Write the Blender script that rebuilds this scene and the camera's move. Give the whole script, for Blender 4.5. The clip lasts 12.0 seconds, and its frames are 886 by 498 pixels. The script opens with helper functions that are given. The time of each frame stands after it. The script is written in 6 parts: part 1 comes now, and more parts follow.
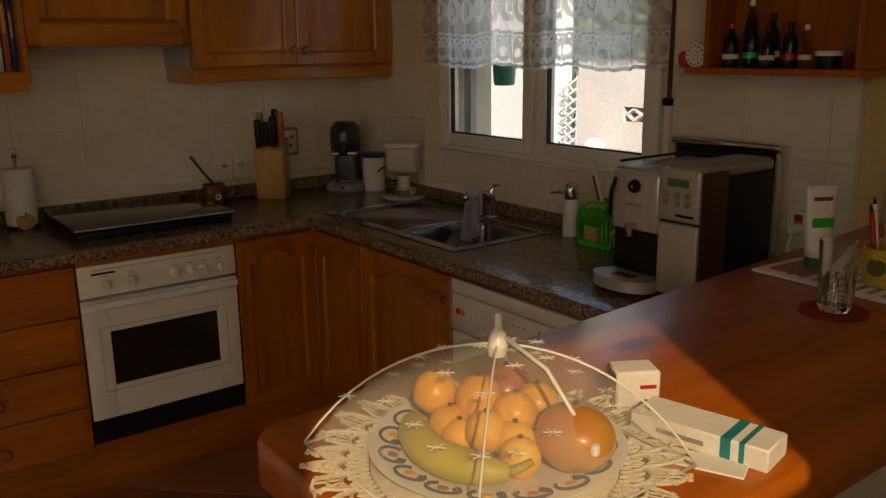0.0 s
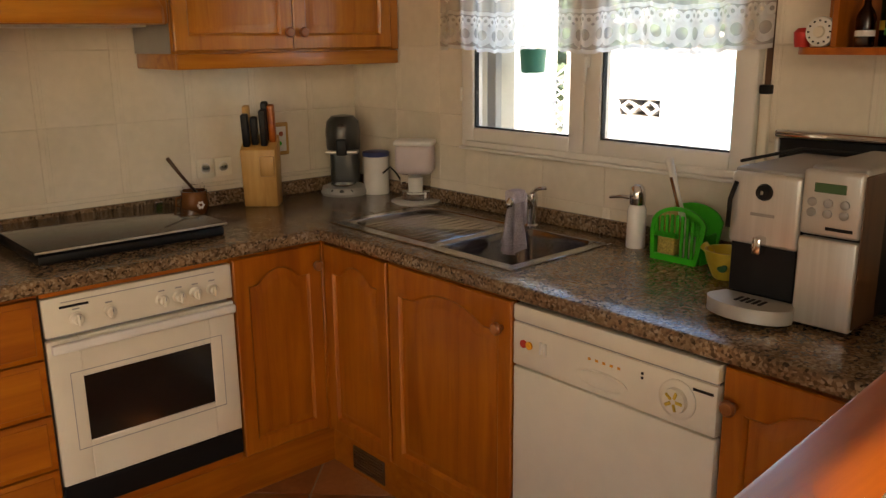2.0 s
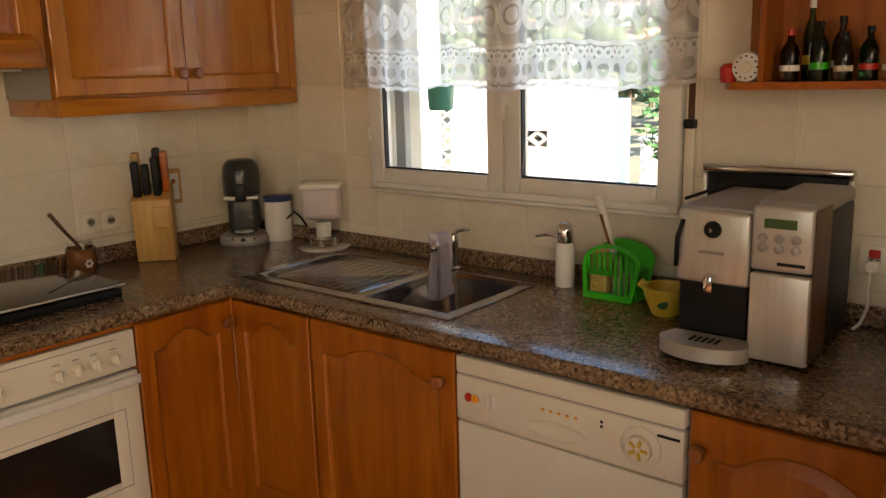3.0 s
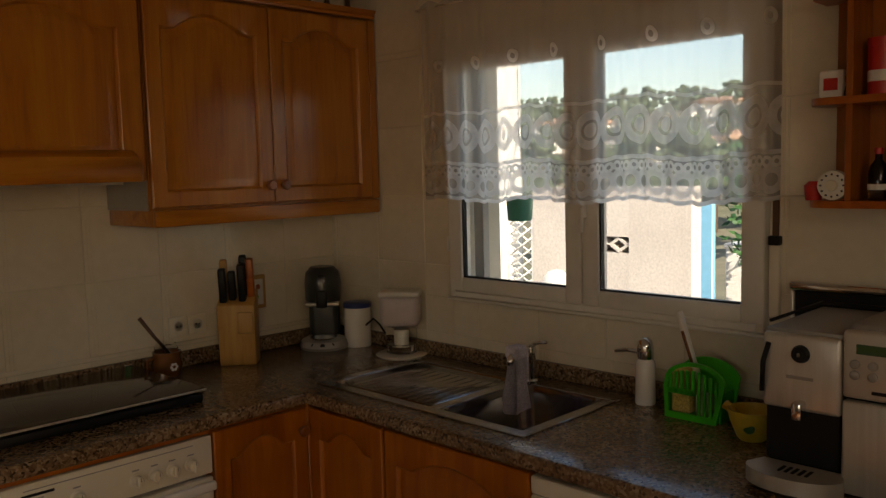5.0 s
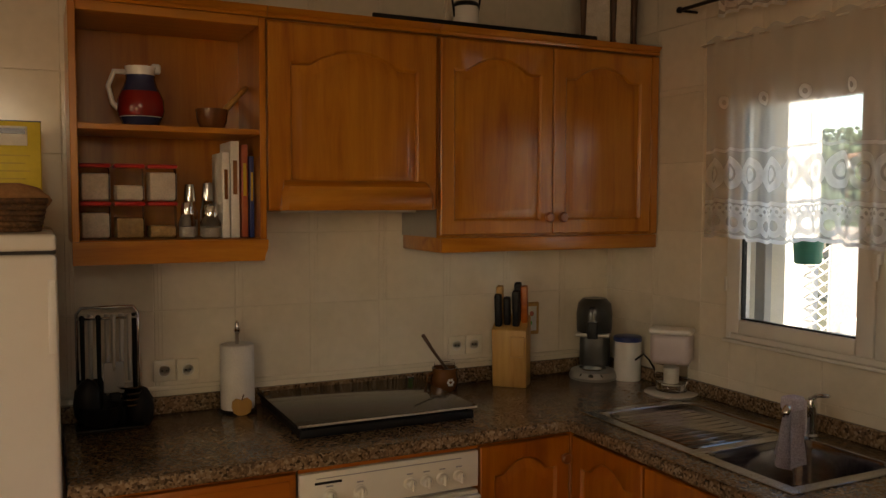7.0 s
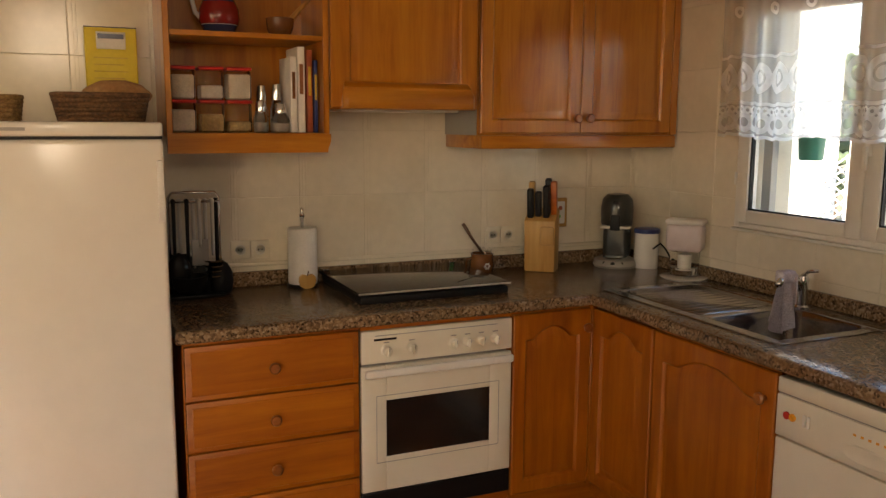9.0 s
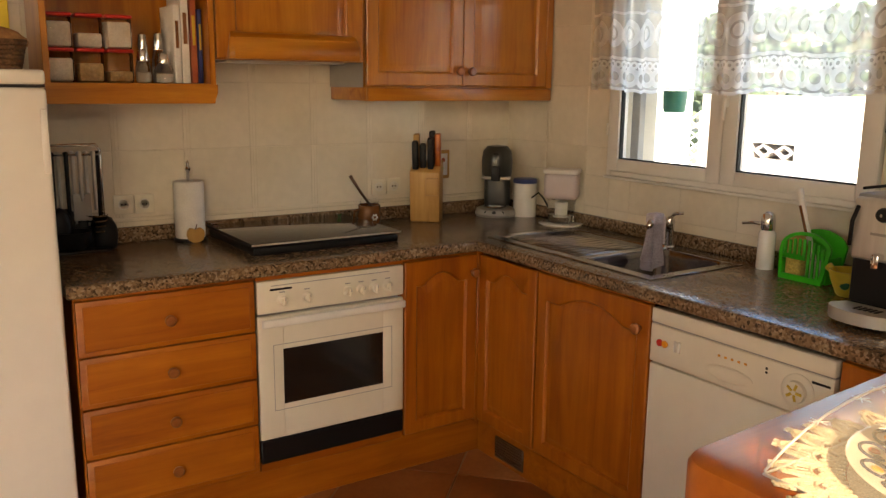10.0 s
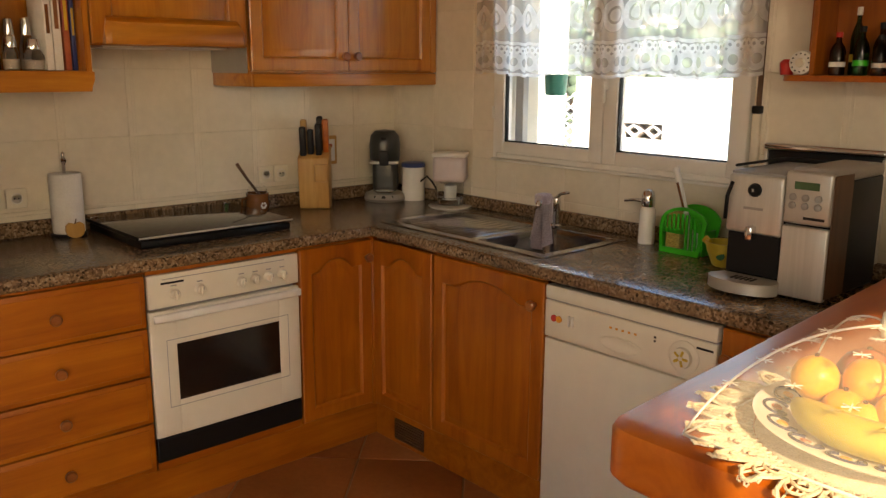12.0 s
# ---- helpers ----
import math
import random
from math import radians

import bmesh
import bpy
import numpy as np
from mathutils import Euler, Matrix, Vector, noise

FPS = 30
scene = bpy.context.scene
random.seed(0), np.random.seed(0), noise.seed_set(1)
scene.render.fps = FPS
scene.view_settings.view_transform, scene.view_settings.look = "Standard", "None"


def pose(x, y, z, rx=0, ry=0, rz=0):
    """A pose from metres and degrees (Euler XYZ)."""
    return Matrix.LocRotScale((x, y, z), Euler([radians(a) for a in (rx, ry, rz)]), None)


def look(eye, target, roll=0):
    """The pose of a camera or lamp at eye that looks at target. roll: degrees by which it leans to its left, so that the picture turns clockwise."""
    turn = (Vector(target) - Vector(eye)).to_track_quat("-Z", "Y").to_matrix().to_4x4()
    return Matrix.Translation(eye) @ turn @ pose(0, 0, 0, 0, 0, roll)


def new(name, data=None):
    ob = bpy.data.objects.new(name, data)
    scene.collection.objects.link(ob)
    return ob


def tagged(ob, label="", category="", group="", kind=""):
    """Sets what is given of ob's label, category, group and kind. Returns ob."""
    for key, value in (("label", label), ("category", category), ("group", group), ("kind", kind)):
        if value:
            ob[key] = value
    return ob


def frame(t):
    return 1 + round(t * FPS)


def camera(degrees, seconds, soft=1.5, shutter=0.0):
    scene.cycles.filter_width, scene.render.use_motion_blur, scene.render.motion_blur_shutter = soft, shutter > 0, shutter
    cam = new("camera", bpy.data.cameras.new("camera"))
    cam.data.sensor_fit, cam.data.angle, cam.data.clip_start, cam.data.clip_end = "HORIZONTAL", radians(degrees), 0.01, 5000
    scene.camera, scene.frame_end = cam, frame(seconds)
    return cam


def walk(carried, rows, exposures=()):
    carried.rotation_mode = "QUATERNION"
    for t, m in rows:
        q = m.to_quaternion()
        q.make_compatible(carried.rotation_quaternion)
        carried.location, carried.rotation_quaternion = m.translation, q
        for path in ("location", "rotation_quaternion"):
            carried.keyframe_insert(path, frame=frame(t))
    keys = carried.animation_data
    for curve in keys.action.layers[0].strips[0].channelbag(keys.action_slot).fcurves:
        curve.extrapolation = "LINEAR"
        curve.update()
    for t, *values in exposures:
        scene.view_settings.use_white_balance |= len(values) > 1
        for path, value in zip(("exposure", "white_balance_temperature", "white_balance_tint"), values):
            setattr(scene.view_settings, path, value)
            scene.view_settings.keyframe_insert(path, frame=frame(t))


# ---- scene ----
cam = camera(55.9, 12.0, soft=1.4)
PATH = [
    (0, -2.163, -3.554, 1.563, -37.01, -13.67, 0.70),
    (0.5, -2.213, -3.426, 1.558, -36.25, -14.23, 0.46),
    (1, -2.192, -3.275, 1.544, -34.74, -14.22, 0.58),
    (1.5, -2.176, -3.109, 1.546, -37.37, -14.90, 0.65),
    (2, -2.132, -2.964, 1.521, -41.62, -14.09, 0.62),
    (2.5, -2.143, -2.824, 1.529, -48.29, -13.22, 2.14),
    (3, -2.154, -2.753, 1.549, -50.99, -12.29, 1.57),
    (3.2, -2.154, -2.747, 1.557, -51.33, -11.37, 1.48),
    (4.8, -2.143, -2.759, 1.579, -46.48, -5.65, 1.35),
    (5, -2.139, -2.760, 1.590, -45.32, -5.43, 1.52),
    (5.5, -2.135, -2.783, 1.599, -41.36, -4.45, 1.48),
    (6, -2.119, -2.790, 1.595, -36.81, -3.53, 1.06),
    (6.5, -2.138, -2.835, 1.599, -31.86, -3.10, 1.00),
    (7, -2.156, -2.842, 1.608, -25.89, -3.26, -0.14),
    (7.2, -2.175, -2.885, 1.606, -23.20, -3.60, 0.00),
    (8.8, -2.333, -3.165, 1.535, -21.91, -8.26, -0.34),
    (9, -2.361, -3.178, 1.530, -23.87, -8.58, -0.33),
    (9.5, -2.446, -3.177, 1.502, -29.47, -9.77, -0.37),
    (10, -2.481, -3.218, 1.502, -33.06, -11.20, -0.64),
    (10.5, -2.513, -3.207, 1.500, -36.47, -11.74, -0.92),
    (11, -2.527, -3.196, 1.507, -38.86, -12.14, -0.58),
    (11.5, -2.537, -3.190, 1.507, -40.30, -12.25, -0.43),
    (12, -2.544, -3.198, 1.510, -41.69, -12.27, -0.30),
]
EXPOSURES = [(0, 0.42, 7150, 11), (0.5, 0.57, 7150, 11), (1, 1.15, 7150, 11), (1.5, 1.75, 7150, 11), (2, 2.10, 7150, 11), (2.5, 2.20, 7150, 11), (3, 2.05, 7150, 11), (3.2, 2.00, 7150, 11), (4.8, 0.57, 7500, 11), (5.5, 0.47, 7500, 11), (6, 0.72, 7500, 11), (6.5, 0.97, 7500, 11), (7, 1.18, 7500, 11), (7.2, 1.35, 7500, 11), (8.8, 1.90, 7150, 11), (10, 2.25, 7150, 11), (11, 2.30, 7150, 11), (12, 2.15, 7150, 11)]
walk(cam, [(t, pose(x, y, z, 90 + p, r, w)) for t, x, y, z, w, p, r in PATH], EXPOSURES)

# ---- sky, sun and lamps added at unseen openings ----
SUN_TURN, SUN_RISE = 30.0, 30.0
world = bpy.data.worlds.new("sky")
scene.world = world
world.use_nodes = True
sky = world.node_tree.nodes.new("ShaderNodeTexSky")
sky.sky_type, sky.sun_disc = "NISHITA", False
sky.sun_elevation, sky.sun_rotation = radians(SUN_RISE), radians(180 + SUN_TURN)
world.node_tree.links.new(sky.outputs[0], world.node_tree.nodes["Background"].inputs[0])
world.node_tree.nodes["Background"].inputs[1].default_value = 0.15
sun = new("sun", bpy.data.lights.new("sun", "SUN"))
sun.data.energy, sun.data.angle, sun.data.color = 5.0, radians(0.5), (1.0, 0.93, 0.82)
away = Vector((-math.sin(radians(SUN_TURN)) * math.cos(radians(SUN_RISE)), -math.cos(radians(SUN_TURN)) * math.cos(radians(SUN_RISE)), math.sin(radians(SUN_RISE))))
sun.matrix_world = look(away * 30, (0, 0, 0))


def opening_light(name, eye, target, wide, high, watts, colour):
    lamp = new(name, bpy.data.lights.new(name, "AREA"))
    lamp.data.shape, lamp.data.size, lamp.data.size_y = "RECTANGLE", wide, high
    lamp.data.energy, lamp.data.color = watts, colour
    lamp.matrix_world = look(eye, target)
    return lamp


# Lamps added at unseen openings: assumed patio door and west window behind the walker.
opening_light("added_south_light", (-4.07, -4.36, 1.55), (-3.2, -1.5, 2.6), 0.7, 0.9, 1.3, (1.0, 0.83, 0.66))
opening_light("added_west_light", (-4.76, -2.6, 1.6), (-2, -2.6, 2.6), 1.0, 1.0, 0.8, (1.0, 0.83, 0.66))
# Fill lamp added in the sun slot, aimed at the window wall's right end.
opening_light("added_slot_fill", (-2.40, -4.34, 2.18), (-0.4, -1.9, 1.75), 0.70, 0.42, 3.6, (1.0, 0.85, 0.68))

# ---- materials ----


def nodes_of(name):
    m = bpy.data.materials.new(name)
    m.use_nodes = True
    t = m.node_tree
    return m, t, t.nodes["Principled BSDF"], t.links.new


def coords(t, link, scale, shuffle=True, what="Object"):
    tc = t.nodes.new("ShaderNodeTexCoord")
    mp = t.nodes.new("ShaderNodeMapping")
    mp.inputs["Scale"].default_value = scale
    link(tc.outputs[what], mp.inputs["Vector"])
    if shuffle:
        oi = t.nodes.new("ShaderNodeObjectInfo")
        mul = t.nodes.new("ShaderNodeMath")
        mul.operation = "MULTIPLY"
        mul.inputs[1].default_value = 37.0
        link(oi.outputs["Random"], mul.inputs[0])
        link(mul.outputs[0], mp.inputs["Location"])
    return mp.outputs[0]


def noise_tex(t, link, vec, scale, detail=4, rough=0.55, distort=0.0):
    n = t.nodes.new("ShaderNodeTexNoise")
    n.inputs["Scale"].default_value, n.inputs["Detail"].default_value = scale, detail
    n.inputs["Roughness"].default_value, n.inputs["Distortion"].default_value = rough, distort
    link(vec, n.inputs["Vector"])
    return n.outputs[0]


def ramp(t, link, fac, stops):
    r = t.nodes.new("ShaderNodeValToRGB")
    e = r.color_ramp.elements
    while len(e) < len(stops):
        e.new(0.5)
    for q, (p, c) in zip(e, stops):
        q.position, q.color = p, (*c, 1)
    link(fac, r.inputs[0])
    return r.outputs[0]


def mixc(t, link, a, b, fac, mode="MULTIPLY"):
    m = t.nodes.new("ShaderNodeMix")
    m.data_type, m.blend_type = "RGBA", mode
    if isinstance(fac, float):
        m.inputs[0].default_value = fac
    else:
        link(fac, m.inputs[0])
    for s, v in ((m.inputs[6], a), (m.inputs[7], b)):
        if isinstance(v, tuple):
            s.default_value = (*v, 1)
        else:
            link(v, s)
    return m.outputs[2]


def bump(t, link, height, bsdf, strength, dist=0.002):
    b = t.nodes.new("ShaderNodeBump")
    b.inputs["Strength"].default_value, b.inputs["Distance"].default_value = strength, dist
    link(height, b.inputs["Height"])
    link(b.outputs[0], bsdf.inputs["Normal"])


def surface(name, c1, c2, scale=6.0, rough=0.5, metal=0.0, grain=0.15, gscale=120.0, coat=0.0, stretch=(1, 1, 1), rvar=0.1):
    """Two tones in soft patches, with a fine grain that also lifts the surface."""
    m, t, b, link = nodes_of(name)
    v = coords(t, link, stretch)
    big = noise_tex(t, link, v, scale)
    fine = noise_tex(t, link, v, gscale, 3)
    col = ramp(t, link, big, [(0.35, c1), (0.65, c2)])
    if grain > 0.05:
        g = ramp(t, link, fine, [(0.3, (1 - grain,) * 3), (0.7, (1, 1, 1))])
        col = mixc(t, link, col, g, 1.0)
    link(col, b.inputs["Base Color"])
    rr = t.nodes.new("ShaderNodeMapRange")
    rr.inputs[3].default_value, rr.inputs[4].default_value = max(0.02, rough - rvar), min(1, rough + rvar)
    link(big, rr.inputs[0])
    link(rr.outputs[0], b.inputs["Roughness"])
    b.inputs["Metallic"].default_value = metal
    b.inputs["Coat Weight"].default_value = coat
    b.inputs["Coat Roughness"].default_value = 0.12
    bump(t, link, fine, b, grain, 0.0015)
    return m


def wood(name, light, mid, dark, along, rough=0.32, coat=0.35, knots=0.0, size=1.0):
    """Long grain along the axis given, with darker growth lines and blotches of stain."""
    m, t, b, link = nodes_of(name)
    s = [9.0 * size] * 3
    s["xyz".index(along)] = 0.7 * size
    v = coords(t, link, s)
    warp = noise_tex(t, link, v, 1.6, 5, 0.6, 1.2)
    lines = noise_tex(t, link, v, 9.0, 6, 0.65, 0.4)
    v2 = coords(t, link, (2.2, 2.2, 2.2))
    blotch = noise_tex(t, link, v2, 1.7, 3)
    col = ramp(t, link, warp, [(0.28, dark), (0.46, mid), (0.7, light)])
    g = ramp(t, link, lines, [(0.33, (0.70, 0.60, 0.5)), (0.55, (1, 1, 1))])
    col = mixc(t, link, col, g, 0.28)
    s2 = ramp(t, link, blotch, [(0.3, (0.78, 0.72, 0.66)), (0.7, (1.0, 1.0, 1.0))])
    col = mixc(t, link, col, s2, 0.8)
    if knots:
        vo = t.nodes.new("ShaderNodeTexVoronoi")
        s3 = [5.0] * 3
        s3["xyz".index(along)] = 2.2
        link(coords(t, link, s3), vo.inputs["Vector"])
        vo.inputs["Scale"].default_value = 1.0
        k = ramp(t, link, vo.outputs["Distance"], [(0.05, (0.22, 0.11, 0.06)), (0.13, (1, 1, 1))])
        col = mixc(t, link, col, k, knots)
    link(col, b.inputs["Base Color"])
    b.inputs["Roughness"].default_value = rough
    b.inputs["Coat Weight"].default_value, b.inputs["Coat Roughness"].default_value = coat, 0.18
    bump(t, link, lines, b, 0.05, 0.0007)
    return m


def plain(name, colour, rough=0.4, metal=0.0, coat=0.0, dirt=0.08):
    c2 = tuple(max(0, c * (1 - dirt)) for c in colour)
    return surface(name, c2, colour, 14.0, rough, metal, 0.05, 300.0, coat, rvar=0.05)


def clear(name, tint=(1, 1, 1), rough=0.02, ior=1.45, weight=1.0):
    m, t, b, link = nodes_of(name)
    b.inputs["Base Color"].default_value = (*tint, 1)
    b.inputs["Transmission Weight"].default_value = weight
    b.inputs["Roughness"].default_value, b.inputs["IOR"].default_value = rough, ior
    return m


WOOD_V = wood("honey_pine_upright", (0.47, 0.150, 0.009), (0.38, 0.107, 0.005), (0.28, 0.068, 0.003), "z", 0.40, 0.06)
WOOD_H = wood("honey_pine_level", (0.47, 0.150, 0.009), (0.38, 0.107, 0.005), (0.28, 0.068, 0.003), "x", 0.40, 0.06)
WOOD_BAR = wood("red_stained_pine", (0.52, 0.150, 0.012), (0.42, 0.105, 0.007), (0.28, 0.058, 0.004), "x", 0.34, 0.08, 0.8, 0.7)
# Honey pine again, with the wall units' warm light put into its colour.
LIT_PINE_V = wood("lit_honey_pine_upright", (0.58, 0.245, 0.026), (0.49, 0.180, 0.014), (0.36, 0.110, 0.007), "z", 0.28, 0.3)
LIT_PINE_H = wood("lit_honey_pine_level", (0.58, 0.245, 0.026), (0.49, 0.180, 0.014), (0.36, 0.110, 0.007), "x", 0.28, 0.3)
WOOD_PALE = wood("pale_beech", (0.62, 0.38, 0.12), (0.54, 0.31, 0.085), (0.44, 0.23, 0.055), "z", 0.45, 0.1)
WOOD_DARK = wood("dark_walnut", (0.13, 0.06, 0.025), (0.09, 0.04, 0.017), (0.05, 0.022, 0.01), "z", 0.4, 0.1)
KNOB = wood("turned_pine_knob", (0.36, 0.13, 0.035), (0.27, 0.09, 0.022), (0.2, 0.06, 0.015), "x", 0.3, 0.4)
ENAMEL = plain("cream_white_enamel", (0.75, 0.70, 0.57), 0.3, 0, 0.3, 0.04)
FRIDGE = plain("white_fridge_lacquer", (0.78, 0.74, 0.66), 0.22, 0, 0.5, 0.03)
WHITE = plain("white_plastic", (0.78, 0.76, 0.70), 0.35)
PVC = plain("white_window_plastic", (0.80, 0.78, 0.72), 0.3, 0, 0.1, 0.05)
PAPER = surface("white_paper", (0.78, 0.76, 0.72), (0.84, 0.82, 0.78), 20, 0.9, 0, 0.1, 200)
BLACK = plain("black_plastic", (0.007, 0.007, 0.008), 0.45)
BLACK.node_tree.nodes["Principled BSDF"].inputs["Specular IOR Level"].default_value = 0.25
BLACK_GLASS = plain("black_oven_glass", (0.010, 0.009, 0.009), 0.06, 0, 0.8)
HOB_GLASS = plain("smoked_hob_glass", (0.05, 0.048, 0.040), 0.06)
DARK = plain("dark_shadow_gap", (0.02, 0.018, 0.016), 0.7)
STEEL = surface("brushed_steel", (0.58, 0.56, 0.51), (0.66, 0.64, 0.59), 3, 0.32, 0.55, 0.05, 60, 0, (25, 25, 1.0), 0.04)
SINK_STEEL = surface("sink_steel", (0.46, 0.46, 0.46), (0.58, 0.58, 0.58), 4, 0.16, 1.0, 0.1, 90, 0, (1, 20, 20), 0.07)
# Sink steel again, darkened in colour for the shade inside the bowl.
SHADED_STEEL = surface("shaded_sink_steel", (0.24, 0.24, 0.25), (0.34, 0.34, 0.35), 4, 0.14, 1.0, 0.1, 90, 0, (1, 20, 20), 0.06)
CHROME = plain("polished_chrome", (0.72, 0.72, 0.72), 0.07, 1.0)
GREY_METAL = plain("grey_painted_metal", (0.34, 0.33, 0.31), 0.45, 0.2)
SILVER = plain("silver_plastic", (0.56, 0.54, 0.49), 0.32, 0.45)
GREY_BODY = plain("grey_green_plastic", (0.035, 0.038, 0.036), 0.3, 0.2, 0.3)
PLASTER = surface("white_plaster", (0.72, 0.68, 0.58), (0.78, 0.74, 0.65), 1.5, 0.9, 0, 0.1, 90)
OCHRE = surface("pale_ochre_wall_paint", (0.62, 0.46, 0.22), (0.68, 0.51, 0.26), 1.2, 0.85, 0, 0.12, 80)
CEILING = surface("white_ceiling_paint", (0.74, 0.71, 0.64), (0.79, 0.76, 0.70), 1.0, 0.9, 0, 0.1, 70)
GROUT = surface("cream_grout", (0.70, 0.635, 0.50), (0.76, 0.69, 0.56), 9, 0.9, 0, 0.2, 200)
FLOOR_GROUT = surface("sandy_floor_grout", (0.33, 0.24, 0.16), (0.42, 0.32, 0.22), 6, 0.95, 0, 0.25, 150)
TILE = surface("cream_glazed_wall_tile", (0.73, 0.665, 0.53), (0.80, 0.73, 0.60), 3.0, 0.2, 0, 0.06, 30, 0.4, rvar=0.06)
GREEN = plain("bright_green_plastic", (0.03, 0.52, 0.02), 0.3, 0, 0.2, 0.2)
RED = plain("red_plastic", (0.50, 0.02, 0.015), 0.35)
BLUE = plain("dark_blue_plastic", (0.02, 0.035, 0.16), 0.35)
YELLOW = surface("yellow_glaze", (0.55, 0.38, 0.03), (0.68, 0.50, 0.06), 9, 0.3, 0, 0.1, 60)
CARD_YELLOW = surface("yellow_card", (0.72, 0.56, 0.04), (0.80, 0.64, 0.07), 6, 0.6, 0, 0.08, 80)
TEAL = plain("teal_print", (0.01, 0.22, 0.24), 0.5)
PINK = plain("pale_lilac_plastic", (0.55, 0.47, 0.47), 0.35)
RED_CLOTH = surface("dark_red_felt", (0.22, 0.012, 0.012), (0.3, 0.02, 0.02), 12, 0.95, 0, 0.3, 240)
TERRACOTTA = surface("brown_glazed_clay", (0.16, 0.06, 0.02), (0.26, 0.10, 0.03), 8, 0.25, 0, 0.15, 60, 0.5)
WICKER = surface("brown_wicker", (0.10, 0.045, 0.018), (0.22, 0.11, 0.045), 30, 0.75, 0, 0.5, 120)
WICKER_PALE = surface("pale_wicker", (0.30, 0.17, 0.06), (0.42, 0.26, 0.10), 30, 0.75, 0, 0.5, 120)
BREAD = surface("bread_crust", (0.34, 0.15, 0.05), (0.55, 0.32, 0.14), 9, 0.8, 0, 0.3, 70)
ORANGE = surface("orange_peel", (0.82, 0.33, 0.015), (0.88, 0.43, 0.025), 9, 0.42, 0, 0.25, 160, 0.2)
APRICOT = surface("apricot_skin", (0.83, 0.39, 0.02), (0.90, 0.52, 0.035), 14, 0.55, 0, 0.1, 160)
MANGO = surface("red_mango_skin", (0.50, 0.15, 0.04), (0.58, 0.34, 0.06), 7, 0.4, 0, 0.1, 90, 0.2)
APPLE = surface("russet_apple_skin", (0.36, 0.07, 0.03), (0.46, 0.14, 0.05), 12, 0.4, 0, 0.12, 60, 0.2)
BANANA = surface("green_yellow_banana_skin", (0.36, 0.30, 0.015), (0.55, 0.44, 0.03), 7, 0.5, 0, 0.12, 70)
CERAMIC = plain("white_glazed_ceramic", (0.80, 0.78, 0.73), 0.12, 0, 0.5)
INK = plain("dark_blue_glaze", (0.03, 0.035, 0.09), 0.2)
CREAM_LACE = surface("cream_crochet_cotton", (0.74, 0.64, 0.46), (0.84, 0.76, 0.60), 60, 0.95, 0, 0.4, 400)
TOWEL = surface("lilac_grey_towel", (0.56, 0.50, 0.58), (0.70, 0.65, 0.72), 25, 0.98, 0, 0.5, 300)
SPONGE = surface("yellow_sponge", (0.62, 0.45, 0.10), (0.74, 0.56, 0.16), 40, 0.95, 0, 0.5, 180)
SCREEN = plain("green_lcd", (0.06, 0.12, 0.05), 0.2)
GLASS = clear("clear_glass")
PANE = clear("window_glass", (1, 1, 1), 0.0, 1.12)
BOTTLE = clear("green_bottle_glass", (0.04, 0.16, 0.05), 0.05)
BROWN_BOTTLE = clear("brown_bottle_glass", (0.10, 0.035, 0.012), 0.05)
JAR_PLASTIC = clear("clear_jar_plastic", (0.98, 0.97, 0.95), 0.0, 1.06)
FLOUR = surface("white_flour", (0.70, 0.62, 0.50), (0.78, 0.71, 0.60), 30, 0.95, 0, 0.2, 200)
SUGAR = surface("brown_pasta", (0.50, 0.32, 0.14), (0.62, 0.44, 0.22), 40, 0.9, 0, 0.3, 120)
JUICE = plain("orange_drink", (0.55, 0.13, 0.01), 0.2)


def granite_material():
    m, t, b, link = nodes_of("speckled_brown_granite")
    v = coords(t, link, (1, 1, 1), False)
    vo = t.nodes.new("ShaderNodeTexVoronoi")
    vo.inputs["Scale"].default_value = 150
    link(v, vo.inputs["Vector"])
    sep = t.nodes.new("ShaderNodeSeparateColor")
    link(vo.outputs["Color"], sep.inputs[0])
    col = ramp(t, link, sep.outputs[0], [(0.0, (0.045, 0.030, 0.018)), (0.16, (0.125, 0.080, 0.045)), (0.45, (0.215, 0.140, 0.076)), (0.76, (0.285, 0.195, 0.112)), (0.95, (0.36, 0.275, 0.185))])
    big = noise_tex(t, link, v, 7, 4)
    col = mixc(t, link, col, ramp(t, link, big, [(0.3, (0.55, 0.5, 0.46)), (0.7, (1, 0.98, 0.95))]), 0.9)
    link(col, b.inputs["Base Color"])
    b.inputs["Roughness"].default_value = 0.25
    b.inputs["Coat Weight"].default_value, b.inputs["Coat Roughness"].default_value = 0.2, 0.14
    bump(t, link, noise_tex(t, link, v, 160, 2), b, 0.05, 0.0006)
    return m


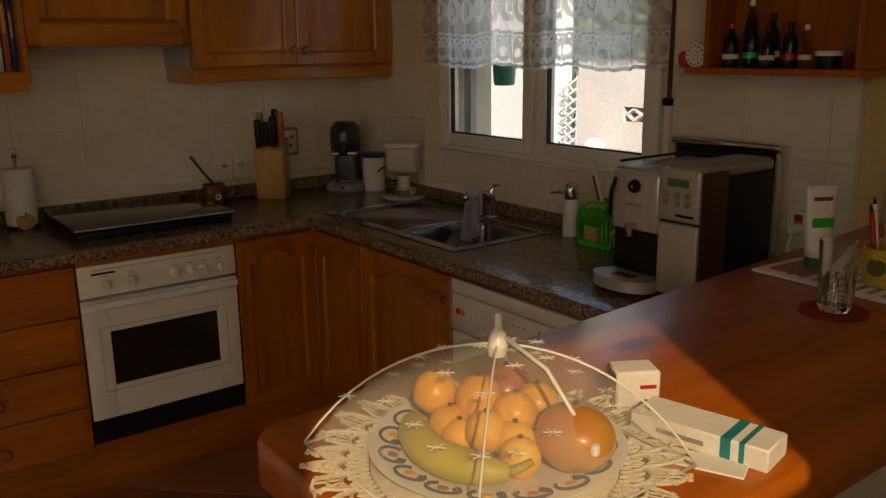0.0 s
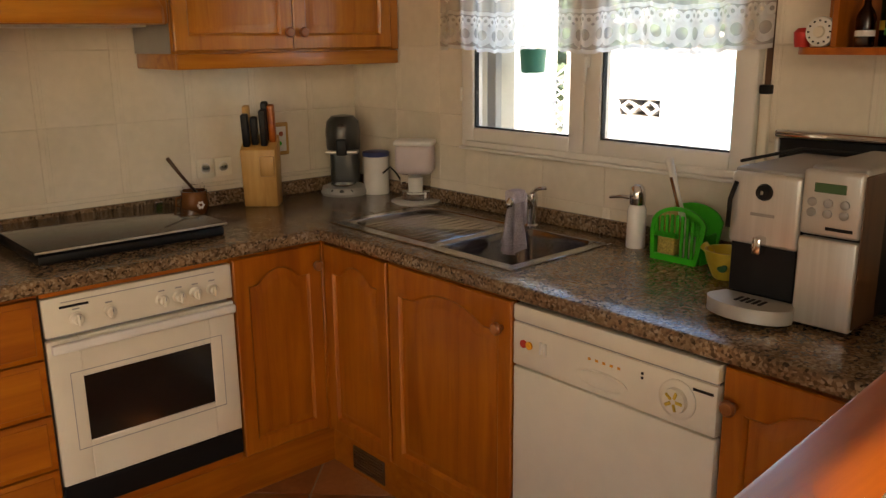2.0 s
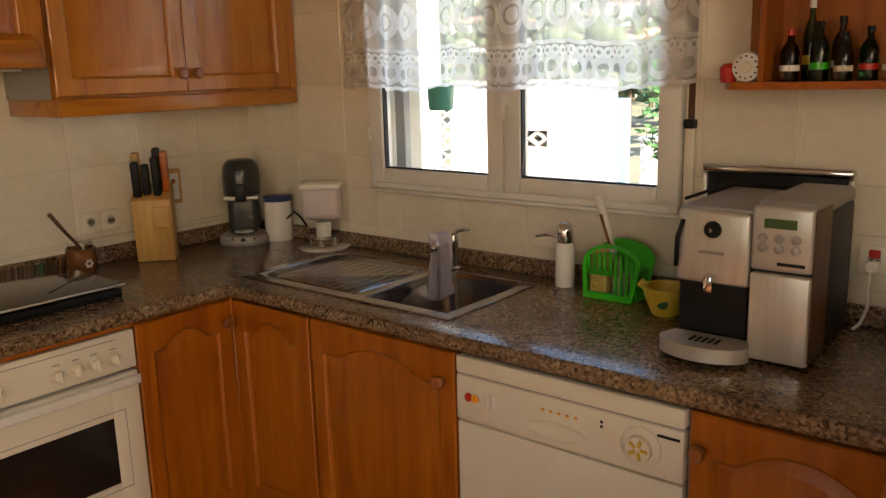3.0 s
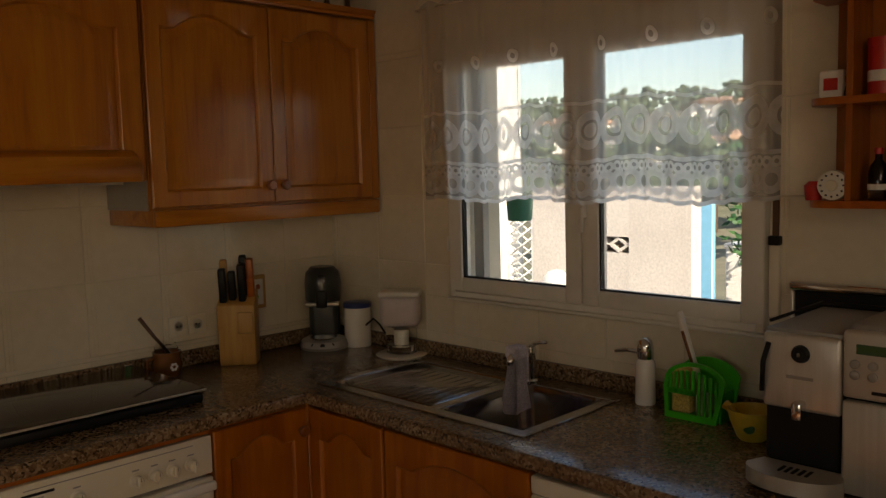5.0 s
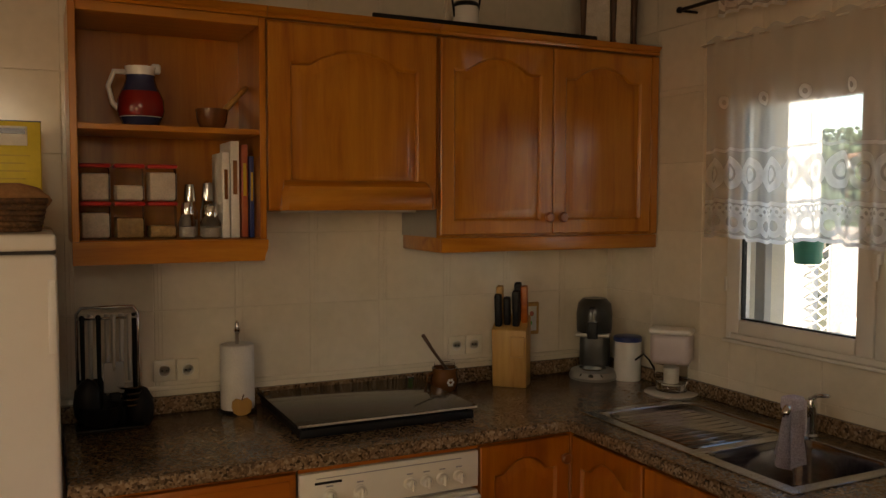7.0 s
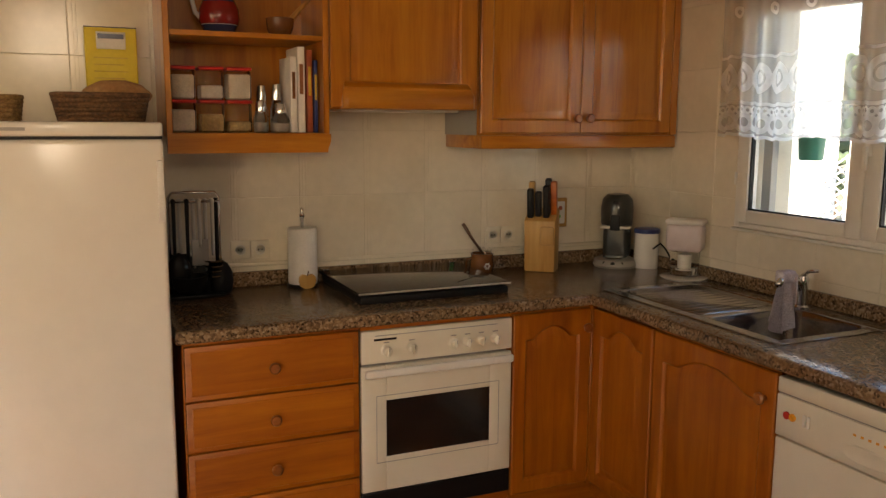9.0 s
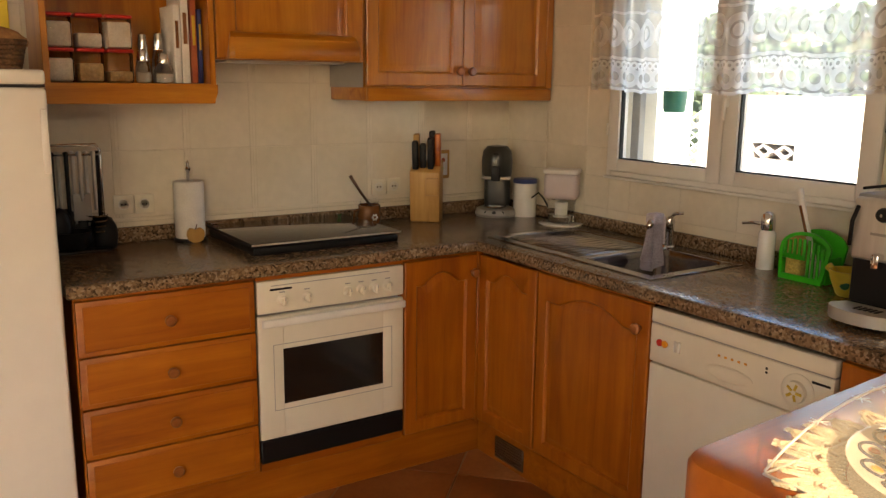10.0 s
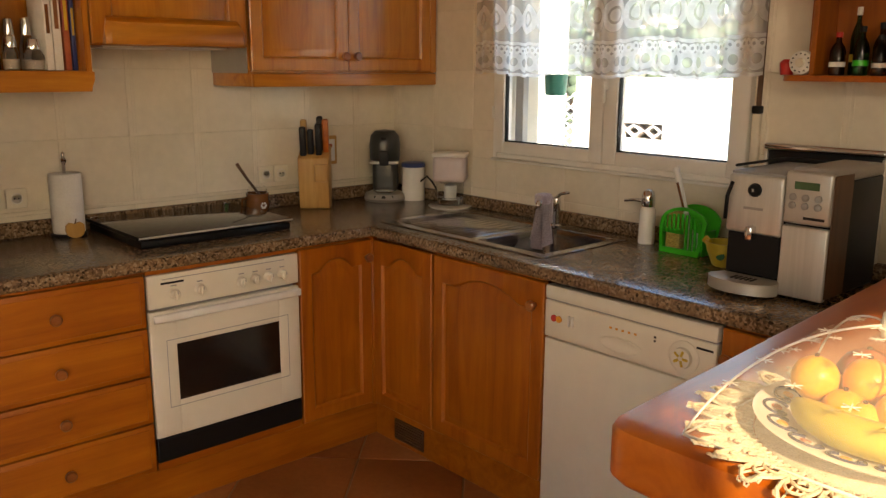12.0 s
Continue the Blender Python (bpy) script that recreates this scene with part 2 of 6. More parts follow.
def terracotta_material():
    m, t, b, link = nodes_of("terracotta_floor_tile")
    v = coords(t, link, (1, 1, 1))
    big = noise_tex(t, link, v, 3.2, 5)
    fine = noise_tex(t, link, v, 55, 4)
    oi = t.nodes.new("ShaderNodeObjectInfo")
    col = ramp(t, link, big, [(0.3, (0.30, 0.105, 0.032)), (0.55, (0.40, 0.155, 0.050)), (0.75, (0.48, 0.22, 0.085))])
    col = mixc(t, link, col, ramp(t, link, oi.outputs["Random"], [(0, (0.82, 0.78, 0.74)), (1, (1.0, 1.0, 1.0))]), 1.0)
    col = mixc(t, link, col, ramp(t, link, fine, [(0.3, (0.8, 0.76, 0.72)), (0.7, (1, 1, 1))]), 0.8)
    link(col, b.inputs["Base Color"])
    b.inputs["Roughness"].default_value = 0.33
    bump(t, link, fine, b, 0.15, 0.001)
    return m


def lace_material():
    """Net curtain: a thin net, with woven medallions in one band and a scalloped hem in another."""
    m, t, b, link = nodes_of("white_lace_net")
    tc = t.nodes.new("ShaderNodeTexCoord")
    sep = t.nodes.new("ShaderNodeSeparateXYZ")
    link(tc.outputs["UV"], sep.inputs[0])

    def math_node(op, a, c=None):
        n = t.nodes.new("ShaderNodeMath")
        n.operation = op
        for s, v in zip(n.inputs, (a, c)):
            if v is None:
                continue
            if isinstance(v, (int, float)):
                s.default_value = v
            else:
                link(v, s)
        return n.outputs[0]

    def rings(period, high, middle, inner, outer):
        u = math_node("SUBTRACT", math_node("FRACT", math_node("DIVIDE", sep.outputs[0], period)), 0.5)
        u = math_node("MULTIPLY", u, period / high)
        w = math_node("DIVIDE", math_node("SUBTRACT", sep.outputs[1], middle), high)
        r = math_node("SQRT", math_node("ADD", math_node("MULTIPLY", u, u), math_node("MULTIPLY", w, w)))
        return math_node("MULTIPLY", math_node("GREATER_THAN", r, inner), math_node("LESS_THAN", r, outer))

    def band(low, top):
        return math_node("MULTIPLY", math_node("GREATER_THAN", sep.outputs[1], low), math_node("LESS_THAN", sep.outputs[1], top))

    wob = noise_tex(t, link, tc.outputs["UV"], 45, 3)
    parts = [math_node("MULTIPLY", rings(0.105, 0.125, 0.215, 0.24, 0.44), 0.42), math_node("MULTIPLY", rings(0.105, 0.125, 0.215, 0.0, 0.17), 0.4),
             math_node("MULTIPLY", rings(0.052, 0.07, 0.055, 0.24, 0.52), 0.45), math_node("MULTIPLY", rings(0.026, 0.03, 0.10, 0.2, 0.5), 0.55),
             math_node("MULTIPLY", rings(0.21, 0.09, 0.46, 0.1, 0.24), 0.5), math_node("MULTIPLY", band(0.0, 0.012), 0.7), math_node("MULTIPLY", band(0.118, 0.13), 0.5), math_node("MULTIPLY", band(0.29, 0.30), 0.4)]
    total = parts[0]
    for p in parts[1:]:
        total = math_node("MAXIMUM", total, p)
    total = math_node("MULTIPLY", total, math_node("ADD", math_node("MULTIPLY", wob, 0.9), 0.5))
    cover = math_node("MINIMUM", math_node("ADD", total, 0.38), 0.93)
    b.inputs["Base Color"].default_value = (0.78, 0.76, 0.72, 1)
    b.inputs["Roughness"].default_value = 0.9
    tr = t.nodes.new("ShaderNodeBsdfTranslucent")
    tr.inputs[0].default_value = (0.93, 0.94, 0.95, 1)
    tp = t.nodes.new("ShaderNodeBsdfTransparent")
    df = t.nodes.new("ShaderNodeBsdfDiffuse")
    df.inputs[0].default_value = (0.80, 0.80, 0.78, 1)
    m1, m2 = t.nodes.new("ShaderNodeMixShader"), t.nodes.new("ShaderNodeMixShader")
    m1.inputs[0].default_value = 0.9
    link(df.outputs[0], m1.inputs[1])
    link(tr.outputs[0], m1.inputs[2])
    link(cover, m2.inputs[0])
    link(tp.outputs[0], m2.inputs[1])
    link(m1.outputs[0], m2.inputs[2])
    link(m2.outputs[0], t.nodes["Material Output"].inputs[0])
    return m


def net_material(name, cover_low, cover_high, colour, scale):
    """A fine see-through net with small woven sprigs."""
    m, t, b, link = nodes_of(name)
    v = coords(t, link, (1, 1, 1), False)
    vo = t.nodes.new("ShaderNodeTexVoronoi")
    vo.inputs["Scale"].default_value = scale
    link(v, vo.inputs["Vector"])
    f = ramp(t, link, vo.outputs["Distance"], [(0.10, (cover_high,) * 3), (0.16, (cover_low,) * 3)])
    tp, df = t.nodes.new("ShaderNodeBsdfTransparent"), t.nodes.new("ShaderNodeBsdfDiffuse")
    df.inputs[0].default_value = (*colour, 1)
    mx = t.nodes.new("ShaderNodeMixShader")
    link(f, mx.inputs[0])
    link(tp.outputs[0], mx.inputs[1])
    link(df.outputs[0], mx.inputs[2])
    link(mx.outputs[0], t.nodes["Material Output"].inputs[0])
    return m


GRANITE = granite_material()
FLOOR_TILE = terracotta_material()
LACE = lace_material()
NET = net_material("white_food_net", 0.17, 0.26, (0.85, 0.82, 0.74), 17)

# ---- mesh helpers ----


def rbox(a, b, r=0.004, seg=1, bm=None):
    """A box between two corners with rounded edges, added to bm."""
    own = bmesh.new()
    bmesh.ops.create_cube(own, size=1)
    for v in own.verts:
        v.co = [a[i] + (v.co[i] + 0.5) * (b[i] - a[i]) for i in range(3)]
    r = min(r, 0.49 * min(abs(b[i] - a[i]) for i in range(3)))
    if r > 0:
        bmesh.ops.bevel(own, geom=own.edges[:], offset=r, segments=seg, affect="EDGES", profile=0.5)
    return own if bm is None else join(bm, own)


def join(bm, other, m=None):
    if m is not None:
        bmesh.ops.transform(other, matrix=m, verts=other.verts)
    me = bpy.data.meshes.new("tmp")
    other.to_mesh(me)
    other.free()
    bm.from_mesh(me)
    bpy.data.meshes.remove(me)
    return bm


TURN = {"z": Matrix.Identity(4), "-y": Matrix.Rotation(radians(90), 4, "X"), "x": Matrix.Rotation(radians(90), 4, "Y"), "-x": Matrix.Rotation(radians(-90), 4, "Y")}


def lathe(profile, at=(0, 0, 0), axis="z", seg=20, bm=None, squash=1.0):
    """A turned body from (radius, height) pairs round an axis through at."""
    own = bmesh.new()
    rings = []
    for r, z in profile:
        if r < 1e-5:
            rings.append([own.verts.new((0, 0, z))])
        else:
            rings.append([own.verts.new((r * math.cos(2 * math.pi * i / seg), r * squash * math.sin(2 * math.pi * i / seg), z)) for i in range(seg)])
    for p, q in zip(rings, rings[1:]):
        for i in range(seg):
            j = (i + 1) % seg
            f = [p[i % len(p)], p[j % len(p)], q[j % len(q)], q[i % len(q)]]
            f = list(dict.fromkeys(f))
            if len(f) > 2:
                own.faces.new(f)
    for ring, flip in ((rings[0], True), (rings[-1], False)):
        if len(ring) > 2:
            own.faces.new(ring[::-1] if flip else ring)
    bmesh.ops.transform(own, matrix=Matrix.Translation(at) @ TURN[axis], verts=own.verts)
    bmesh.ops.recalc_face_normals(own, faces=own.faces[:])
    return own if bm is None else join(bm, own)


def tube(points, r, seg=8, bm=None, r2=None):
    """A round bar along a line of points; r2: the radius at its end."""
    own = bmesh.new()
    pts = [Vector(p) for p in points]
    rings = []
    for i, p in enumerate(pts):
        d = (pts[min(i + 1, len(pts) - 1)] - pts[max(i - 1, 0)]).normalized()
        u = d.orthogonal().normalized() if i == 0 else (rings[-1][1] - d * rings[-1][1].dot(d)).normalized()
        w = d.cross(u)
        k = r if r2 is None else r + (r2 - r) * i / max(1, len(pts) - 1)
        rings.append(([own.verts.new(p + (u * math.cos(2 * math.pi * j / seg) + w * math.sin(2 * math.pi * j / seg)) * k) for j in range(seg)], u))
    for (p, _), (q, _) in zip(rings, rings[1:]):
        for j in range(seg):
            own.faces.new((p[j], p[(j + 1) % seg], q[(j + 1) % seg], q[j]))
    own.faces.new(rings[0][0][::-1])
    own.faces.new(rings[-1][0])
    return own if bm is None else join(bm, own)


def prism(outline, y0, y1, bm=None):
    """An outline in x and z, pushed from y0 to y1."""
    own = bmesh.new()
    a = [own.verts.new((x, y0, z)) for x, z in outline]
    b = [own.verts.new((x, y1, z)) for x, z in outline]
    own.faces.new(a)
    own.faces.new(b[::-1])
    n = len(a)
    for i in range(n):
        own.faces.new((a[i], b[i], b[(i + 1) % n], a[(i + 1) % n]))
    bmesh.ops.recalc_face_normals(own, faces=own.faces[:])
    return own if bm is None else join(bm, own)


def ball(at, r, bm=None, stretch=(1, 1, 1), sub=3, rough=0.0):
    own = bmesh.new()
    bmesh.ops.create_icosphere(own, subdivisions=sub, radius=1)
    for v in own.verts:
        k = 1 + rough * noise.noise(v.co * 2.3 + Vector(at) * 9)
        v.co = Vector([at[i] + v.co[i] * r * stretch[i] * k for i in range(3)])
    return own if bm is None else join(bm, own)


def finish(bm, name, material, angle=38):
    for f in bm.faces:
        f.smooth = True
    for e in bm.edges:
        if len(e.link_faces) == 2 and e.calc_face_angle(0) > radians(angle):
            e.smooth = False
    me = bpy.data.meshes.new(name)
    bm.to_mesh(me)
    bm.free()
    me.materials.append(material)
    return me


def part(name, bm, material, parent, label="", at=None):
    """Links a bmesh as one mesh object under a thing or under a part."""
    ob = new(name, finish(bm, name, material))
    ob.parent = parent
    if at is not None:
        ob.location = at
    if label:
        tagged(ob, label)
    return ob


def thing(name, label, category, at=(0, 0, 0), rz=0.0, group="", kind=""):
    ob = new(name)
    ob.empty_display_size = 0.05
    ob.matrix_basis = pose(*at, 0, 0, rz)
    return tagged(ob, label, category, group, kind)


def solid(name, bm, material, label, category="", kind="", group="", at=(0, 0, 0), rz=0.0):
    """A thing of one single mesh."""
    ob = new(name, finish(bm, name, material))
    ob.matrix_basis = pose(*at, 0, 0, rz)
    return tagged(ob, label, category, group, kind)


WX, WY, CEIL, TOP = 0.03, 0.05, 2.5, 0.90
WEST, SOUTH = -4.8, -4.4

# ---- the shell of the room ----
floor_bed = solid("floor", rbox((WEST - 0.2, SOUTH - 0.2, -0.2), (WX + 0.25, WY + 0.2, -0.008), 0), FLOOR_GROUT, "terracotta tiled kitchen floor with sandy joints", "floor", "structure")
wall_stove = solid("wall_north", rbox((WEST - 0.2, WY, 0), (WX + 0.25, WY + 0.2, CEIL), 0), GROUT, "cream tiled wall behind the stove", "wall", "structure")
bm = bmesh.new()
WIN_Y0, WIN_Y1, WIN_Z0, WIN_Z1 = -1.822, -0.667, 1.135, 2.03
rbox((WX, -2.46, 0), (WX + 0.25, WY, WIN_Z0), 0, 1, bm)
rbox((WX, -2.46, WIN_Z1), (WX + 0.25, WY, CEIL), 0, 1, bm)
rbox((WX, WIN_Y1, WIN_Z0), (WX + 0.25, WY, WIN_Z1), 0, 1, bm)
rbox((WX, -2.46, WIN_Z0), (WX + 0.25, WIN_Y0, WIN_Z1), 0, 1, bm)
wall_window = solid("wall_east", bm, GROUT, "cream tiled wall round the kitchen window", "wall", "structure")
solid("wall_east_dining", rbox((WX - 0.004, SOUTH - 0.2, 0), (WX + 0.25, -2.462, CEIL), 0.002), OCHRE, "ochre painted wall beyond the tiles", "wall", "structure")
# Unseen west wall; its window opening is assumed.
bm = bmesh.new()
rbox((WEST - 0.2, SOUTH, 0), (WEST, -3.2, CEIL), 0, 1, bm)
rbox((WEST - 0.2, -2.1, 0), (WEST, WY, CEIL), 0, 1, bm)
rbox((WEST - 0.2, -3.2, 0), (WEST, -2.1, 0.85), 0, 1, bm)
rbox((WEST - 0.2, -3.2, 2.15), (WEST, -2.1, CEIL), 0, 1, bm)
solid("wall_west", bm, PLASTER, "unseen white plastered wall with an assumed window opening", "wall", "structure")
bm = bmesh.new()
# Unseen slot, sized so that the sun reaches little but the bar's end.
SX0, SX1, SZ0, SZ1 = -2.75, -2.06, 1.93, 2.308
rbox((WEST - 0.2, SOUTH - 0.07, 0), (-4.45, SOUTH, CEIL), 0, 1, bm)
rbox((-4.45, SOUTH - 0.07, 2.0), (-3.70, SOUTH, CEIL), 0, 1, bm)
rbox((-3.70, SOUTH - 0.07, 0), (SX0, SOUTH, CEIL), 0, 1, bm)
rbox((SX1, SOUTH - 0.07, 0), (WX + 0.25, SOUTH, CEIL), 0, 1, bm)
rbox((SX0, SOUTH - 0.07, 0), (SX1, SOUTH, SZ0), 0, 1, bm)
rbox((SX0, SOUTH - 0.07, SZ1), (SX1, SOUTH, CEIL), 0, 1, bm)
solid("wall_south", bm, PLASTER, "unseen white plastered wall with openings cut to shape sunlight", "wall", "structure")
# Unseen tinted sheet, added to weaken the sun that falls on the bar.
sun_dimmer, tree_b, bsdf_b, link_b = nodes_of("sun_dimming_sheet")
clear_b = tree_b.nodes.new("ShaderNodeBsdfTransparent")
clear_b.inputs[0].default_value = (0.63, 0.56, 0.45, 1)
link_b(clear_b.outputs[0], tree_b.nodes["Material Output"].inputs[0])
solid("sun_slot_sheet", rbox((SX0 + 0.001, SOUTH - 0.04, SZ0 + 0.001), (SX1 - 0.001, SOUTH - 0.037, SZ1 - 0.001), 0), sun_dimmer, "unseen sheet added in the sun slot to dim the sun", "window", "structure")
solid("ceiling", rbox((WEST - 0.2, SOUTH - 0.2, CEIL), (WX + 0.25, WY + 0.2, CEIL + 0.15), 0), CEILING, "plain white painted ceiling", "ceiling", "structure")

# ---- kitchen window ----
def window_sash(y0, y1, parent):
    """One glazed sash between y0 and y1 (y0 nearer the dining side)."""
    z0, z1 = WIN_Z0 + 0.022, 2.008
    gy0, gy1, gz0, gz1 = y0 + 0.06, y1 - 0.06, 1.206, 1.928
    bm = bmesh.new()
    rbox((-0.004, y0, z0), (0.05, gy0, z1), 0.006, 2, bm)
    rbox((-0.004, gy1, z0), (0.05, y1, z1), 0.006, 2, bm)
    rbox((-0.004, gy0, z0), (0.05, gy1, gz0), 0.006, 2, bm)
    rbox((-0.004, gy0, gz1), (0.05, gy1, z1), 0.006, 2, bm)
    sash = part("sash", bm, PVC, parent)
    pane = part("pane", rbox((0.026, gy0 - 0.004, gz0 - 0.004), (0.030, gy1 + 0.004, gz1 + 0.004), 0), PANE, sash, "clear glass pane")
    pane.visible_shadow = False
    bm = bmesh.new()
    rbox((0.006, gy1 - 0.005, gz0), (0.024, gy1, gz1), 0, 1, bm)
    rbox((0.006, gy0 + 0.005, gz0), (0.024, gy1 - 0.005, gz0 + 0.005), 0, 1, bm)
    part("gasket", bm, BLACK, sash, "black rubber gasket")
    return sash


window = thing("window_1", "white two-sash kitchen window above the sink", "window", (0, 0, 0), 0, "", "structure")
bm = bmesh.new()
rbox((-0.002, WIN_Y0 - 0.002, WIN_Z0), (0.07, WIN_Y0 + 0.022, WIN_Z1), 0.004, 1, bm)
rbox((-0.002, WIN_Y1 - 0.022, WIN_Z0), (0.07, WIN_Y1 + 0.002, WIN_Z1), 0.004, 1, bm)
rbox((-0.002, WIN_Y0 + 0.022, WIN_Z0), (0.07, WIN_Y1 - 0.022, WIN_Z0 + 0.022), 0.004, 1, bm)
rbox((-0.002, WIN_Y0 + 0.022, WIN_Z1 - 0.022), (0.07, WIN_Y1 - 0.022, WIN_Z1), 0.004, 1, bm)
part("window_frame", bm, PVC, window)
sash_a = window_sash(-1.241, WIN_Y1 - 0.001, window)
sash_b = window_sash(WIN_Y0 + 0.003, -1.245, window)
bm = rbox((-0.022, -1.268, 1.43), (-0.004, -1.248, 1.475), 0.005, 2)
rbox((-0.034, -1.268, 1.385), (-0.020, -1.250, 1.465), 0.006, 2, bm)
part("handle", bm, WHITE, sash_b, "white turn handle")
for z in (1.30, 1.88):
    part("hinge", lathe([(0.006, 0), (0.006, 0.05)], (-0.006, WIN_Y1 - 0.003, z), seg=10), WHITE, sash_a)
part("window_sill", rbox((-0.008, WIN_Y0 - 0.012, WIN_Z0 - 0.012), (0.02, WIN_Y1 + 0.012, WIN_Z0 - 0.001), 0.003), PVC, window, "narrow white lower trim")
# dark guide rails of the roller shutter, outside the panes
for y in (WIN_Y0 + 0.03, WIN_Y1 - 0.075):
    part("shutter_rail", rbox((0.10, y, WIN_Z0), (0.135, y + 0.045, WIN_Z1), 0.003), GREY_METAL, window, "dark metal shutter rail")

strap = thing("shutter_strap", "brown roller shutter strap with a cream winder box", "shutter strap", (WX, -1.844, 1.18))
part("strap", rbox((-0.012, -0.009, 0.19), (-0.009, 0.009, 0.86), 0.001), WOOD_DARK, strap, "brown woven strap")
part("winder_box", rbox((-0.022, -0.014, 0.0), (0, 0.014, 0.20), 0.004, 2), ENAMEL, strap, "cream metal winder box")
part("strap_guide", rbox((-0.026, -0.016, 0.19), (0, 0.016, 0.215), 0.004, 2), BLACK, strap, "dark strap guide")


def pleated(y0, y1, z0, z1, x, waves, depth, name, parent, scallop=0.0, cols=160, rows=14):
    """A gathered net hanging between y0 and y1; its UV runs in metres of cloth."""
    me_bm = bmesh.new()
    uv = me_bm.loops.layers.uv.new("cloth")
    grid = []
    for i in range(cols + 1):
        s = i / cols
        y = y0 + (y1 - y0) * s
        col = []
        for j in range(rows + 1):
            k = j / rows
            wv = math.sin(s * waves * 2 * math.pi + 1.3 * math.sin(s * 9)) * depth * (0.55 + 0.6 * (1 - k)) + 0.004 * math.sin(s * 31 + k * 4)
            top = z1 + scallop * abs(math.sin(s * waves * math.pi))
            low = z0 + 0.008 * math.sin(s * 21) - 0.006 * abs(math.sin(s * 66))
            col.append((me_bm.verts.new((x + wv, y, low + (top - low) * k)), (s * abs(y1 - y0) * 1.25, (z1 - z0) * k)))
        grid.append(col)
    for i in range(cols):
        for j in range(rows):
            q = [grid[i][j], grid[i + 1][j], grid[i + 1][j + 1], grid[i][j + 1]]
            f = me_bm.faces.new([v for v, _ in q])
            for lp, (_, c) in zip(f.loops, q):
                lp[uv].uv = c
    return part(name, me_bm, LACE, parent)


curtain = thing("lace_curtain", "gathered white lace net curtain over the kitchen window", "curtain", (0, 0, 0))
pleated(-0.588, -1.875, 1.485, 2.165, -0.035, 15, 0.010, "net", curtain, 0.014)
part("curtain_wire", tube([(-0.035, -0.56, 2.155), (-0.035, -1.90, 2.155)], 0.003), WHITE, curtain)
for y in (-0.56, -1.90):
    part("hook", tube([(-0.035, y, 2.155), (WX, y, 2.155)], 0.0025), CHROME, curtain)
rail = thing("curtain_rod", "dark curtain rod with a short lace valance", "curtain rod", (0, 0, 0))
part("rod", tube([(-0.06, -0.46, 2.297), (-0.06, -1.98, 2.297)], 0.007, 10), BLACK, rail)
pleated(-0.66, -1.93, 2.235, 2.30, -0.06, 19, 0.010, "valance", rail, 0.0, 120, 4)
for y in (-0.47, -1.97):
    part("finial", lathe([(0, -0.012), (0.010, -0.008), (0.013, 0), (0.008, 0.010), (0, 0.014)], (-0.06, y, 2.297), seg=12), BLACK, rail)
    part("bracket", tube([(-0.06, y, 2.297), (WX, y, 2.297)], 0.005), BLACK, rail)

# ---- fitted kitchen: fronts face local -y, x runs to the viewer's right ----


def knob_mesh():
    return lathe([(0.008, 0), (0.008, 0.010), (0.012, 0.013), (0.0175, 0.019), (0.0185, 0.026), (0.014, 0.032), (0, 0.034)], axis="-y", seg=18)


def door(parent, x0, x1, z0, z1, knob=None, arch=0.045, name="door", rail_w=0.055, flat=False):
    """A framed cabinet door with an arched raised panel, in front of y = 0."""
    t = 0.021
    w, h, n = x1 - x0, z1 - z0, 14
    rw = min(rail_w, w * 0.2)
    ix0, ix1, iz0, iz1 = x0 + rw, x1 - rw, z0 + rail_w, z1 - rail_w - arch

    def inner(inset):
        a0, a1, b0, b1 = ix0 + inset, ix1 - inset, iz0 + inset, iz1 - inset
        pts = [(a0, b0), (a1, b0)]
        for i in range(n + 1):
            s = i / n
            lift = arch * max(0.0, math.sin(math.pi * min(1, max(0, (s - 0.14) / 0.72)))) ** 0.8
            pts.append((a1 + (a0 - a1) * s, b1 + lift))
        return pts

    outer = [(x0, z0), (x1, z0)] + [(x1 + (x0 - x1) * i / n, z1) for i in range(n + 1)]
    bm = bmesh.new()

    def ring(pts, y):
        return [bm.verts.new((x, y, z)) for x, z in pts]

    chain = [ring(outer, 0), ring(outer, -t + 0.004), ring([(x + (0.004 if x == x0 else -0.004 if x == x1 else 0), z + (0.004 if z == z0 else -0.004)) for x, z in outer], -t),
             ring(inner(-0.006), -t), ring(inner(0.0), -t + 0.005), ring(inner(0.002), -t + 0.012)]
    k = len(outer)
    for p, q in zip(chain, chain[1:]):
        for i in range(k):
            bm.faces.new((p[i], p[(i + 1) % k], q[(i + 1) % k], q[i]))
    bmesh.ops.recalc_face_normals(bm, faces=bm.faces[:])
    # Wall unit doors take the pine coloured as if lit.
    pine = LIT_PINE_V if z0 > 1.4 else WOOD_V
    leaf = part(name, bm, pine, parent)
    bm = bmesh.new()
    chain = [ring(inner(0.001), -t + 0.0125), ring(inner(0.006), -t + 0.0125), ring(inner(0.030), -t + 0.003), ring(inner(0.033), -t + 0.0025)]
    for p, q in zip(chain, chain[1:]):
        for i in range(k):
            bm.faces.new((p[i], p[(i + 1) % k], q[(i + 1) % k], q[i]))
    bm.faces.new(chain[-1])
    bmesh.ops.recalc_face_normals(bm, faces=bm.faces[:])
    part("panel", bm, pine, leaf)
    if knob:
        part("knob", knob_mesh(), KNOB, leaf, "turned wooden knob", (knob[0], -t, knob[1]))
    return leaf


def carcass(parent, x0, x1, z0, z1, depth, mat=None):
    return part("body", rbox((x0, 0.001, z0), (x1, depth, z1), 0.002), mat or WOOD_V, parent)


D = 0.60


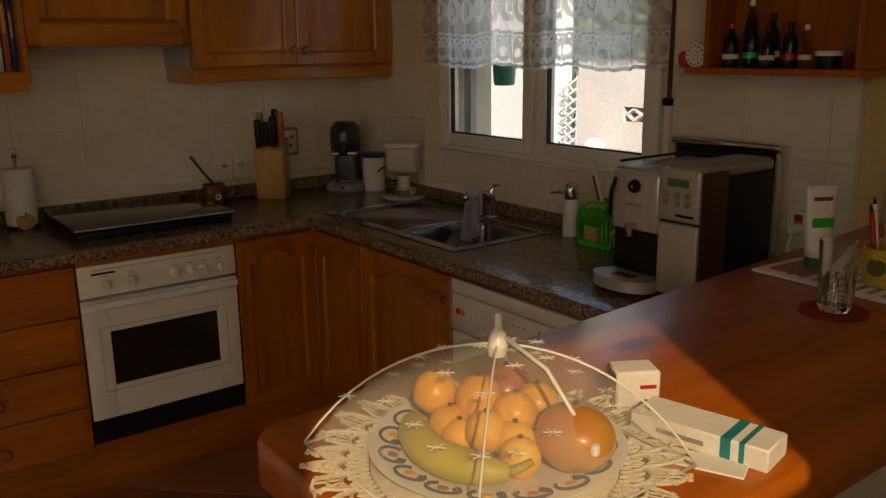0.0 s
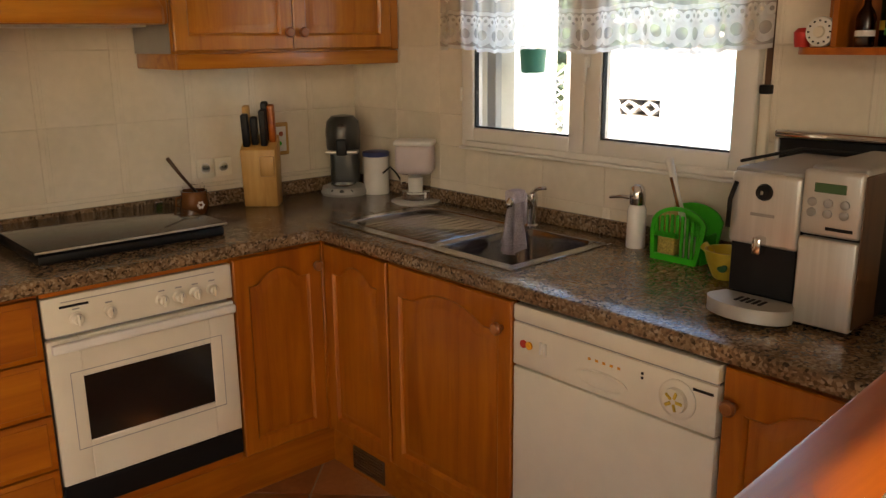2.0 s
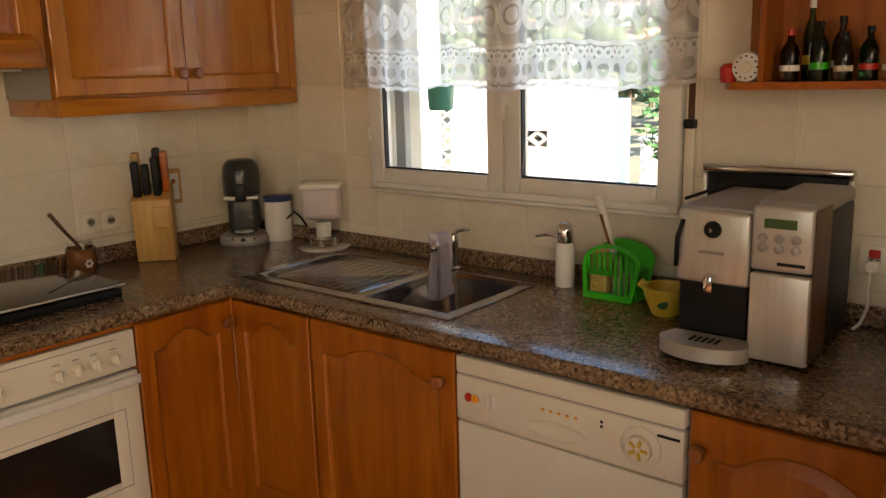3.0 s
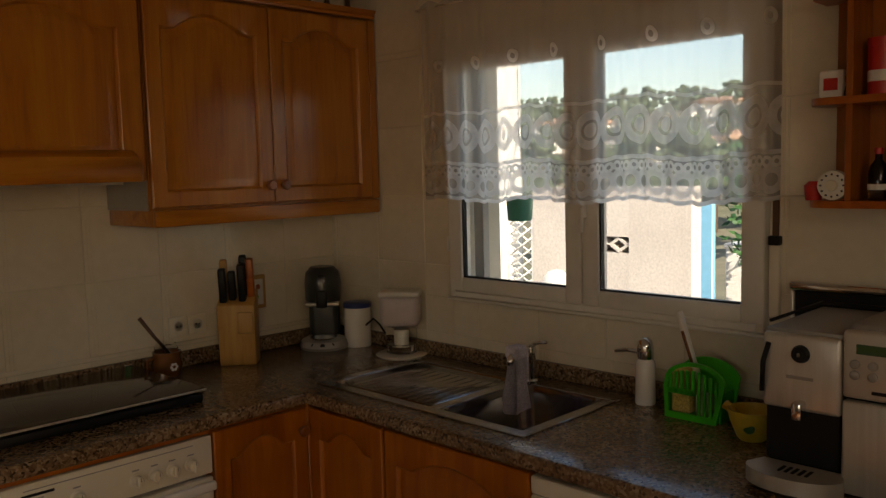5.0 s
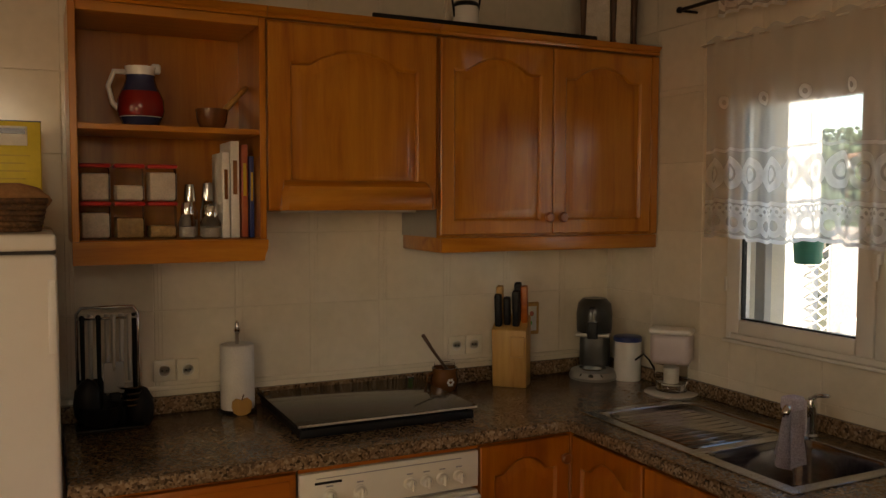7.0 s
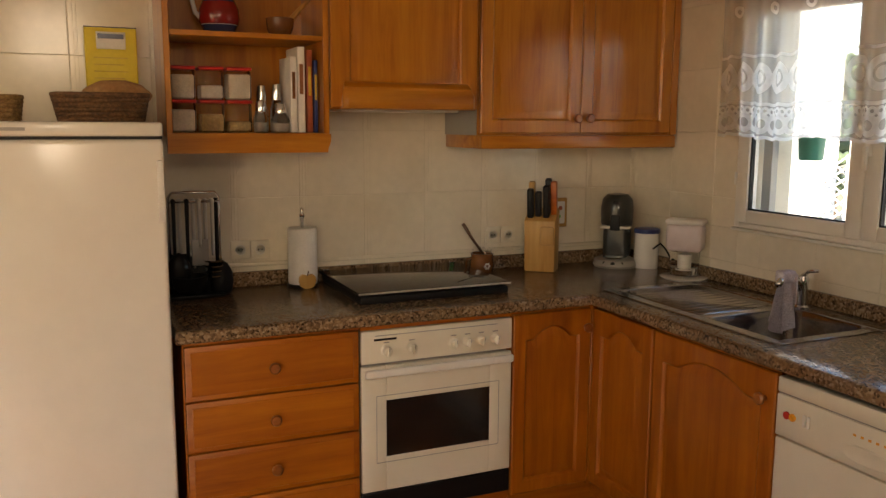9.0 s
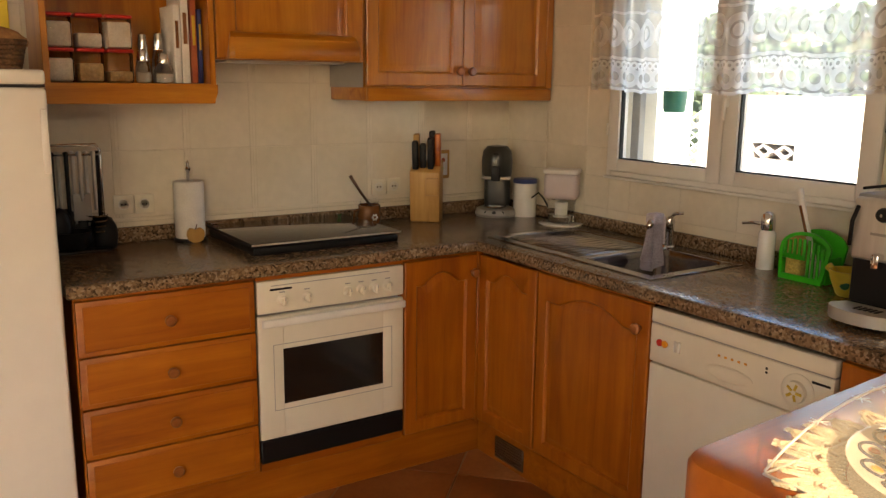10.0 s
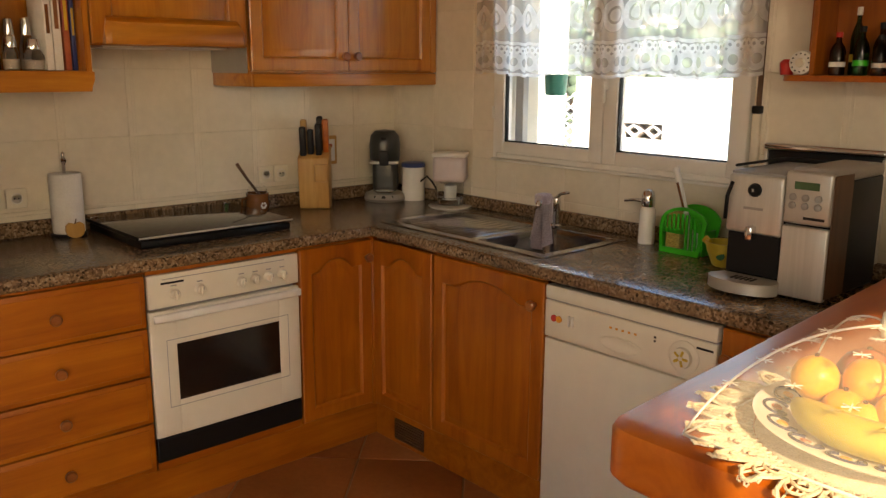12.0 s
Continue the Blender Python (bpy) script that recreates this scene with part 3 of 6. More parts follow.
def north(name, label, category, group=""):
    return thing(name, label, category, (0, -0.58, 0), 0, group)


def east(name, label, category, group=""):
    """Local x is the distance from the room's corner along the window wall."""
    return thing(name, label, category, (-0.58, 0, 0), -90, group)


# drawer unit
unit = north("drawer_unit", "honey pine base unit with four drawers beside the oven", "cabinet")
carcass(unit, -2.085, -1.517, 0.15, 0.858, D)
for z0, z1 in ((0.671, 0.846), (0.504, 0.667), (0.337, 0.500), (0.160, 0.333)):
    bm = rbox((-2.081, -0.021, z0), (-1.521, 0, z1), 0.006, 2)
    drawer = part("drawer", bm, WOOD_H, unit)
    part("panel", rbox((-2.062, -0.0235, z0 + 0.016), (-1.540, -0.019, z1 - 0.016), 0.002), WOOD_H, drawer)
    part("knob", knob_mesh(), KNOB, drawer, "turned wooden knob", (-1.808, -0.0235, (z0 + z1) / 2))
part("top_rail", rbox((-2.085, -0.012, 0.849), (-1.517, 0, 0.859), 0.002), WOOD_H, unit)

# corner doors and sink unit
unit = north("corner_cabinet", "honey pine corner base cabinet with an arched door", "cabinet")
carcass(unit, -0.940, -0.60, 0.15, 0.858, D - 0.02)
door(unit, -0.936, -0.605, 0.16, 0.846, (-0.632, 0.778))
unit = east("corner_cabinet", "honey pine corner base cabinet below the worktop", "cabinet")
carcass(unit, 0.602, 0.962, 0.15, 0.70, D - 0.02)
door(unit, 0.606, 0.957, 0.16, 0.846)
unit = east("sink_cabinet", "honey pine sink base cabinet with an arched door", "cabinet")
carcass(unit, 0.964, 1.506, 0.15, 0.70, D - 0.02)
part("front_rail", rbox((0.964, -0.012, 0.848), (1.506, 0.02, 0.859), 0.002), WOOD_H, unit)
door(unit, 0.968, 1.503, 0.16, 0.846, (1.467, 0.766))
unit = east("end_cabinet", "honey pine base cabinet between dishwasher and bar", "cabinet")
carcass(unit, 2.120, 2.56, 0.15, 0.858, D - 0.02)
door(unit, 2.124, 2.556, 0.16, 0.846, (2.149, 0.766))

# the post in the inner corner
corner_post = thing("corner_post", "honey pine post in the inner corner", "post", (0, 0, 0), 0, "", "structure")
part("post", rbox((-0.6045, -0.6045, 0.15), (-0.579, -0.579, 0.858), 0.003), WOOD_V, corner_post)

# plinths
plinth = thing("plinth", "honey pine plinth along the base units", "plinth", (0, 0, 0), 0, "", "structure")
part("board", rbox((-2.085, -0.56, 0), (-0.54, -0.545, 0.148), 0.002), WOOD_H, plinth)
part("board", rbox((-0.56, -1.508, 0), (-0.545, -0.56, 0.148), 0.002), WOOD_H, plinth)
part("board", rbox((-0.56, -2.56, 0), (-0.545, -2.118, 0.148), 0.002), WOOD_H, plinth)
grille = part("vent_grille", rbox((-0.566, -0.87, 0.02), (-0.559, -0.69, 0.11), 0.002), WOOD_DARK, plinth, "dark brown plinth vent grille")
for i in range(7):
    part("slat", rbox((-0.571, -0.865, 0.027 + i * 0.0115), (-0.565, -0.695, 0.033 + i * 0.0115), 0.001), WOOD_DARK, grille)

# oven
oven = north("oven", "cream white built-in oven with a dark window", "oven")
OX0, OX1 = -1.514, -0.944
part("body", rbox((OX0 + 0.01, 0.0, 0.19), (OX1 - 0.01, 0.55, 0.835), 0.002), GREY_METAL, oven)
panel = part("control_panel", rbox((OX0, -0.022, 0.727), (OX1, 0, 0.840), 0.005, 2), ENAMEL, oven)
part("trim_line", rbox((OX0 + 0.05, -0.0235, 0.822), (OX1 - 0.06, -0.021, 0.8245), 0), GREY_METAL, panel)
part("maker_mark", rbox((OX0 + 0.045, -0.0238, 0.806), (OX0 + 0.125, -0.021, 0.813), 0), BLACK, panel, "dark maker's mark as a plain bar")
for x in (-1.425, -1.333, -1.176, -1.122, -1.069, -1.013):
    bm = lathe([(0.020, 0), (0.020, 0.004), (0.016, 0.006), (0.015, 0.020), (0.012, 0.023), (0, 0.023)], axis="-y", seg=22)
    rbox((-0.004, -0.032, -0.016), (0.004, -0.018, 0.016), 0.002, 2, bm)
    dial = part("dial", bm, ENAMEL, panel, "cream control dial", (x, -0.022, 0.770))
    part("mark", rbox((-0.001, -0.0335, 0.004), (0.001, -0.031, 0.015), 0), GREY_METAL, dial)
    part("symbol", rbox((-0.010, -0.0012, 0.026), (0.010, 0.001, 0.030), 0), GREY_METAL, dial)
bm = bmesh.new()
rbox((OX0, -0.022, 0.272), (-1.424, 0, 0.717), 0.005, 2, bm)
rbox((-1.032, -0.022, 0.272), (OX1, 0, 0.717), 0.005, 2, bm)
rbox((-1.426, -0.022, 0.272), (-1.030, 0, 0.394), 0.003, 1, bm)
rbox((-1.426, -0.022, 0.594), (-1.030, 0, 0.717), 0.003, 1, bm)
oven_door = part("door", bm, ENAMEL, oven)
part("glass", rbox((-1.428, -0.019, 0.390), (-1.028, -0.012, 0.598), 0.001), BLACK_GLASS, oven_door, "black glass window")
bm = bmesh.new()
for a, b in (((-1.462, 0.376), (-1.460, 0.612)), ((-0.996, 0.376), (-0.994, 0.612)), ((-1.462, 0.374), (-0.994, 0.376)), ((-1.462, 0.612), (-0.994, 0.614))):
    rbox((a[0], -0.0232, a[1]), (b[0], -0.021, b[1]), 0, 1, bm)
part("frame_line", bm, GREY_METAL, oven_door)
bm = rbox((OX0 + 0.006, -0.052, 0.684), (OX1 - 0.006, -0.036, 0.712), 0.006, 3)
rbox((OX0 + 0.03, -0.038, 0.690), (OX0 + 0.06, -0.018, 0.706), 0.002, 1, bm)
rbox((OX1 - 0.06, -0.038, 0.690), (OX1 - 0.03, -0.018, 0.706), 0.002, 1, bm)
part("handle", bm, WHITE, oven_door, "white bar handle")
for i in range(3):
    part("rack_wire", tube([(-1.42, -0.0115, 0.44 + i * 0.05), (-1.035, -0.0115, 0.44 + i * 0.05)], 0.0015, 6), CHROME, oven_door)
part("lower_strip", rbox((OX0, -0.020, 0.184), (OX1, 0, 0.268), 0.003), BLACK, oven, "black lower strip")
part("base_board", rbox((OX0, -0.010, 0.15), (OX1, 0.02, 0.182), 0.002), WOOD_H, oven, "pine board under the oven")
part("upper_rail", rbox((OX0, -0.012, 0.842), (OX1, 0.02, 0.859), 0.002), WOOD_H, oven, "pine rail over the oven")

# dishwasher
washer = east("dishwasher", "cream white dishwasher under the granite worktop", "dishwasher")
part("body", rbox((1.517, 0.004, 0.03), (2.110, 0.56, 0.835), 0.003), GREY_METAL, washer)
part("top_edge", rbox((1.512, -0.024, 0.800), (2.114, 0.01, 0.845), 0.006, 2), ENAMEL, washer)
part("shadow_line", rbox((1.513, -0.018, 0.7965), (2.113, 0.004, 0.800), 0), GREY_METAL, washer)
panel = part("control_panel", rbox((1.512, -0.024, 0.676), (2.114, 0.004, 0.7963), 0.005, 2), ENAMEL, washer)
part("door", rbox((1.512, -0.022, 0.10), (2.114, 0.004, 0.671), 0.006, 2), ENAMEL, washer)
part("kickplate", rbox((1.516, 0.010, 0.0), (2.110, 0.03, 0.095), 0.003), ENAMEL, washer)
bm = lathe([(0.0, 0), (0.078, 0.0), (0.080, 0.003), (0.070, 0.005), (0.060, 0.003), (0, 0.002)], axis="-y", seg=32, squash=0.30)
part("grip", bm, ENAMEL, panel, "shallow oval grip", (1.806, -0.024, 0.716))
bm = lathe([(0.047, 0), (0.047, 0.003), (0.044, 0.005), (0.030, 0.007), (0.028, 0.018), (0, 0.019)], axis="-y", seg=32)
dial = part("dial", bm, ENAMEL, panel, "round programme dial", (2.018, -0.024, 0.738))
for i in range(5):
    a = radians(72 * i + 20)
    part("petal", rbox((-0.004, -0.0215, 0.006), (0.004, -0.0185, 0.024), 0.002), YELLOW, dial, "yellow star petal").rotation_euler = (0, a, 0)
for x, m in ((1.552, RED), (1.572, ORANGE)):
    part("lamp_button", lathe([(0.011, 0), (0.011, 0.004), (0, 0.005)], axis="-y", seg=14), m, panel, "coloured round button", (x, -0.024, 0.742))
for x in (1.612, 1.626):
    part("switch", rbox((x - 0.005, -0.029, 0.728), (x + 0.005, -0.022, 0.762), 0.003, 2), WHITE, panel)
for i in range(5):
    part("indicator", rbox((1.765 + i * 0.022, -0.0255, 0.760), (1.773 + i * 0.022, -0.022, 0.766), 0), ORANGE, panel)
for z in (0.757, 0.768):
    part("symbol", rbox((1.920, -0.0255, z), (1.926, -0.022, z + 0.006), 0), BLACK, panel)
part("maker_mark", rbox((2.055, -0.0256, 0.772), (2.105, -0.022, 0.778), 0), BLACK, panel, "dark maker's mark as a plain bar")
part("side_strip", rbox((2.1145, 0.0, 0.03), (2.1195, 0.03, 0.84), 0.001), SILVER, washer)

# worktop with the sink's cut-out
def worktop_mesh():
    xs = [-2.105, -0.62, -0.505, -0.085, WX - 0.001]
    ys = sorted(set([-2.60, -1.405, -0.62, -0.585, WY - 0.001]))
    bm = bmesh.new()
    vs = {}

    def v(x, y):
        if (x, y) not in vs:
            vs[(x, y)] = bm.verts.new((x, y, TOP))
        return vs[(x, y)]

    for x0, x1 in zip(xs, xs[1:]):
        for y0, y1 in zip(ys, ys[1:]):
            if x1 <= -0.62 and y1 <= -0.62:
                continue
            if -0.506 < x0 < -0.08 and x1 < -0.08 and y0 > -1.41 and y1 < -0.58:
                continue
            bm.faces.new((v(x0, y0), v(x1, y0), v(x1, y1), v(x0, y1)))
    r = bmesh.ops.extrude_face_region(bm, geom=bm.faces[:])
    for q in r["geom"]:
        if isinstance(q, bmesh.types.BMVert):
            q.co.z = TOP - 0.04
    bmesh.ops.recalc_face_normals(bm, faces=bm.faces[:])
    edges = [e for e in bm.edges if len(e.link_faces) == 2 and e.calc_face_angle(0) > 1.2 and abs(e.verts[0].co.z - e.verts[1].co.z) < 1e-5]
    bmesh.ops.bevel(bm, geom=edges, offset=0.009, segments=3, affect="EDGES", profile=0.5)
    return bm


top = thing("worktop", "polished speckled brown granite worktop with upstand", "worktop", (0, 0, 0))
part("slab", worktop_mesh(), GRANITE, top)
part("upstand", rbox((-2.105, WY - 0.030, TOP + 0.0005), (WX - 0.001, WY - 0.010, TOP + 0.058), 0.003), GRANITE, top)
part("upstand", rbox((WX - 0.030, -2.60, TOP + 0.0005), (WX - 0.010, WY - 0.031, TOP + 0.052), 0.003), GRANITE, top)

# sink
sink = thing("sink", "stainless steel inset sink with a ribbed drainer", "sink", (0, 0, TOP))
X0, X1, Y0, Y1 = -0.530, -0.062, -1.432, -0.560


def basin(x0, x1, y0, y1, deep, bm, taper=0.03):
    """An open tray with sloped sides, from the rim down."""
    loops = []
    for k, z in ((0, 0.004), (0.006, 0.001), (0.012, -0.02), (taper, -deep + 0.015), (taper + 0.018, -deep)):
        r = 0.045
        pts = []
        for cx, cy, a0 in ((x1 - k - r, y1 - k - r, 0), (x0 + k + r, y1 - k - r, 90), (x0 + k + r, y0 + k + r, 180), (x1 - k - r, y0 + k + r, 270)):
            for i in range(5):
                a = radians(a0 + i * 22.5)
                pts.append(bm.verts.new((cx + r * math.cos(a), cy + r * math.sin(a), z)))
        loops.append(pts)
    n = len(loops[0])
    for p, q in zip(loops, loops[1:]):
        for i in range(n):
            bm.faces.new((p[i], p[(i + 1) % n], q[(i + 1) % n], q[i]))
    bm.faces.new(loops[-1])
    return loops[0]


bm = bmesh.new()
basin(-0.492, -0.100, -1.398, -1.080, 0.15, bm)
part("bowl", bm, SHADED_STEEL, sink)
bm = bmesh.new()
basin(-0.492, -0.100, -1.050, -0.592, 0.012, bm, 0.016)
drain = part("drainer", bm, SINK_STEEL, sink)
for i in range(11):
    y = -1.010 + i * 0.037
    part("rib", tube([(-0.465, y, -0.0166), (-0.13, y, -0.0166)], 0.0060, 8), SINK_STEEL, drain)
bm = bmesh.new()
rbox((X0, Y0, 0.0), (-0.488, Y1, 0.005), 0.002, 1, bm)
rbox((-0.104, Y0, 0.0), (X1, Y1, 0.005), 0.002, 1, bm)
for y0, y1 in ((Y0, -1.394), (-1.084, -1.046), (-0.596, Y1)):
    rbox((-0.489, y0, 0.0), (-0.103, y1, 0.0045), 0.002, 1, bm)
part("rim", bm, SINK_STEEL, sink)
part("waste", lathe([(0.0, 0), (0.035, 0), (0.04, 0.002), (0.0, 0.003)], (-0.30, -1.24, -0.149), seg=24), CHROME, sink)
part("overflow", lathe([(0.0, 0), (0.018, 0), (0.02, 0.002), (0.0, 0.003)], (-0.300, -1.372, -0.05), "-y", 18), DARK, sink)

tap = thing("kitchen_tap", "chrome mixer tap at the sink", "tap", (-0.085, -1.10, TOP + 0.004))
part("base", lathe([(0.026, 0), (0.026, 0.008), (0.021, 0.014), (0.019, 0.09), (0.021, 0.10), (0.017, 0.115), (0, 0.118)], seg=22), CHROME, tap)
part("spout", tube([(-0.005, 0, 0.07), (-0.05, -0.02, 0.105), (-0.11, -0.045, 0.128), (-0.175, -0.072, 0.125), (-0.200, -0.083, 0.110)], 0.014, 14, None, 0.011), CHROME, tap)
part("lever", tube([(0.0, 0, 0.115), (-0.03, -0.05, 0.140), (-0.045, -0.10, 0.150)], 0.008, 10, None, 0.005), CHROME, tap)

cloth = thing("dish_cloth", "lilac grey dish cloth hung over the tap spout", "cloth", (-0.235, -1.165, TOP + 0.148))
bm = bmesh.new()
rows = []
for j in range(15):
    k = j / 14
    row = []
    for i in range(13):
        s = i / 12 - 0.5
        wide = 0.028 + 0.075 * k ** 0.8
        row.append(bm.verts.new((-0.030 * k + 0.012 * math.sin(s * 13 + k * 2) * (0.4 + k), s * wide * 2 * 0.55 - 0.01 * k, 0.004 - 0.185 * k - 0.018 * k * math.cos(s * 5))))
    rows.append(row)
for p, q in zip(rows, rows[1:]):
    for i in range(12):
        bm.faces.new((p[i], p[i + 1], q[i + 1], q[i]))
back = bm.faces[:]
bmesh.ops.solidify(bm, geom=back, thickness=0.006)
part("drape", bm, TOWEL, cloth)
part("fold", rbox((-0.028, -0.022, -0.03), (0.030, 0.022, 0.010), 0.009, 3), TOWEL, cloth)
part("back_drape", rbox((0.018, -0.03, -0.10), (0.026, 0.03, 0.0), 0.003, 2), TOWEL, cloth)

# ---- hob with its folded glass lid ----
hob = thing("hob", "black hob with a closed smoked glass lid", "hob", (-1.178, -0.205, TOP))
part("base", rbox((-0.292, -0.258, 0.0), (0.292, 0.235, 0.028), 0.006, 2), BLACK, hob)
lid = part("lid", rbox((-0.300, -0.262, 0.036), (0.300, 0.232, 0.044), 0.003, 2), HOB_GLASS, hob, "smoked glass lid")
part("front_edge", rbox((-0.300, -0.265, 0.036), (0.300, -0.2615, 0.043), 0.002), STEEL, lid, "steel lid edge")
part("left_edge", rbox((-0.304, -0.262, 0.034), (-0.2995, 0.232, 0.046), 0.002), BLACK, lid)
for x in (-0.29, 0.26):
    part("hinge", rbox((x, 0.215, 0.010), (x + 0.03, 0.238, 0.05), 0.003), CHROME, hob)
    part("buffer", rbox((x + 0.005, -0.25, 0.010), (x + 0.02, -0.235, 0.036), 0.002), BLACK, hob)
for x, y in ((-0.15, 0.10), (0.15, 0.10), (-0.15, -0.12), (0.15, -0.12)):
    part("burner", lathe([(0.05, 0.011), (0.05, 0.018), (0.03, 0.022), (0, 0.022)], (x, y, 0), seg=20), BLACK, hob)

# ---- wall units ----
UF = -0.26  # carcass fronts


def upper(name, label, category="wall cabinet"):
    return thing(name, label, category, (0, UF, 0), 0, "wall units over the worktop")


def crown(parent, x0, x1, z=2.168):
    prof = [(0.0, 0.0), (-0.030, 0.0), (-0.034, 0.008), (-0.030, 0.014), (-0.040, 0.024), (-0.046, 0.030), (0.0, 0.030)]
    bm = bmesh.new()
    a = [bm.verts.new((x0, y, z + h)) for y, h in prof]
    b = [bm.verts.new((x1, y, z + h)) for y, h in prof]
    for i in range(len(prof)):
        bm.faces.new((a[i], a[(i + 1) % len(prof)], b[(i + 1) % len(prof)], b[i]))
    bm.faces.new(a)
    bm.faces.new(b[::-1])
    bmesh.ops.recalc_face_normals(bm, faces=bm.faces[:])
    return part("cornice", bm, LIT_PINE_H, parent)


def light_rail(parent, x0, x1, z0, z1, sides=""):
    bm = rbox((x0, -0.036, z0), (x1, -0.016, z1), 0.006, 2)
    part("light_rail", bm, LIT_PINE_H, parent)
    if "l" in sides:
        part("light_rail", rbox((x0, -0.016, z0), (x0 + 0.02, 0.30, z1), 0.005, 2), LIT_PINE_H, parent)


unit = upper("wall_cabinet", "honey pine two-door wall cabinet beside the window")
part("body", rbox((-0.925, 0.001, 1.482), (WX - 0.013, 0.295, 2.168), 0.002), LIT_PINE_V, unit)
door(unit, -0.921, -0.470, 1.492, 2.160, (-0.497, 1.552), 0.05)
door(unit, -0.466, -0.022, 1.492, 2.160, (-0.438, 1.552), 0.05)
part("end_post", rbox((-0.0205, -0.020, 1.486), (0.015, 0, 2.165), 0.003), LIT_PINE_V, unit)
crown(unit, -0.927, 0.004)
light_rail(unit, -0.925, 0.0, 1.432, 1.484, "l")
for x0, x1 in ((-0.93, -0.928),):
    part("left_end", rbox((x0, -0.0, 1.484), (x1, 0.295, 2.168), 0), GREY_METAL, unit, "grey cabinet end")

unit = upper("hood_cabinet", "honey pine cabinet front hiding the cooker hood", "cooker hood")
part("body", rbox((-1.515, 0.001, 1.578), (-0.932, 0.295, 2.168), 0.002), LIT_PINE_V, unit)
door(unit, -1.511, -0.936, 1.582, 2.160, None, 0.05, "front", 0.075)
prof = [(0, 0.0), (-0.062, 0.0), (-0.066, 0.012), (-0.058, 0.050), (-0.050, 0.062), (-0.050, 0.074), (-0.036, 0.084), (-0.022, 0.094), (0, 0.094)]
bm = bmesh.new()
rings = []
for x, k in ((-1.478, 0.0), (-1.462, 1.0), (-0.978, 1.0), (-0.962, 0.0)):
    rings.append([bm.verts.new((x if h < 0.05 else x + (0.014 if x < -1.2 else -0.014) * (h - 0.05) / 0.04, y * (0.75 + 0.25 * k) - 0.005, 1.580 + h)) for y, h in prof])
for p, q in zip(rings, rings[1:]):
    for i in range(len(prof) - 1):
        bm.faces.new((p[i], q[i], q[i + 1], p[i + 1]))
bm.faces.new(rings[0])
bm.faces.new(rings[-1][::-1])
bmesh.ops.recalc_face_normals(bm, faces=bm.faces[:])
part("moulding", bm, LIT_PINE_H, unit, "carved lower moulding")
crown(unit, -1.513, -0.929)
part("grease_filter", rbox((-1.46, 0.03, 1.570), (-0.99, 0.27, 1.579), 0.002), STEEL, unit, "steel grease filter")

unit = upper("open_shelf_unit", "open honey pine wall shelf unit with jars and books", "shelf")
SX = (-2.070, -1.517)
part("side", rbox((SX[0], -0.018, 1.485), (SX[0] + 0.020, 0.295, 2.168), 0.002), LIT_PINE_V, unit)
part("side", rbox((SX[1] - 0.020, -0.018, 1.485), (SX[1], 0.295, 2.168), 0.002), LIT_PINE_V, unit)
part("back", rbox((SX[0] + 0.02, 0.275, 1.485), (SX[1] - 0.02, 0.290, 2.168), 0), LIT_PINE_V, unit)
part("bottom", rbox((SX[0] + 0.02, -0.015, 1.475), (SX[1] - 0.02, 0.275, 1.493), 0.002), LIT_PINE_H, unit)
part("shelf", rbox((SX[0] + 0.02, -0.012, 1.810), (SX[1] - 0.02, 0.275, 1.828), 0.002), LIT_PINE_H, unit)
part("top", rbox((SX[0] + 0.02, -0.018, 2.140), (SX[1] - 0.02, 0.275, 2.168), 0.002), LIT_PINE_H, unit)
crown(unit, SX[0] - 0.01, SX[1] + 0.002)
out = [(SX[0], 1.425), (SX[1] - 0.012, 1.425), (SX[1] - 0.010, 1.440), (SX[1] - 0.001, 1.462), (SX[1], 1.490), (SX[0], 1.490)]
part("light_rail", prism(out, -0.036, -0.016), LIT_PINE_H, unit)

# ---- things on the open shelf ----
SH1, SH2 = 1.4935, 1.8285


def jar(x, z, fill, stuff):
    j = thing("storage_jar", "clear square storage jar with a red lid", "jar", (x, -0.135, z), 0, "storage jars on the shelf")
    body = part("jar", rbox((-0.042, -0.042, 0), (0.042, 0.042, 0.100), 0.008, 2), JAR_PLASTIC, j)
    part("filling", rbox((-0.038, -0.038, 0.003), (0.038, 0.038, 0.003 + fill), 0.007, 2), stuff, body, "pale dry food")
    part("lid", rbox((-0.044, -0.044, 0.099), (0.044, 0.044, 0.112), 0.006, 2), RED, j, "red plastic lid")


for i, x in enumerate((-2.001, -1.905, -1.810)):
    for k in range(2):
        jar(x, SH1 + k * 0.113, (0.075, 0.08, 0.06, 0.045, 0.035, 0.085)[i * 2 + k], (FLOUR, FLOUR, SUGAR, FLOUR, SUGAR, FLOUR)[i * 2 + k])


def shaker(x, y, h, r):
    s = thing("glass_shaker", "small glass shaker with a chrome cap", "shaker", (x, y, SH1), 0, "glass shakers on the shelf")
    part("glass", lathe([(r * 0.8, 0), (r, 0.006), (r, h * 0.45), (r * 0.72, h * 0.6), (r * 0.7, h * 0.66)], seg=18), GLASS, s)
    part("contents", lathe([(0, 0.004), (r * 0.75, 0.005), (r * 0.85, h * 0.3), (0, h * 0.31)], seg=14), FLOUR, s)
    part("cap", lathe([(r * 0.76, h * 0.64), (r * 0.78, h * 0.72), (r * 0.6, h * 0.95), (0, h)], seg=18), CHROME, s)


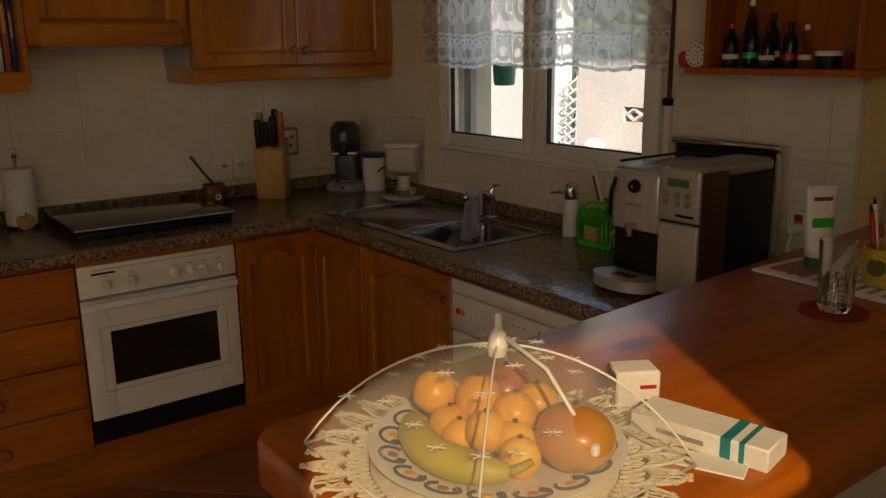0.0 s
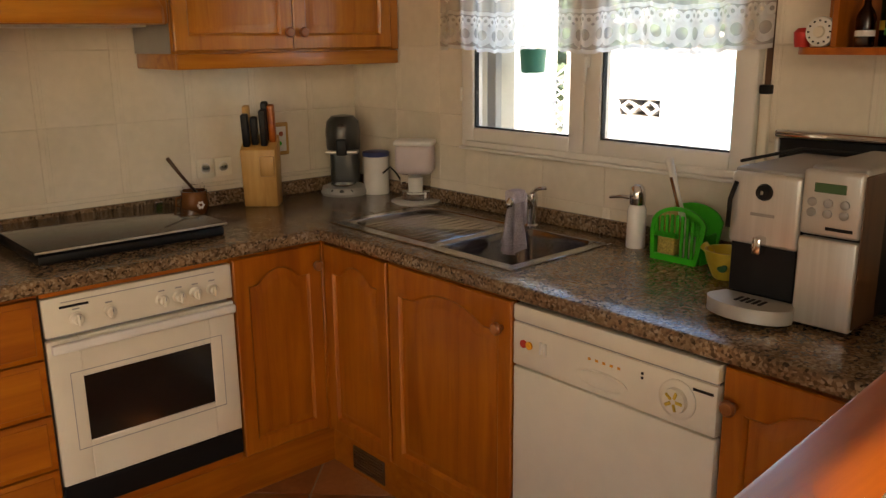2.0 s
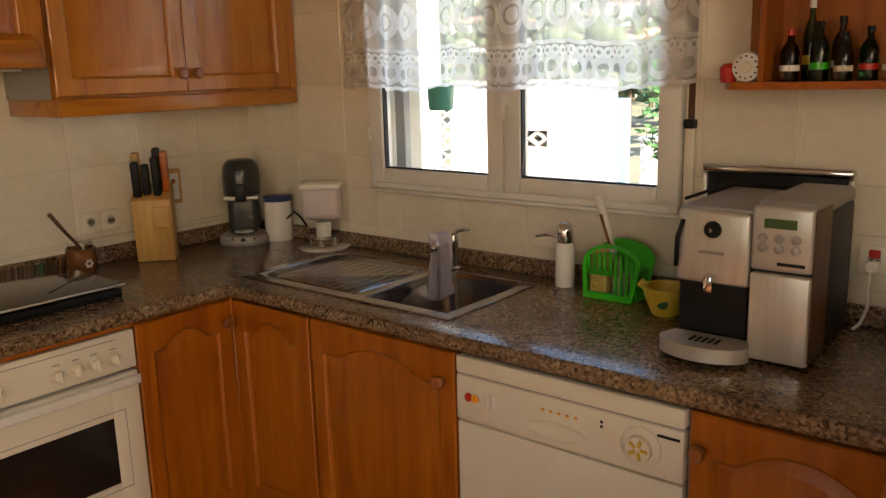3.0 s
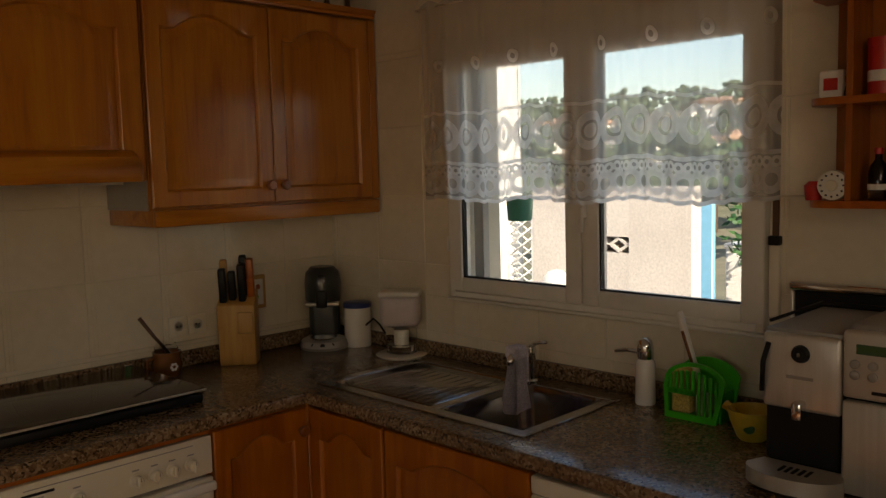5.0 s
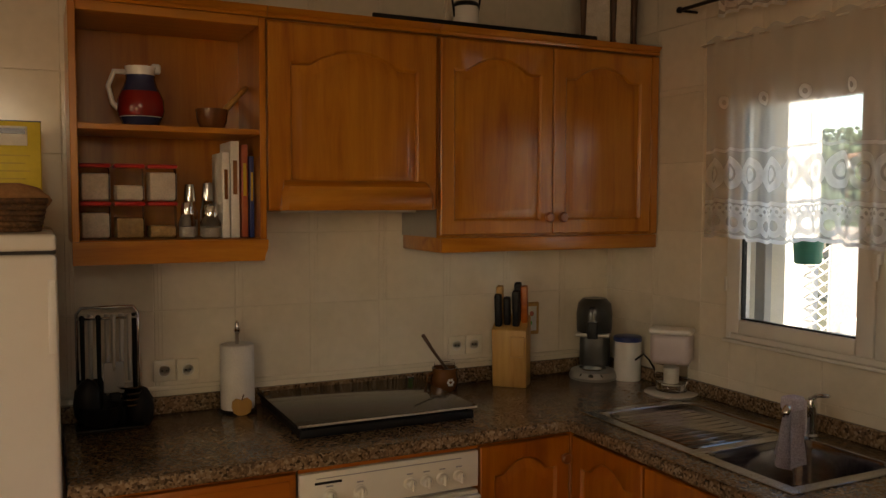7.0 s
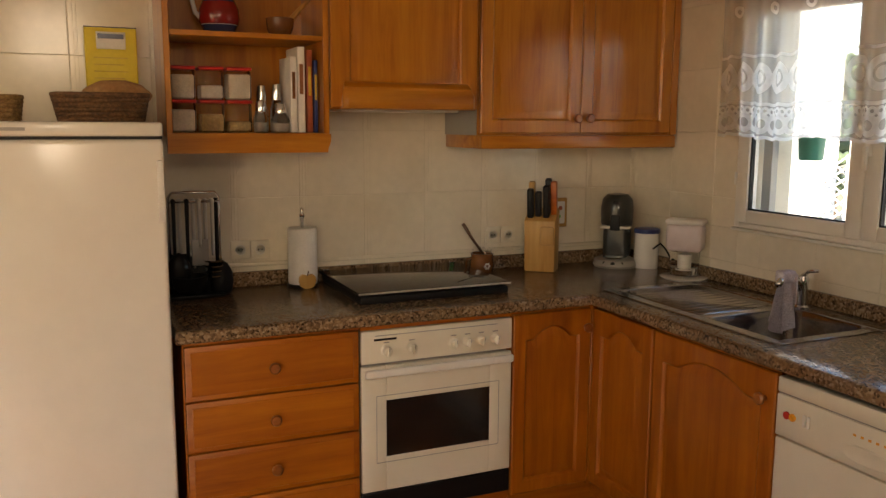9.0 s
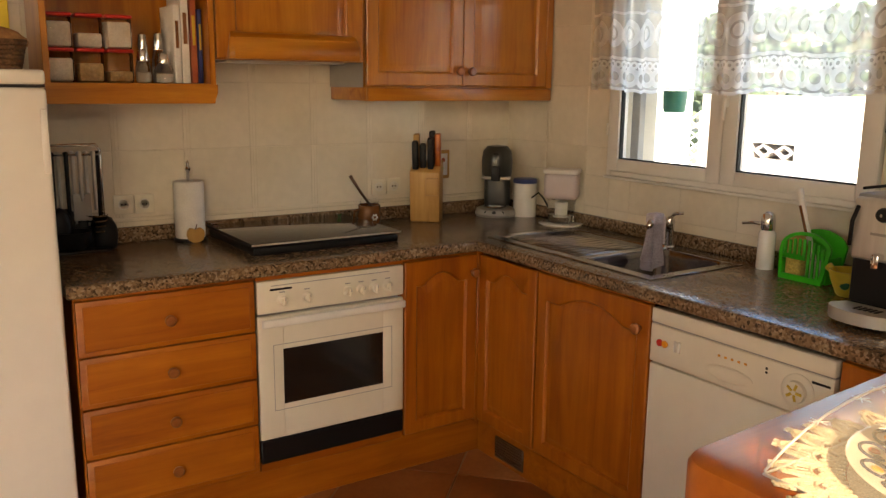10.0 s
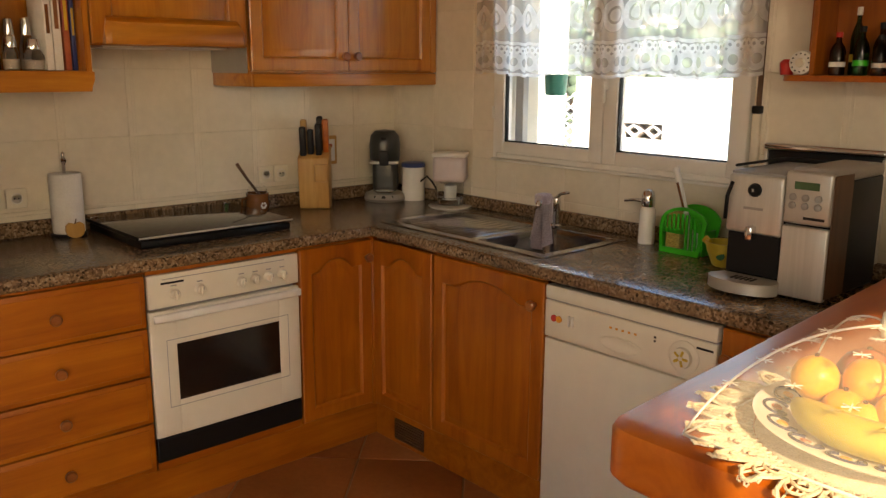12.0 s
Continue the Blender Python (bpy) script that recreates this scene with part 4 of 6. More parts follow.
for x, y, h, r in ((-1.742, -0.19, 0.115, 0.026), (-1.720, -0.10, 0.175, 0.024), (-1.672, -0.19, 0.105, 0.032), (-1.665, -0.10, 0.18, 0.024)):
    shaker(x, y, h, r)
for x, w, h, m, lab in ((-1.628, 0.022, 0.265, PAPER, "white slim cookery book standing upright"), (-1.600, 0.026, 0.300, PAPER, "tall white cookery book standing upright"), (-1.570, 0.020, 0.290, APPLE, "tall red cookery book standing upright"), (-1.548, 0.014, 0.255, BLUE, "thin dark cookery book standing upright")):
    b = thing("book", lab, "book", (x, -0.13, SH1), 0, "books on the shelf")
    part("cover", rbox((-w / 2, -0.085, 0), (w / 2, 0.085, h), 0.002, 2), m, b)
    part("pages", rbox((-w / 2 + 0.003, -0.080, 0.004), (w / 2 - 0.003, 0.0855, h - 0.004), 0), PAPER, b)
    part("title_bar", rbox((-w / 4, -0.0860, h * 0.45), (w / 4, -0.0845, h * 0.8), 0), TERRACOTTA if m is PAPER else YELLOW, b, "plain spine lettering bar")

jug = thing("ceramic_jug", "painted ceramic jug with red and blue decoration", "jug", (-1.865, -0.13, SH2))
part("body", lathe([(0.0, 0), (0.048, 0.0), (0.052, 0.010), (0.068, 0.045), (0.066, 0.075), (0.048, 0.112), (0.040, 0.135), (0.046, 0.165), (0.040, 0.165), (0.034, 0.135), (0.0, 0.10)], seg=26), CERAMIC, jug)
part("belly_band", lathe([(0.0640, 0.030), (0.0695, 0.046), (0.0678, 0.076), (0.0570, 0.098)], seg=26), plain("dark_red_glaze", (0.22, 0.012, 0.010), 0.2), jug, "red painted band")
part("neck_band", lathe([(0.0575, 0.097), (0.0495, 0.112), (0.0420, 0.132), (0.0428, 0.142)], seg=26), INK, jug, "dark blue painted band")
part("handle", tube([(-0.040, 0, 0.150), (-0.075, 0, 0.150), (-0.092, 0, 0.110), (-0.080, 0, 0.065), (-0.058, 0, 0.045)], 0.008, 10), CERAMIC, jug, "white looped handle")
part("spout", rbox((0.030, -0.012, 0.148), (0.060, 0.012, 0.176), 0.008, 3), CERAMIC, jug)
part("foot_band", lathe([(0.0490, 0.0), (0.0535, 0.010), (0.0625, 0.028)], seg=26), INK, jug, "dark blue painted foot")
jug.scale = (1.0, 1.0, 1.12)

mortar = thing("mortar", "brown wooden mortar with a pale pestle", "mortar", (-1.655, -0.14, SH2))
part("bowl", lathe([(0, 0), (0.034, 0), (0.036, 0.006), (0.046, 0.03), (0.050, 0.066), (0.044, 0.068), (0.036, 0.02), (0, 0.014)], seg=24), TERRACOTTA, mortar)
part("pestle", tube([(0.0, 0, 0.02), (0.05, 0.01, 0.075), (0.115, 0.02, 0.145)], 0.012, 10, None, 0.008), WOOD_PALE, mortar, "pale wooden pestle")

# ---- on top of the wall units ----
ZT = 2.1985
tray = thing("serving_tray", "long black serving tray lying on the wall units", "tray", (-0.70, -0.15, ZT))
part("base", rbox((-0.45, -0.09, 0), (0.45, 0.14, 0.012), 0.005, 2), BLACK, tray)
for y in (-0.09, 0.128):
    part("lip", rbox((-0.45, y, 0.012), (0.45, y + 0.012, 0.03), 0.004, 2), BLACK, tray)
pot = thing("ornament_pot", "small white ornamental pot with a dark wire handle", "ornament", (-0.765, -0.16, ZT + 0.0125))
part("body", lathe([(0, 0), (0.035, 0), (0.048, 0.03), (0.046, 0.08), (0.036, 0.10), (0, 0.10)], seg=20), CERAMIC, pot)
part("ring", lathe([(0.040, 0.086), (0.050, 0.092), (0.040, 0.104)], seg=20), BLACK, pot)
for x in (-0.045, 0.045):
    part("wire", tube([(x, 0, 0.05), (x * 1.25, 0, 0.12), (x * 0.6, 0, 0.2), (0, 0, 0.22)], 0.004), BLACK, pot)
lantern = thing("wooden_lantern", "dark wooden lantern with pale panels on the wall units", "lantern", (-0.14, -0.14, ZT))
for x in (-0.14, 0.0, 0.10):
    part("post", lathe([(0.014, 0), (0.014, 0.02), (0.009, 0.04), (0.011, 0.12), (0.014, 0.20), (0.014, 0.24)], (x, -0.05, 0), seg=12), WOOD_DARK, lantern)
part("panel", rbox((-0.128, -0.045, 0.02), (-0.012, -0.035, 0.23), 0.003), FLOUR, lantern, "pale lantern panel")
part("panel", rbox((0.012, -0.045, 0.02), (0.088, -0.035, 0.23), 0.003), FLOUR, lantern, "pale lantern panel")
part("base", rbox((-0.16, -0.075, 0), (0.115, 0.06, 0.016), 0.004), WOOD_DARK, lantern)
part("roof", rbox((-0.165, -0.08, 0.238), (0.12, 0.06, 0.255), 0.004), WOOD_DARK, lantern)

# ---- fridge and what stands on it ----
FX0, FX1 = -2.672, -2.116
fridge = thing("fridge", "tall white fridge with a plain closed door", "fridge", (0, 0, 0))
part("body", rbox((FX0 + 0.006, -0.585, 0.03), (FX1 - 0.004, 0.02, 1.500), 0.008, 2), GREY_METAL, fridge, "grey fridge cabinet")
part("top_cover", rbox((FX0, -0.636, 1.487), (FX1, 0.02, 1.528), 0.010, 3), FRIDGE, fridge)
part("top_gap", rbox((FX0 + 0.002, -0.628, 1.4795), (FX1 - 0.002, -0.58, 1.488), 0), DARK, fridge)
leaf = part("door", rbox((FX0, -0.642, 0.09), (FX1, -0.590, 1.479), 0.014, 4), FRIDGE, fridge)
part("grip", rbox((FX1 - 0.022, -0.650, 1.24), (FX1 - 0.004, -0.640, 1.42), 0.004, 2), WHITE, leaf, "long white door grip")
part("mark", rbox((FX0 + 0.02, -0.6375, 1.503), (FX0 + 0.20, -0.635, 1.512), 0), GREY_METAL, fridge, "grey maker's mark as a plain bar")
part("kickplate", rbox((FX0 + 0.01, -0.60, 0.0), (FX1 - 0.01, -0.58, 0.085), 0.003), BLACK, fridge)


def basket(name, label, at, wide, deep, high, mat):
    b = thing(name, label, "basket", at, 0, "baskets on the fridge")
    n = 6
    for k in range(n):
        z = high * (k + 0.5) / n
        g = 0.86 + 0.14 * (k + 0.5) / n
        pts = []
        for i in range(41):
            a = 2 * math.pi * i / 40
            c, s = math.cos(a), math.sin(a)
            q = (abs(c) ** 4 + abs(s) ** 4) ** -0.25
            pts.append((c * q * wide / 2 * g, s * q * deep / 2 * g, z + 0.003 * math.sin(i * math.pi + k * math.pi)))
        part("weave", tube(pts, high / n * 0.60, 6), mat, b)
    part("base", rbox((-wide * 0.42, -deep * 0.42, 0), (wide * 0.42, deep * 0.42, 0.008), 0.003), mat, b)
    for i in range(14):
        a = 2 * math.pi * i / 14
        c, s = math.cos(a), math.sin(a)
        q = (abs(c) ** 4 + abs(s) ** 4) ** -0.25
        part("stake", tube([(c * q * wide / 2 * 0.88, s * q * deep / 2 * 0.88, 0), (c * q * wide / 2 * 1.02, s * q * deep / 2 * 1.02, high)], 0.004, 5), mat, b)
    return b


FT = 1.5285
basket("bread_basket", "dark brown wicker bread basket on the fridge", (-2.270, -0.40, FT), 0.27, 0.20, 0.085, WICKER)
loaf = solid("bread_loaf", ball((0, 0, 0.045), 0.05, None, (2.0, 1.2, 0.9), 3, 0.1), BREAD, "crusty brown bread loaf in the wicker basket", "bread", at=(-2.222, -0.40, FT + 0.035))
basket("round_basket", "pale woven basket on the fridge", (-2.565, -0.40, FT), 0.16, 0.16, 0.075, WICKER_PALE)
packet = thing("cereal_box", "tall yellow cardboard packet standing on the fridge", "packet", (-2.222, -0.14, FT))
part("box", rbox((-0.080, -0.03, 0), (0.080, 0.03, 0.305), 0.003), CARD_YELLOW, packet)
part("label", rbox((-0.045, -0.0325, 0.235), (0.045, -0.0295, 0.290), 0.001), PAPER, packet, "white printed label")
part("title_bar", rbox((-0.040, -0.0335, 0.268), (0.040, -0.0320, 0.284), 0), INK, packet, "dark title as a plain bar")
part("top_flap", rbox((-0.081, -0.031, 0.303), (0.081, 0.031, 0.3065), 0.001), INK, packet)
for k in range(4):
    part("text_bar", rbox((-0.055, -0.0312, 0.205 - k * 0.022), (0.05 - 0.012 * (k % 2), -0.0296, 0.209 - k * 0.022), 0), YELLOW, packet)

# ---- along the stove wall ----
rack = thing("utensil_stand", "chrome stand hung with black kitchen utensils", "utensil stand", (-1.968, -0.07, TOP))
part("frame", tube([(-0.088, 0, 0.0), (-0.088, 0, 0.36), (-0.075, 0, 0.378), (0.075, 0, 0.378), (0.088, 0, 0.36), (0.088, 0, 0.0)], 0.0055, 10), CHROME, rack)
part("rail", tube([(-0.088, -0.015, 0.345), (0.088, -0.015, 0.345)], 0.004, 8), CHROME, rack)
part("foot", rbox((-0.098, -0.06, 0.0), (0.098, 0.06, 0.012), 0.005, 2), BLACK, rack)
for x, y, low, kind in ((-0.074, -0.020, 0.10, 0), (-0.050, 0.014, 0.06, 1), (-0.028, -0.022, 0.03, 2), (-0.002, 0.016, 0.05, 1), (0.014, -0.024, 0.135, 4), (0.040, 0.012, 0.04, 1), (0.060, -0.022, 0.10, 3), (0.078, 0.010, 0.06, 0)):
    steel = kind in (1, 3, 4)
    bm = tube([(x, y * 0.7, 0.349), (x, y - 0.010, 0.352), (x, y - 0.008, 0.34), (x, y - 0.006, 0.20), (x, y - 0.004, low + 0.05)], 0.0090, 8, None, 0.0060)
    tool = part("utensil", bm, STEEL if steel else BLACK, rack, "brushed steel handle" if steel else "black plastic handle")
    if kind == 0:
        bm = ball((x + 0.012, y - 0.014, low - 0.010), 0.044, None, (1.0, 0.55, 1.75), 2)
    elif kind == 1:
        bm = rbox((x - 0.034, y - 0.008, low - 0.035), (x + 0.034, y - 0.001, low + 0.095), 0.003, 2)
    elif kind == 2:
        bm = lathe([(0.0, 0), (0.036, 0.006), (0.058, 0.028), (0.064, 0.070), (0.059, 0.070), (0.030, 0.014), (0.0, 0.010)], (x, y - 0.030, low - 0.016), seg=20)
    elif kind == 3:
        bm = bmesh.new()
        for k in range(4):
            lathe_bm = lathe([(0.020 + 0.004 * k, 0), (0.024 + 0.004 * k, 0.002), (0.026 + 0.004 * k, 0.008), (0.018, 0.006)], (x, y - 0.010, low - 0.03 + 0.019 * k), seg=18)
            join(bm, lathe_bm, Matrix.Identity(4))
    else:
        bm = rbox((x - 0.030, y - 0.009, low - 0.02), (x + 0.030, y - 0.002, low + 0.075), 0.003, 2)
    part("head", bm, CHROME if kind == 3 else GREY_METAL if kind == 4 else BLACK, tool, {3: "shiny steel whisk head", 4: "grey spatula head"}.get(kind, "black utensil head"))


def socket(name, label, at, rz, plug=False):
    s = thing(name, label, "socket", at, rz, "wall sockets")
    part("plate", rbox((-0.036, -0.010, -0.036), (0.036, -0.0005, 0.036), 0.004, 2), ENAMEL, s)
    part("well", lathe([(0.020, 0), (0.021, 0.0025), (0.017, 0.003), (0.016, 0.001), (0, 0.001)], (0, -0.009, 0), "-y", 22), WHITE, s)
    for x in (-0.007, 0.007):
        part("pin_hole", lathe([(0.003, 0), (0.003, 0.0012), (0, 0.0012)], (x, -0.0105, 0), "-y", 10), DARK, s)
    return s


TF = WY - 0.009
for x, z in ((-1.788, 1.044), (-1.712, 1.042), (-0.700, 1.049), (-0.624, 1.049)):
    socket("wall_socket", "cream wall socket on the tiles over the worktop", (x, TF, z), 0)

roll = thing("paper_towel_holder", "white paper towel roll on an upright holder", "paper towel", (-1.562, -0.034, TOP))
part("foot", lathe([(0, 0), (0.062, 0), (0.062, 0.008), (0.05, 0.012), (0, 0.012)], seg=28), BLACK, roll)
part("towel_roll", lathe([(0.020, 0.012), (0.055, 0.012), (0.0565, 0.02), (0.056, 0.222), (0.054, 0.228), (0.020, 0.228)], seg=32), PAPER, roll)
part("rod", lathe([(0.006, 0.01), (0.006, 0.262), (0.010, 0.268), (0.012, 0.276), (0.006, 0.286), (0.007, 0.300), (0, 0.308)], seg=14), CHROME, roll)
apple = [(0.0, 0.0), (0.014, 0.002), (0.027, 0.010), (0.033, 0.028), (0.031, 0.046), (0.020, 0.056), (0.008, 0.054), (0.0, 0.050)]
sil = [(x, z) for x, z in apple] + [(-x, z) for x, z in apple[-2:0:-1]]
part("apple_plate", prism(sil, -0.072, -0.058), WOOD_PALE, roll, "flat wooden apple ornament")
part("apple_stalk", tube([(0.0, -0.065, 0.05), (0.006, -0.065, 0.068)], 0.002, 6), WOOD_DARK, roll)

mug = thing("honey_pot", "brown glazed clay pot with a white flower motif", "pot", (-0.790, -0.045, TOP))
part("body", lathe([(0, 0), (0.040, 0), (0.046, 0.006), (0.052, 0.040), (0.046, 0.068), (0.049, 0.085), (0.043, 0.085), (0.040, 0.066), (0, 0.060)], seg=26), TERRACOTTA, mug)
part("handle", tube([(-0.048, 0, 0.068), (-0.072, 0, 0.062), (-0.074, 0, 0.035), (-0.050, 0, 0.022)], 0.006, 10), TERRACOTTA, mug)
for i in range(6):
    a = radians(60 * i)
    part("petal", ball((0.010 * math.cos(a), -0.0505, 0.036 + 0.010 * math.sin(a)), 0.006, None, (1, 0.35, 1), 1), CERAMIC, mug)
part("jar_top", lathe([(0.038, 0.070), (0.040, 0.100), (0.034, 0.112), (0, 0.114)], seg=22), JAR_PLASTIC, mug, "clear jar standing in the pot")
part("dipper", tube([(0.01, 0.0, 0.075), (-0.045, -0.004, 0.145), (-0.095, -0.01, 0.215)], 0.005, 8, None, 0.007), WOOD_DARK, mug, "dark wooden dipper handle")

block = thing("knife_block", "pale beech knife block filled with knives", "knife block", (-0.520, -0.082, TOP), -42)
bm = bmesh.new()
v = [bm.verts.new(p) for p in ((-0.058, -0.045, 0), (0.058, -0.045, 0), (0.058, 0.045, 0), (-0.058, 0.045, 0), (-0.060, -0.058, 0.185), (0.060, -0.058, 0.185), (0.060, 0.040, 0.225), (-0.060, 0.040, 0.225))]
for f in ((0, 3, 2, 1), (4, 5, 6, 7), (0, 1, 5, 4), (1, 2, 6, 5), (2, 3, 7, 6), (3, 0, 4, 7)):
    bm.faces.new([v[i] for i in f])
bmesh.ops.recalc_face_normals(bm, faces=bm.faces[:])
bmesh.ops.bevel(bm, geom=bm.edges[:], offset=0.004, segments=2, affect="EDGES", profile=0.5)
part("block", bm, WOOD_PALE, block)
part("scissors_pad", rbox((0.005, -0.064, 0.10), (0.055, -0.052, 0.165), 0.005, 2), WOOD_PALE, block, "small wooden front pad")
for x, y, h, m in ((-0.040, -0.030, 0.105, BLACK), (-0.040, 0.005, 0.115, WOOD_PALE), (-0.012, -0.018, 0.09, BLACK), (0.020, -0.025, 0.115, BLACK), (0.022, 0.010, 0.125, BLACK), (0.045, 0.0, 0.12, WOOD_BAR)):
    z = 0.205 + y * 0.4
    bm = bmesh.new()
    join(bm, rbox((-0.0115, -0.014, 0), (0.0115, 0.014, h), 0.005, 2), Matrix.Translation((x, y, z)) @ Matrix.Rotation(radians(9), 4, "X"))
    knife = part("knife", bm, m, block, "black knife handle" if m is BLACK else "wooden knife handle")
    part("bolster", rbox((x - 0.008, y - 0.010, z - 0.008), (x + 0.008, y + 0.010, z + 0.004), 0.002), STEEL, knife)

block.scale = (1.12, 1.05, 1.20)

plaque = thing("wall_plaque", "small framed ceramic plaque with a flower on the tiles", "plaque", (-0.375, TF, 1.135))
part("frame", rbox((-0.050, -0.012, -0.066), (0.050, -0.0005, 0.066), 0.012, 3), WOOD_PALE, plaque)
part("tile", rbox((-0.036, -0.014, -0.050), (0.036, -0.011, 0.050), 0.004, 2), CERAMIC, plaque)
for x, z, m in ((-0.010, 0.010, YELLOW), (0.012, 0.020, APPLE), (0.004, -0.018, GREEN)):
    part("flower", lathe([(0.010, 0), (0.010, 0.001), (0, 0.0015)], (x, -0.014, z), "-y", 12), m, plaque)

machine = thing("pod_coffee_maker", "grey rounded pod coffee maker in the corner", "coffee maker", (-0.150, -0.105, TOP), -42)
part("base", lathe([(0, 0), (0.092, 0), (0.098, 0.012), (0.090, 0.034), (0.060, 0.046), (0, 0.050)], (0, -0.01, 0), seg=32), GREY_METAL, machine)
for x in (-0.035, 0.0, 0.035):
    part("button", lathe([(0.010, 0), (0.010, 0.006), (0, 0.008)], (x, -0.098 + abs(x) * 0.3, 0.022), "-y", 14), BLACK, machine)
part("column", rbox((-0.060, -0.005, 0.03), (0.060, 0.085, 0.275), 0.028, 4), GREY_BODY, machine)
bm = lathe([(0.066, 0.180), (0.070, 0.200), (0.072, 0.260), (0.066, 0.300), (0.046, 0.322), (0, 0.328)], (0, 0.005, 0), seg=28)
part("head", bm, GREY_BODY, machine)
part("lid_button", ball((0, -0.052, 0.285), 0.020, None, (1.2, 0.6, 0.9), 2), BLACK, machine)
part("outlet", rbox((-0.022, -0.072, 0.165), (0.022, -0.02, 0.235), 0.008, 2), BLACK, machine, "black coffee outlet")
part("drip_tray", lathe([(0.052, 0.044), (0.054, 0.050), (0, 0.052)], (0, -0.045, 0), seg=26), CHROME, machine)
part("side_band", rbox((-0.066, -0.066, 0.172), (0.066, 0.0, 0.186), 0.006, 2), SILVER, machine)

tin = thing("canister", "white canister with a dark blue lid", "canister", (-0.048, -0.190, TOP))
part("body", lathe([(0, 0), (0.052, 0), (0.054, 0.004), (0.054, 0.158), (0, 0.158)], seg=32), CERAMIC, tin)
part("lid", lathe([(0.0555, 0.155), (0.0565, 0.160), (0.0560, 0.172), (0.050, 0.176), (0, 0.177)], seg=32), BLUE, tin, "dark blue plastic lid")

jugf = thing("water_filter_jug", "lilac and clear water filter jug on a saucer", "water jug", (-0.068, -0.470, TOP), -52)
part("saucer", lathe([(0, 0), (0.088, 0.0), (0.098, 0.008), (0.094, 0.010), (0, 0.006)], seg=30), CERAMIC, jugf)
part("jug", lathe([(0.040, 0.009), (0.056, 0.015), (0.060, 0.10), (0.062, 0.115)], seg=28, squash=0.8), JAR_PLASTIC, jugf)
part("water", lathe([(0, 0.012), (0.050, 0.016), (0.054, 0.045), (0, 0.046)], seg=24, squash=0.8), GLASS, jugf)
part("filter", lathe([(0, 0.035), (0.026, 0.036), (0.028, 0.10), (0, 0.11)], seg=20), WHITE, jugf, "white filter cartridge")
bm = rbox((-0.074, -0.048, 0.115), (0.074, 0.048, 0.232), 0.022, 3)
part("hopper", bm, PINK, jugf, "pale lilac hopper")
part("lid", rbox((-0.077, -0.051, 0.226), (0.077, 0.051, 0.246), 0.009, 3), WHITE, jugf, "white lid")
cord = solid("power_cord", tube([(-0.098, -0.30, TOP + 0.10), (-0.075, -0.32, TOP + 0.125), (-0.05, -0.325, TOP + 0.10), (-0.025, -0.33, TOP + 0.06), (0.006, -0.335, TOP + 0.055)], 0.004, 8), BLACK, "black power cord with its plug by the canister", "cord")

# ---- along the window wall ----
pump = thing("soap_dispenser", "white soap dispenser with a chrome pump", "soap dispenser", (-0.055, -1.500, TOP))
part("bottle", lathe([(0, 0), (0.028, 0), (0.030, 0.004), (0.028, 0.12), (0.022, 0.132), (0, 0.134)], seg=26), CERAMIC, pump)
part("collar", lathe([(0.020, 0.130), (0.024, 0.138), (0.024, 0.165), (0.020, 0.185), (0.010, 0.194), (0, 0.195)], seg=22), CHROME, pump, "chrome pump head")
part("nozzle", tube([(0, 0.0, 0.150), (0.0, 0.06, 0.150), (-0.002, 0.10, 0.142)], 0.007, 10, None, 0.005), CHROME, pump, "chrome nozzle")

holder = thing("sink_caddy", "bright green slotted plastic sink caddy", "sink caddy", (-0.078, -1.682, TOP))


def caddy_outline(grow=0.0):
    """Half-round outline with straight flanks, seen from the room."""
    pts = [(-0.078 - grow, 0.0), (-0.082 - grow, 0.085)]
    pts += [(0.010 - (0.092 + grow) * math.cos(radians(a)), 0.085 + (0.075 + grow) * math.sin(radians(a)) ** 0.8) for a in range(20, 161, 14)]
    return pts + [(0.088 + grow, 0.070), (0.070 + grow, 0.0)]


def caddy_wall(x, grow, name, slotted):
    """A moulded wall; the front one is slotted and has a low opening."""
    bm = bmesh.new()
    out = caddy_outline(grow)
    if slotted:
        n = len(out)
        inn = [(u * 0.86, 0.018 + z * 0.82) for u, z in out]
        rings = [[bm.verts.new((x + d, -u, z)) for u, z in o] for d, o in ((0.004, out), (-0.004, out), (-0.004, inn), (0.004, inn))]
        for p, q in zip(rings, rings[1:] + rings[:1]):
            for i in range(n):
                bm.faces.new((p[i], p[(i + 1) % n], q[(i + 1) % n], q[i]))
        bmesh.ops.recalc_face_normals(bm, faces=bm.faces[:])
        wall = part(name, bm, GREEN, holder)
        part("cross_bar", rbox((x - 0.003, -0.010, 0.068), (x + 0.003, 0.072, 0.084), 0.002), GREEN, wall)
        for k in range(9):
            u = -0.062 + k * 0.0165
            top = 0.085 + 0.052 * math.sqrt(max(0.05, 1 - (u / 0.085) ** 2))
            part("slat", rbox((x - 0.003, -u - 0.0045, 0.070 if u < 0.01 else 0.014), (x + 0.003, -u + 0.0045, top), 0.001), GREEN, wall)
    else:
        join(bm, prism(out, -0.003, 0.003), Matrix.Translation((x, 0, 0)) @ Matrix.Rotation(radians(-90), 4, "Z"))
        part(name, bm, GREEN, holder)


caddy_wall(-0.046, 0.0, "front_wall", True)
caddy_wall(0.036, 0.002, "back_wall", False)
part("floor", rbox((-0.044, -0.072, 0.003), (0.040, 0.078, 0.010), 0.002), GREEN, holder)
